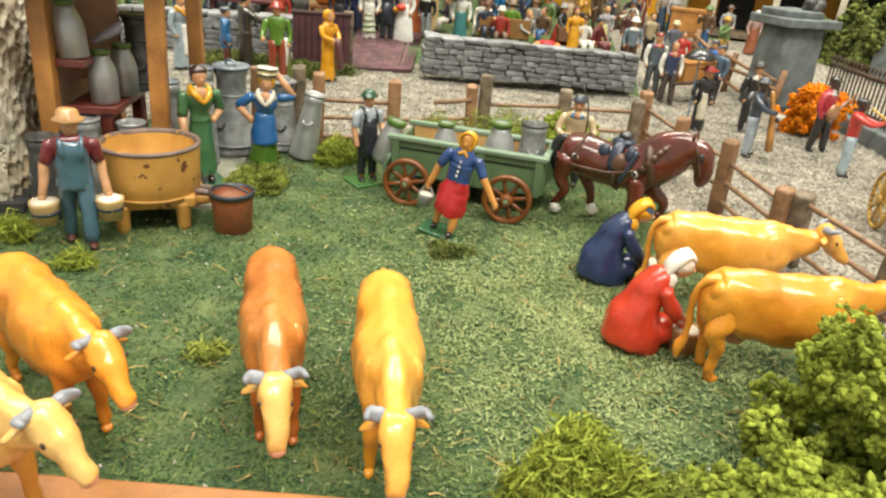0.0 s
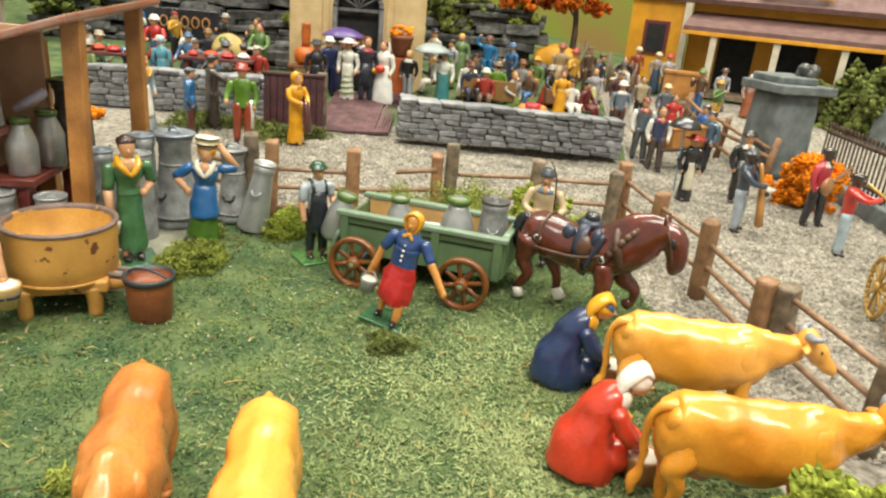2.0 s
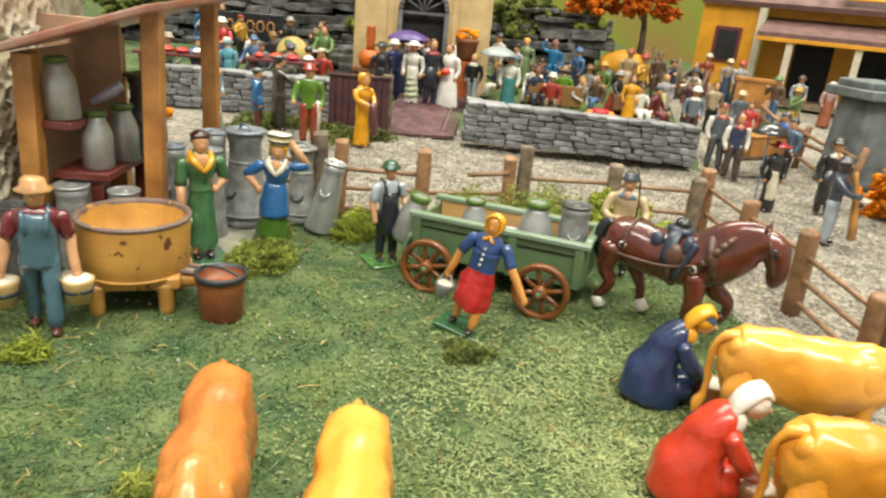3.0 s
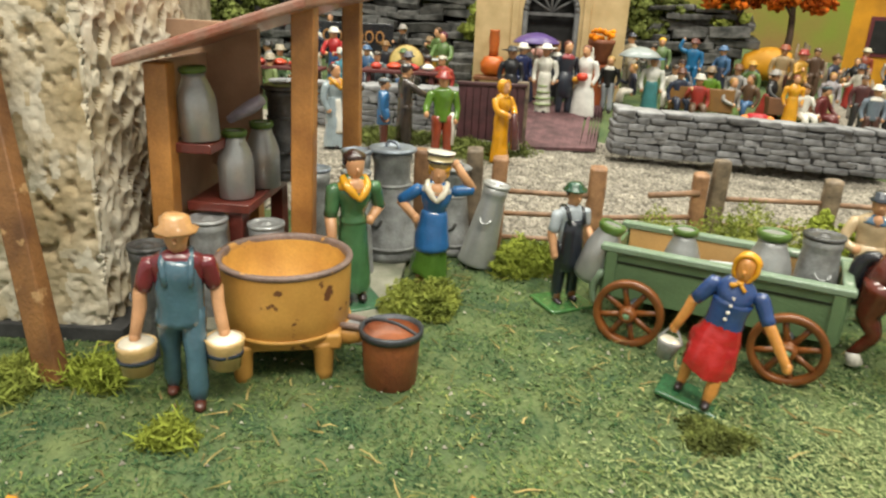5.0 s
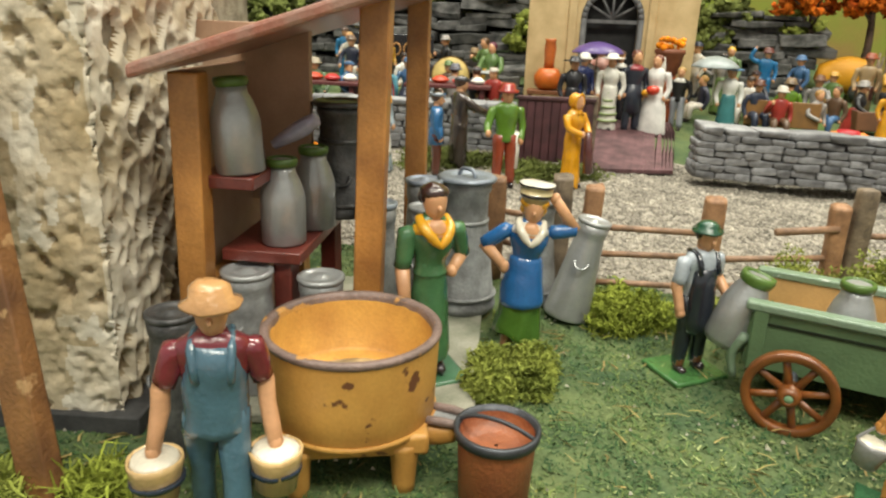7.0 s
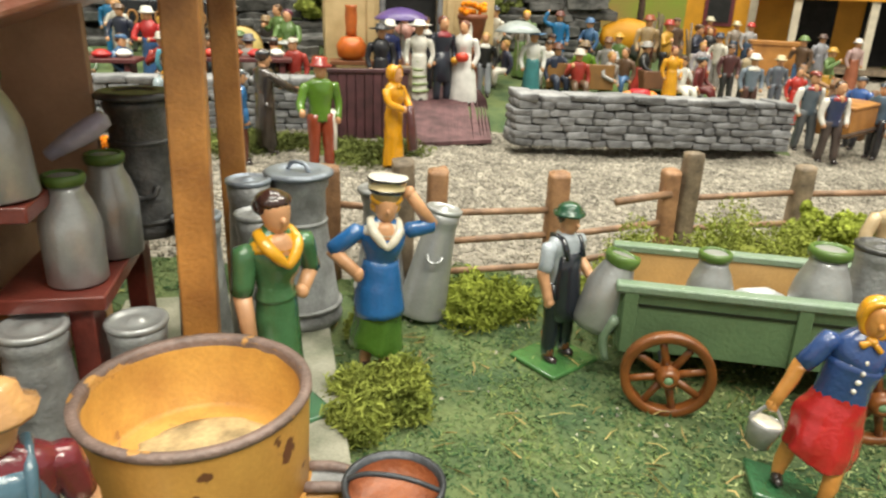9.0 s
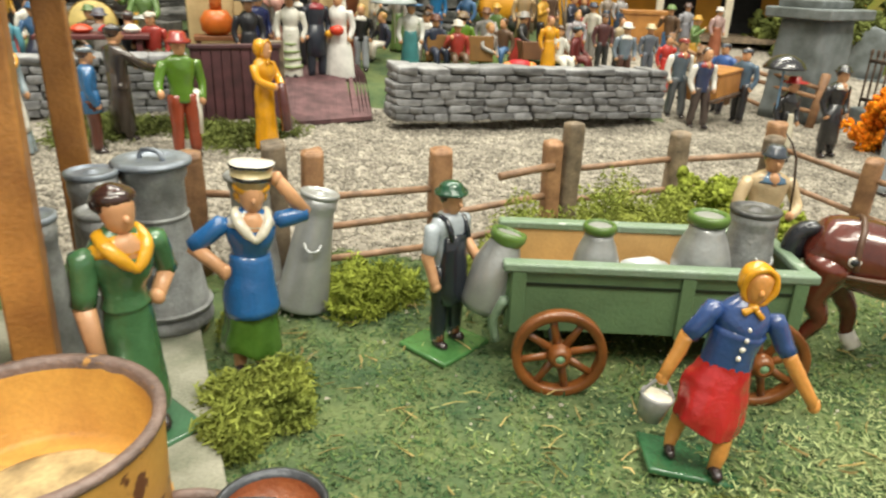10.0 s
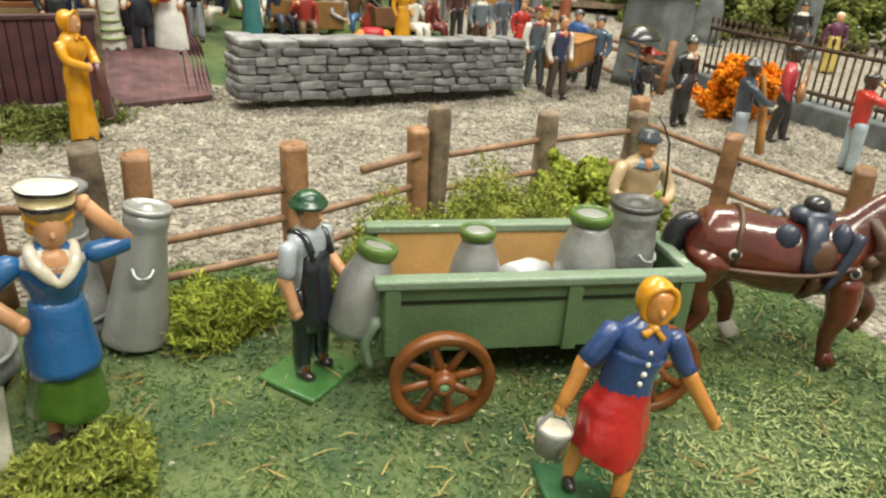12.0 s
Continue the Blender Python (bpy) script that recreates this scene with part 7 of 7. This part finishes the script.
def tufts(name, x, y, z, r, hgt, count, m, label, seed, width=0.035, length=0.6, category="bush", flat=0.5, curl=1.0):
    """A lichen-like clump of short curled strands."""
    g = np.random.RandomState(seed)
    u = g.normal(size=(count, 3))
    u /= np.linalg.norm(u, axis=1)[:, None]
    u[:, 2] = np.abs(u[:, 2])
    q = g.uniform(0.35, 1.0, count) ** 0.5
    lump = 1 + 0.25 * np.sin(3 * np.arctan2(u[:, 1], u[:, 0]) + seed) + 0.15 * np.sin(7 * u[:, 2] * 3 + seed)
    p = u * (q * lump)[:, None] * [r, r * 0.85, hgt]
    d = u * 0.7 + g.normal(size=(count, 3)) * 0.75 * curl
    d /= np.linalg.norm(d, axis=1)[:, None]
    s = np.cross(d, g.normal(size=(count, 3)))
    s /= np.linalg.norm(s, axis=1)[:, None]
    bend = g.normal(size=(count, 3)) * 0.35 * length
    L = length * g.uniform(0.5, 1.2, count)[:, None]
    w = width * g.uniform(0.6, 1.4, count)[:, None]
    a, c, e = p - d * L * 0.5, p + bend * 0.5, p + d * L * 0.5
    vs = np.stack([a - s * w, a + s * w, c - s * w, c + s * w, e - s * w * 0.4, e + s * w * 0.4], 1).reshape(-1, 3)
    vs[:, 2] = np.maximum(vs[:, 2], -0.2)
    i = np.arange(count)[:, None] * 6
    fs = np.concatenate([i + [0, 1, 3, 2], i + [2, 3, 5, 4]])
    # a low lumpy cushion under the strands
    na, nb = 18, 7
    cv = [(0.72 * r * math.cos(i * 6.2832 / na) * math.cos(k * 1.5 / nb) * (1 + 0.2 * math.sin(3 * i * 6.2832 / na + seed)), 0.62 * r * math.sin(i * 6.2832 / na) * math.cos(k * 1.5 / nb), 0.78 * hgt * math.sin(k * 1.5 / nb) - 0.15) for k in range(nb) for i in range(na)]
    off = len(vs)
    cf = [(off + k * na + i, off + k * na + (i + 1) % na, off + (k + 1) * na + (i + 1) % na, off + (k + 1) * na + i) for k in range(nb - 1) for i in range(na)]
    ob = raw(name, np.concatenate([vs, np.array(cv)]), np.concatenate([fs, np.array(cf)]), m, label, category, "")
    ob.matrix_basis = at(x, y, z)
    return ob

def foam_bush(name, x, y, z, r, hgt, count, m, label, seed, blob=0.3, parent=None):
    """Clump foliage of many small uneven crumbs."""
    rnd = np.random.RandomState(seed)
    t = (1 + 5 ** 0.5) / 2
    ico = np.array([(-1, t, 0), (1, t, 0), (-1, -t, 0), (1, -t, 0), (0, -1, t), (0, 1, t), (0, -1, -t), (0, 1, -t), (t, 0, -1), (t, 0, 1), (-t, 0, -1), (-t, 0, 1)]) / 1.9
    fi = np.array([(0, 11, 5), (0, 5, 1), (0, 1, 7), (0, 7, 10), (0, 10, 11), (1, 5, 9), (5, 11, 4), (11, 10, 2), (10, 7, 6), (7, 1, 8), (3, 9, 4), (3, 4, 2), (3, 2, 6), (3, 6, 8), (3, 8, 9), (4, 9, 5), (2, 4, 11), (6, 2, 10), (8, 6, 7), (9, 8, 1)])
    heads = [(rnd.uniform(-0.7, 0.7) * r, rnd.uniform(-0.65, 0.65) * r, rnd.uniform(0.08, 0.85) * hgt, rnd.uniform(0.13, 0.42) * r) for _ in range(24)]
    knobs = []
    for hx, hy, hz, hr in heads:
        for _ in range(9):
            u = rnd.normal(size=3)
            u /= np.linalg.norm(u)
            knobs.append((np.array([hx, hy, hz]) + u * hr * rnd.uniform(0.7, 1.1), hr * rnd.uniform(0.22, 0.5)))
    V3, F3 = [], []
    for k in range(count):
        c, kr = knobs[k % len(knobs)]
        u = rnd.normal(size=3)
        u /= np.linalg.norm(u)
        c = c + u * kr * (0.55 + 0.5 * rnd.uniform(0, 1)) + rnd.normal(size=3) * 0.04
        c[2] = max(c[2], -0.1)
        s = blob * rnd.uniform(0.5, 1.5)
        F3.append(fi + 12 * k)
        V3.append(c + ico * s * rnd.uniform(0.5, 1.4, (12, 1)) * rnd.uniform(0.7, 1.3, 3))
    ob = raw(name, np.concatenate(V3), np.concatenate(F3), m, label, "bush" if not parent else "", "" , parent)
    if not parent:
        ob.matrix_basis = at(x, y, z)
    return ob

def greenery():
    G = "moss clumps"
    foam_bush("foam_bush", 12.6, 18.6, 0.2, 3.6, 5.0, 15000, M_FOAM, "yellow-green foam bush at the front edge", 2, 0.10)
    foam_bush("foam_bush", 9.5, 14.9, -0.4, 3.0, 2.4, 9000, M_FOAM, "low yellow-green foam bush at the front edge", 4, 0.10)
    foam_bush("foam_bush", 15.6, 20.6, 0.2, 2.4, 3.8, 7500, M_FOAM, "foam bush beside the orange cow", 7, 0.10)
    tufts("moss_clump", 3.9, 15.7, 0.0, 2.1, 1.7, 3900, M_FOAM, "bright green lichen clump at the front edge", 3)
    tufts("moss_clump", 6.6, 15.4, 0.0, 1.5, 0.8, 1820, M_MOSS, "green lichen clump at the front edge", 5)
    tufts("moss_clump", -12.2, 37.6, 0.0, 1.5, 1.15, 6400, M_MOSS, "green moss clump at the corner of the slab", 11, 0.03, 0.28)
    tufts("moss_clump", -12.9, 36.0, 0.0, 0.8, 0.9, 2400, M_MOSS, "small green moss clump beside the slab", 12, 0.03, 0.52)
    tufts("moss_clump", -13.2, 41.5, 0.2, 0.7, 0.8, 910, M_MOSS, "small moss clump behind the blue figure", 13, 0.03, 0.52)
    tufts("moss_clump", -8.9, 43.7, 0.1, 1.7, 1.25, 4600, M_FOAM, "pale green moss clump by the fence", 14, 0.03, 0.45)
    tufts("moss_clump", -2.4, 44.6, 0.3, 2.6, 2.7, 11500, M_MOSS, "wide moss bank behind the cart", 15, 0.03, 0.2)
    tufts("moss_clump", 1.6, 45.6, 0.4, 2.9, 3.2, 11500, M_MOSS, "tall moss clump behind the cart", 16, 0.03, 0.2)
    tufts("moss_clump", -4.2, 45.0, 0.3, 1.6, 0.9, 4400, M_MOSS, "low moss clump by the fence post", 17, 0.03, 0.24)
    foam_bush("foam_bush", 6.0, 46.9, 0.5, 2.0, 3.3, 5200, M_FOAM, "bright green foam bush by the fence", 18, 0.1)
    foam_bush("foam_bush", 8.6, 46.2, 0.5, 1.3, 1.9, 1800, M_FOAM, "small green foam bush behind the carter", 19, 0.1)
    tufts("moss_clump", -0.9, 31.6, -0.2, 1.1, 0.35, 1560, M_MOSS_DARK, "flat dark moss patch on the grass", 20, 0.03, 0.38)
    tufts("moss_clump", -16.6, 25.9, 0.0, 0.8, 0.5, 416, M_FOAM, "loose yellow-green grass tuft before the farmer", 21, 0.03, 0.90)
    tufts("moss_clump", -20.9, 28.1, 0.0, 1.1, 0.7, 572, M_FOAM, "loose grass tuft by the plank", 22, 0.03, 1.05)
    tufts("moss_clump", -23.4, 27.0, 0.0, 1.6, 0.8, 1040, M_MOSS, "green tuft beside the building", 23, 0.03, 0.75)
    tufts("moss_clump", -8.7, 20.4, 0.0, 0.7, 0.4, 390, M_MOSS, "small grass tuft between the cows", 24, 0.03, 0.60)
    tufts("moss_clump", -15.0, 61.8, 1.9, 3.5, 0.8, 3640, M_MOSS_DARK, "dark moss bank below the gate", 25, 0.04, 0.52)
    tufts("moss_clump", -22.0, 63.5, 1.9, 4.5, 0.7, 3900, M_MOSS_DARK, "dark moss strip below the short wall", 26, 0.04, 0.52)
    tufts("moss_clump", -2.0, 69.5, 2.2, 3.0, 0.5, 1820, M_MOSS, "grass strip behind the long wall", 27, 0.03, 0.45)
    foam_bush("autumn_bush", 28.3, 62.4, 0.4, 2.9, 4.2, 7500, M_GOLD_LEAF, "bright orange autumn bush by the road", 28, 0.13)
    for i, (x, y, z, r, hh) in enumerate(((-45, 98, 12, 6, 6), (-31, 99, 12, 7, 4), (-21, 95, 9, 4, 4), (-4, 99, 10, 5, 4), (3, 100, 8, 4, 5), (-52, 90, 8, 6, 7), (50, 93, 2.5, 7, 9), (59, 92, 2.2, 7, 7), (68, 88, 1.5, 7, 6), (44, 97, 2.5, 5, 5))):
        foam_bush("hillside_bush", x, y, z, r, hh, 2600, M_MOSS_DARK if i % 2 or i > 5 else M_MOSS, "mossy bushes on the rocks behind" if i < 6 else "dark bushes beyond the iron railing", 40 + i, 0.3)
    for i, (x, y, hh, m) in enumerate(((5.2, 97.0, 17.0, M_AUTUMN), (11.0, 99.0, 16.0, M_AUTUMN), (-42, 101, 20, M_MOSS_DARK), (-30, 103, 20, M_MOSS_DARK))):
        t = thing("autumn_tree" if m == M_AUTUMN else "dark_tree", at(x, y, lift(x, y)), "rust-red autumn toy tree on the far slope" if m == M_AUTUMN else "dark green toy tree behind the rocks", "tree")
        b = B()
        limb(b, [(0, 0, -0.3), (0.3, 0.1, hh * 0.3), (-0.1, 0, hh * 0.6), (0.2, 0, hh * 0.85)], [0.5, 0.38, 0.26, 0.1], 0, 8, 3)
        rnd = random.Random(60 + i)
        for k in range(9):
            zz = hh * rnd.uniform(0.35, 0.75)
            a = rnd.uniform(0, 6.28)
            limb(b, [(0.1, 0, zz), (1.6 * math.cos(a), 1.6 * math.sin(a), zz + 1.3), (3.0 * math.cos(a), 3.0 * math.sin(a), zz + 2.0)], [0.16, 0.1, 0.04], 0, 6, 2)
        part("trunk", b, M_BARK, t)
        ob = foam_bush("crown", 0, 0, 0, 4.6, hh * 0.55, 2200, m, "", 70 + i, 0.25, t)
        ob.matrix_basis = at(0, 0, hh * 0.45)

greenery()
more_crowd()

def stuff():
    g = np.random.RandomState(5)
    # turf crumbs and fibres over the farmyard
    n = 215000
    x, y = g.uniform(-26, 21, n), 13.9 + 36 * g.uniform(0, 1, n) ** 1.25
    thick = np.array([noise.noise(V(a * 0.55, c * 0.55, 5)) + 0.6 * noise.noise(V(a * 1.7, c * 1.7, 8)) for a, c in zip(x, y)])
    keep = np.array([not is_gravel(a, c) and not (-21.2 < a < -14.0 and 33.5 < c < 44.5) for a, c in zip(x, y)]) & (g.uniform(-0.9, 0.35, n) < thick)
    x, y, thick = x[keep], y[keep], thick[keep]
    n = len(x)
    z = np.array([turf_height(a, c) for a, c in zip(x, y)]) + 0.02 + 0.06 * np.clip(thick, 0, 1)
    ang, L, w = g.uniform(0, 6.28, n), g.uniform(0.06, 0.24, n) * (1 + 1.2 * (g.uniform(0, 1, n) > 0.95)), g.uniform(0.011, 0.034, n)
    tilt = np.abs(g.normal(0.05, 0.38, n))
    d = np.stack([np.cos(ang) * np.cos(tilt), np.sin(ang) * np.cos(tilt), np.sin(tilt)], 1) * L[:, None]
    s = np.stack([-np.sin(ang), np.cos(ang), g.normal(0, 0.5, n)], 1) * w[:, None]
    p = np.stack([x, y, z], 1)
    bow = np.stack([-np.sin(ang), np.cos(ang), np.ones(n)], 1) * (g.normal(0, 0.16, n) * L)[:, None]
    vs = np.stack([p - s * 0.6, p + s * 0.6, p + d * 0.5 + bow - s, p + d * 0.5 + bow + s, p + d - s * 0.4, p + d + s * 0.4], 1).reshape(-1, 3)
    i6 = 6 * np.arange(n)[:, None]
    raw("turf_fibres", vs, np.concatenate([i6 + [0, 1, 3, 2], i6 + [2, 3, 5, 4]]), M_FLAKE, "short dry green turf fibres over the yard", "turf")
    # paler, drier flakes where the turf is worn between the cart and the cows
    n = 38000
    x, y = g.normal(5.0, 4.8, n), g.normal(26.5, 6.0, n)
    keep = np.array([14 < c < 46 and not is_gravel(a, c) for a, c in zip(x, y)]) & (np.array([noise.noise(V(a * 0.4, c * 0.4, 11)) for a, c in zip(x, y)]) > g.uniform(-0.6, 0.25, n))
    x, y = x[keep], y[keep]
    n = len(x)
    z = np.array([turf_height(a, c) for a, c in zip(x, y)]) + 0.09
    ang, L = g.uniform(0, 6.28, n), g.uniform(0.06, 0.26, n)
    d = np.stack([np.cos(ang), np.sin(ang), np.abs(g.normal(0, 0.3, n))], 1) * L[:, None]
    s = np.stack([-np.sin(ang), np.cos(ang), g.normal(0, 0.4, n)], 1) * g.uniform(0.012, 0.036, n)[:, None]
    p = np.stack([x, y, z], 1)
    vs = np.stack([p - s, p + s, p + d + s * 0.5, p + d - s * 0.5], 1).reshape(-1, 3)
    raw("dry_turf_fibres", vs, np.arange(4 * n).reshape(-1, 4), M_DRY, "pale dry olive turf fibres on the worn middle of the yard", "turf")
    # long straws and leaf scraps lying loose
    n = 900
    x, y = g.uniform(-24, 14, n), g.uniform(14.5, 44, n)
    z = np.array([turf_height(a, c) for a, c in zip(x, y)]) + 0.13
    ang, L = g.uniform(0, 6.28, n), g.uniform(0.3, 0.95, n)
    d = np.stack([np.cos(ang), np.sin(ang), g.normal(0.05, 0.12, n)], 1) * L[:, None]
    s = np.stack([-np.sin(ang), np.cos(ang), g.normal(0, 0.3, n)], 1) * g.uniform(0.012, 0.035, n)[:, None]
    p = np.stack([x, y, z], 1)
    vs = np.stack([p - s, p + s, p + d * 0.5 + s * 2.5 + [0, 0, 0.04], p + d + s * 0.3, p + d - s * 0.3, p + d * 0.5 + s * 0.7 + [0, 0, 0.04]], 1).reshape(-1, 3)
    raw("loose_straws", vs, np.arange(6 * n).reshape(-1, 6), mat("dry_straw", (0.30, 0.22, 0.09), 0.9, 0.25, 60.0, 0.0, second=(0.12, 0.13, 0.04), island=0.5, spec=0.1), "loose dry straws and leaf scraps on the turf", "straw")
    # pale crumbs on the turf
    n = 700
    x, y = g.uniform(-24, 14, n), g.uniform(14.2, 44, n)
    z = np.array([turf_height(a, c) for a, c in zip(x, y)]) + 0.08
    tet = np.array([(1, 0, -0.5), (-0.5, 0.8, -0.5), (-0.5, -0.8, -0.5), (0, 0, 0.8)], float)
    vs = (tet[None] * g.uniform(0.03, 0.09, (n, 1, 1)) * g.uniform(0.5, 1.5, (n, 4, 3)) + np.stack([x, y, z], 1)[:, None]).reshape(-1, 3)
    tf = np.array([(0, 1, 3), (1, 2, 3), (2, 0, 3), (0, 2, 1)])
    raw("turf_crumbs", vs, (tf[None] + 4 * np.arange(n)[:, None, None]).reshape(-1, 3), mat("pale_crumb", (0.5, 0.47, 0.38), 0.9, 0.2, 60.0, 0.0, island=0.4), "pale grit crumbs scattered on the turf", "grit")
    # gravel on the road
    m = 80000
    gx, gy = g.uniform(-26, 38, m), 27 + 53 * g.uniform(0, 1, m)
    keep = np.array([is_gravel(a, c) for a, c in zip(gx, gy)])
    gx, gy = gx[keep], gy[keep]
    m = len(gx)
    gz = np.array([turf_height(a, c) for a, c in zip(gx, gy)])
    octa = np.array([(1, 0, 0), (0, 1, 0), (-1, 0, 0), (0, -1, 0), (0, 0, 0.8), (0, 0, -0.8)], float)
    of = np.array([(0, 1, 4), (1, 2, 4), (2, 3, 4), (3, 0, 4), (1, 0, 5), (2, 1, 5), (3, 2, 5), (0, 3, 5)])
    size = g.uniform(0.05, 0.15, m)
    jit = g.uniform(0.6, 1.4, (m, 6, 3))
    an = g.uniform(0, 6.28, m)
    co, si = np.cos(an), np.sin(an)
    o = octa[None] * jit * size[:, None, None]
    rot = np.stack([o[..., 0] * co[:, None] - o[..., 1] * si[:, None], o[..., 0] * si[:, None] + o[..., 1] * co[:, None], o[..., 2]], -1)
    vs = (rot + np.stack([gx, gy, gz + 0.03], 1)[:, None]).reshape(-1, 3)
    raw("gravel_chips", vs, (of[None] + 6 * np.arange(m)[:, None, None]).reshape(-1, 3), M_STONE_CHIP, "loose grey and buff gravel chips on the road", "gravel")

stuff()

# ---------------------------------------------------------------- backdrop and room
def shell():
    bm = B()
    n = 40
    rows = []
    for k, z in enumerate((0, 12, 30, 60, 95)):
        rows.append([bm.verts.new((175 * math.sin(radians(-80 + 160 * i / n)), 10 + 150 * math.cos(radians(-80 + 160 * i / n)) ** 0.5, z)) for i in range(n + 1)])
    for k in range(4):
        for i in range(n):
            f = bm.faces.new((rows[k][i], rows[k][i + 1], rows[k + 1][i + 1], rows[k + 1][i]))
            f.smooth = True
    ob = part("backdrop", bm, mat("painted_hills", (0.17, 0.23, 0.035), 0.9, 0.25, 9.0, 0.1, second=(0.30, 0.20, 0.07), spec=0.1), None, "painted backdrop of green and tan hills", fix=False)
    tagged(ob, "", "backdrop", "", "structure")

    bm = B()
    box(bm, (0, 88, -6.0), (310, 155, 8.0), 0, None, 0.3)
    ob = part("table_base", bm, M_LEDGE, None, "varnished wooden table that carries the whole layout")
    tagged(ob, "", "table", "", "structure")
    bm = B()
    box(bm, (0, 60, -92.0), (420, 340, 4.0), 0)
    ob = part("floor", bm, mat("hall_floor", (0.22, 0.19, 0.16), 0.6, 0.15, 3.0, 0.1), None, "plain brown hall floor under the table")
    tagged(ob, "", "floor", "", "structure")

shell()

# ---------------------------------------------------------------- dry stone walls, stone by stone
def stone_meshes():
    out = []
    for k in range(14):
        b = B()
        bmesh.ops.create_cube(b, size=1)
        bmesh.ops.bevel(b, geom=b.edges[:], offset=0.15, segments=2, affect="EDGES", profile=0.6)
        for v in b.verts:
            v.co += noise.noise_vector(v.co * 2.3 + V(k * 7, 0, 0)) * 0.13
        for f in b.faces:
            f.smooth = True
        bmesh.ops.scale(b, vec=(U, U, U), verts=b.verts)
        me = bpy.data.meshes.new("stone")
        b.to_mesh(me)
        b.free()
        me.materials.append(M_WALL_STONE)
        out.append(me)
    return out

STONES = stone_meshes()

def dry_wall(p0, p1, base0, base1, hgt, thick, courses, label, lo=0.85, hi=1.9):
    a, c = V(*p0, 0), V(*p1, 0)
    ln = (c - a).length
    rz = math.degrees(math.atan2(c.y - a.y, c.x - a.x))
    t = thing("stone_wall", at(a.x, a.y, base0, 0, -math.degrees(math.atan2(base1 - base0, ln)), rz), label, "wall")
    b = B()
    box(b, (ln / 2, 0, hgt / 2 - 0.1), (ln - 0.3, thick * 0.62, hgt - 0.3), 0)
    part("core", b, M_WALL_CORE, t)
    ch = hgt / courses
    for k in range(courses):
        top = k == courses - 1
        x = -random.uniform(0, 0.3)
        while x < ln:
            w = random.uniform(lo, hi) * (1.25 if top else 1.0)
            w = min(w, ln - x + 0.3)
            if w < 0.5:
                break
            for y, dd in (((0, thick * 1.08),) if top else ((-thick * 0.27, thick * 0.5), (thick * 0.27, thick * 0.5))):
                ob = new("stone", random.choice(STONES))
                ob.parent = t
                ob.matrix_basis = at(x + w / 2, y + random.uniform(-0.07, 0.07), (k + 0.5) * ch + random.uniform(-0.04, 0.04), random.uniform(-3, 3), random.uniform(-4, 4), random.uniform(-4, 4)) @ Matrix.Diagonal((w * 0.97, dd, ch * random.uniform(0.9, 1.06), 1))
            x += w

dry_wall((-5.8, 65.1), (13.5, 68.8), 2.35, 1.75, 3.35, 2.3, 7, "long grey dry stone wall along the gravel road")
dry_wall((-34.5, 66.5), (-18.9, 69.0), 2.1, 2.1, 3.6, 2.2, 7, "short grey dry stone wall before the picnic tables")
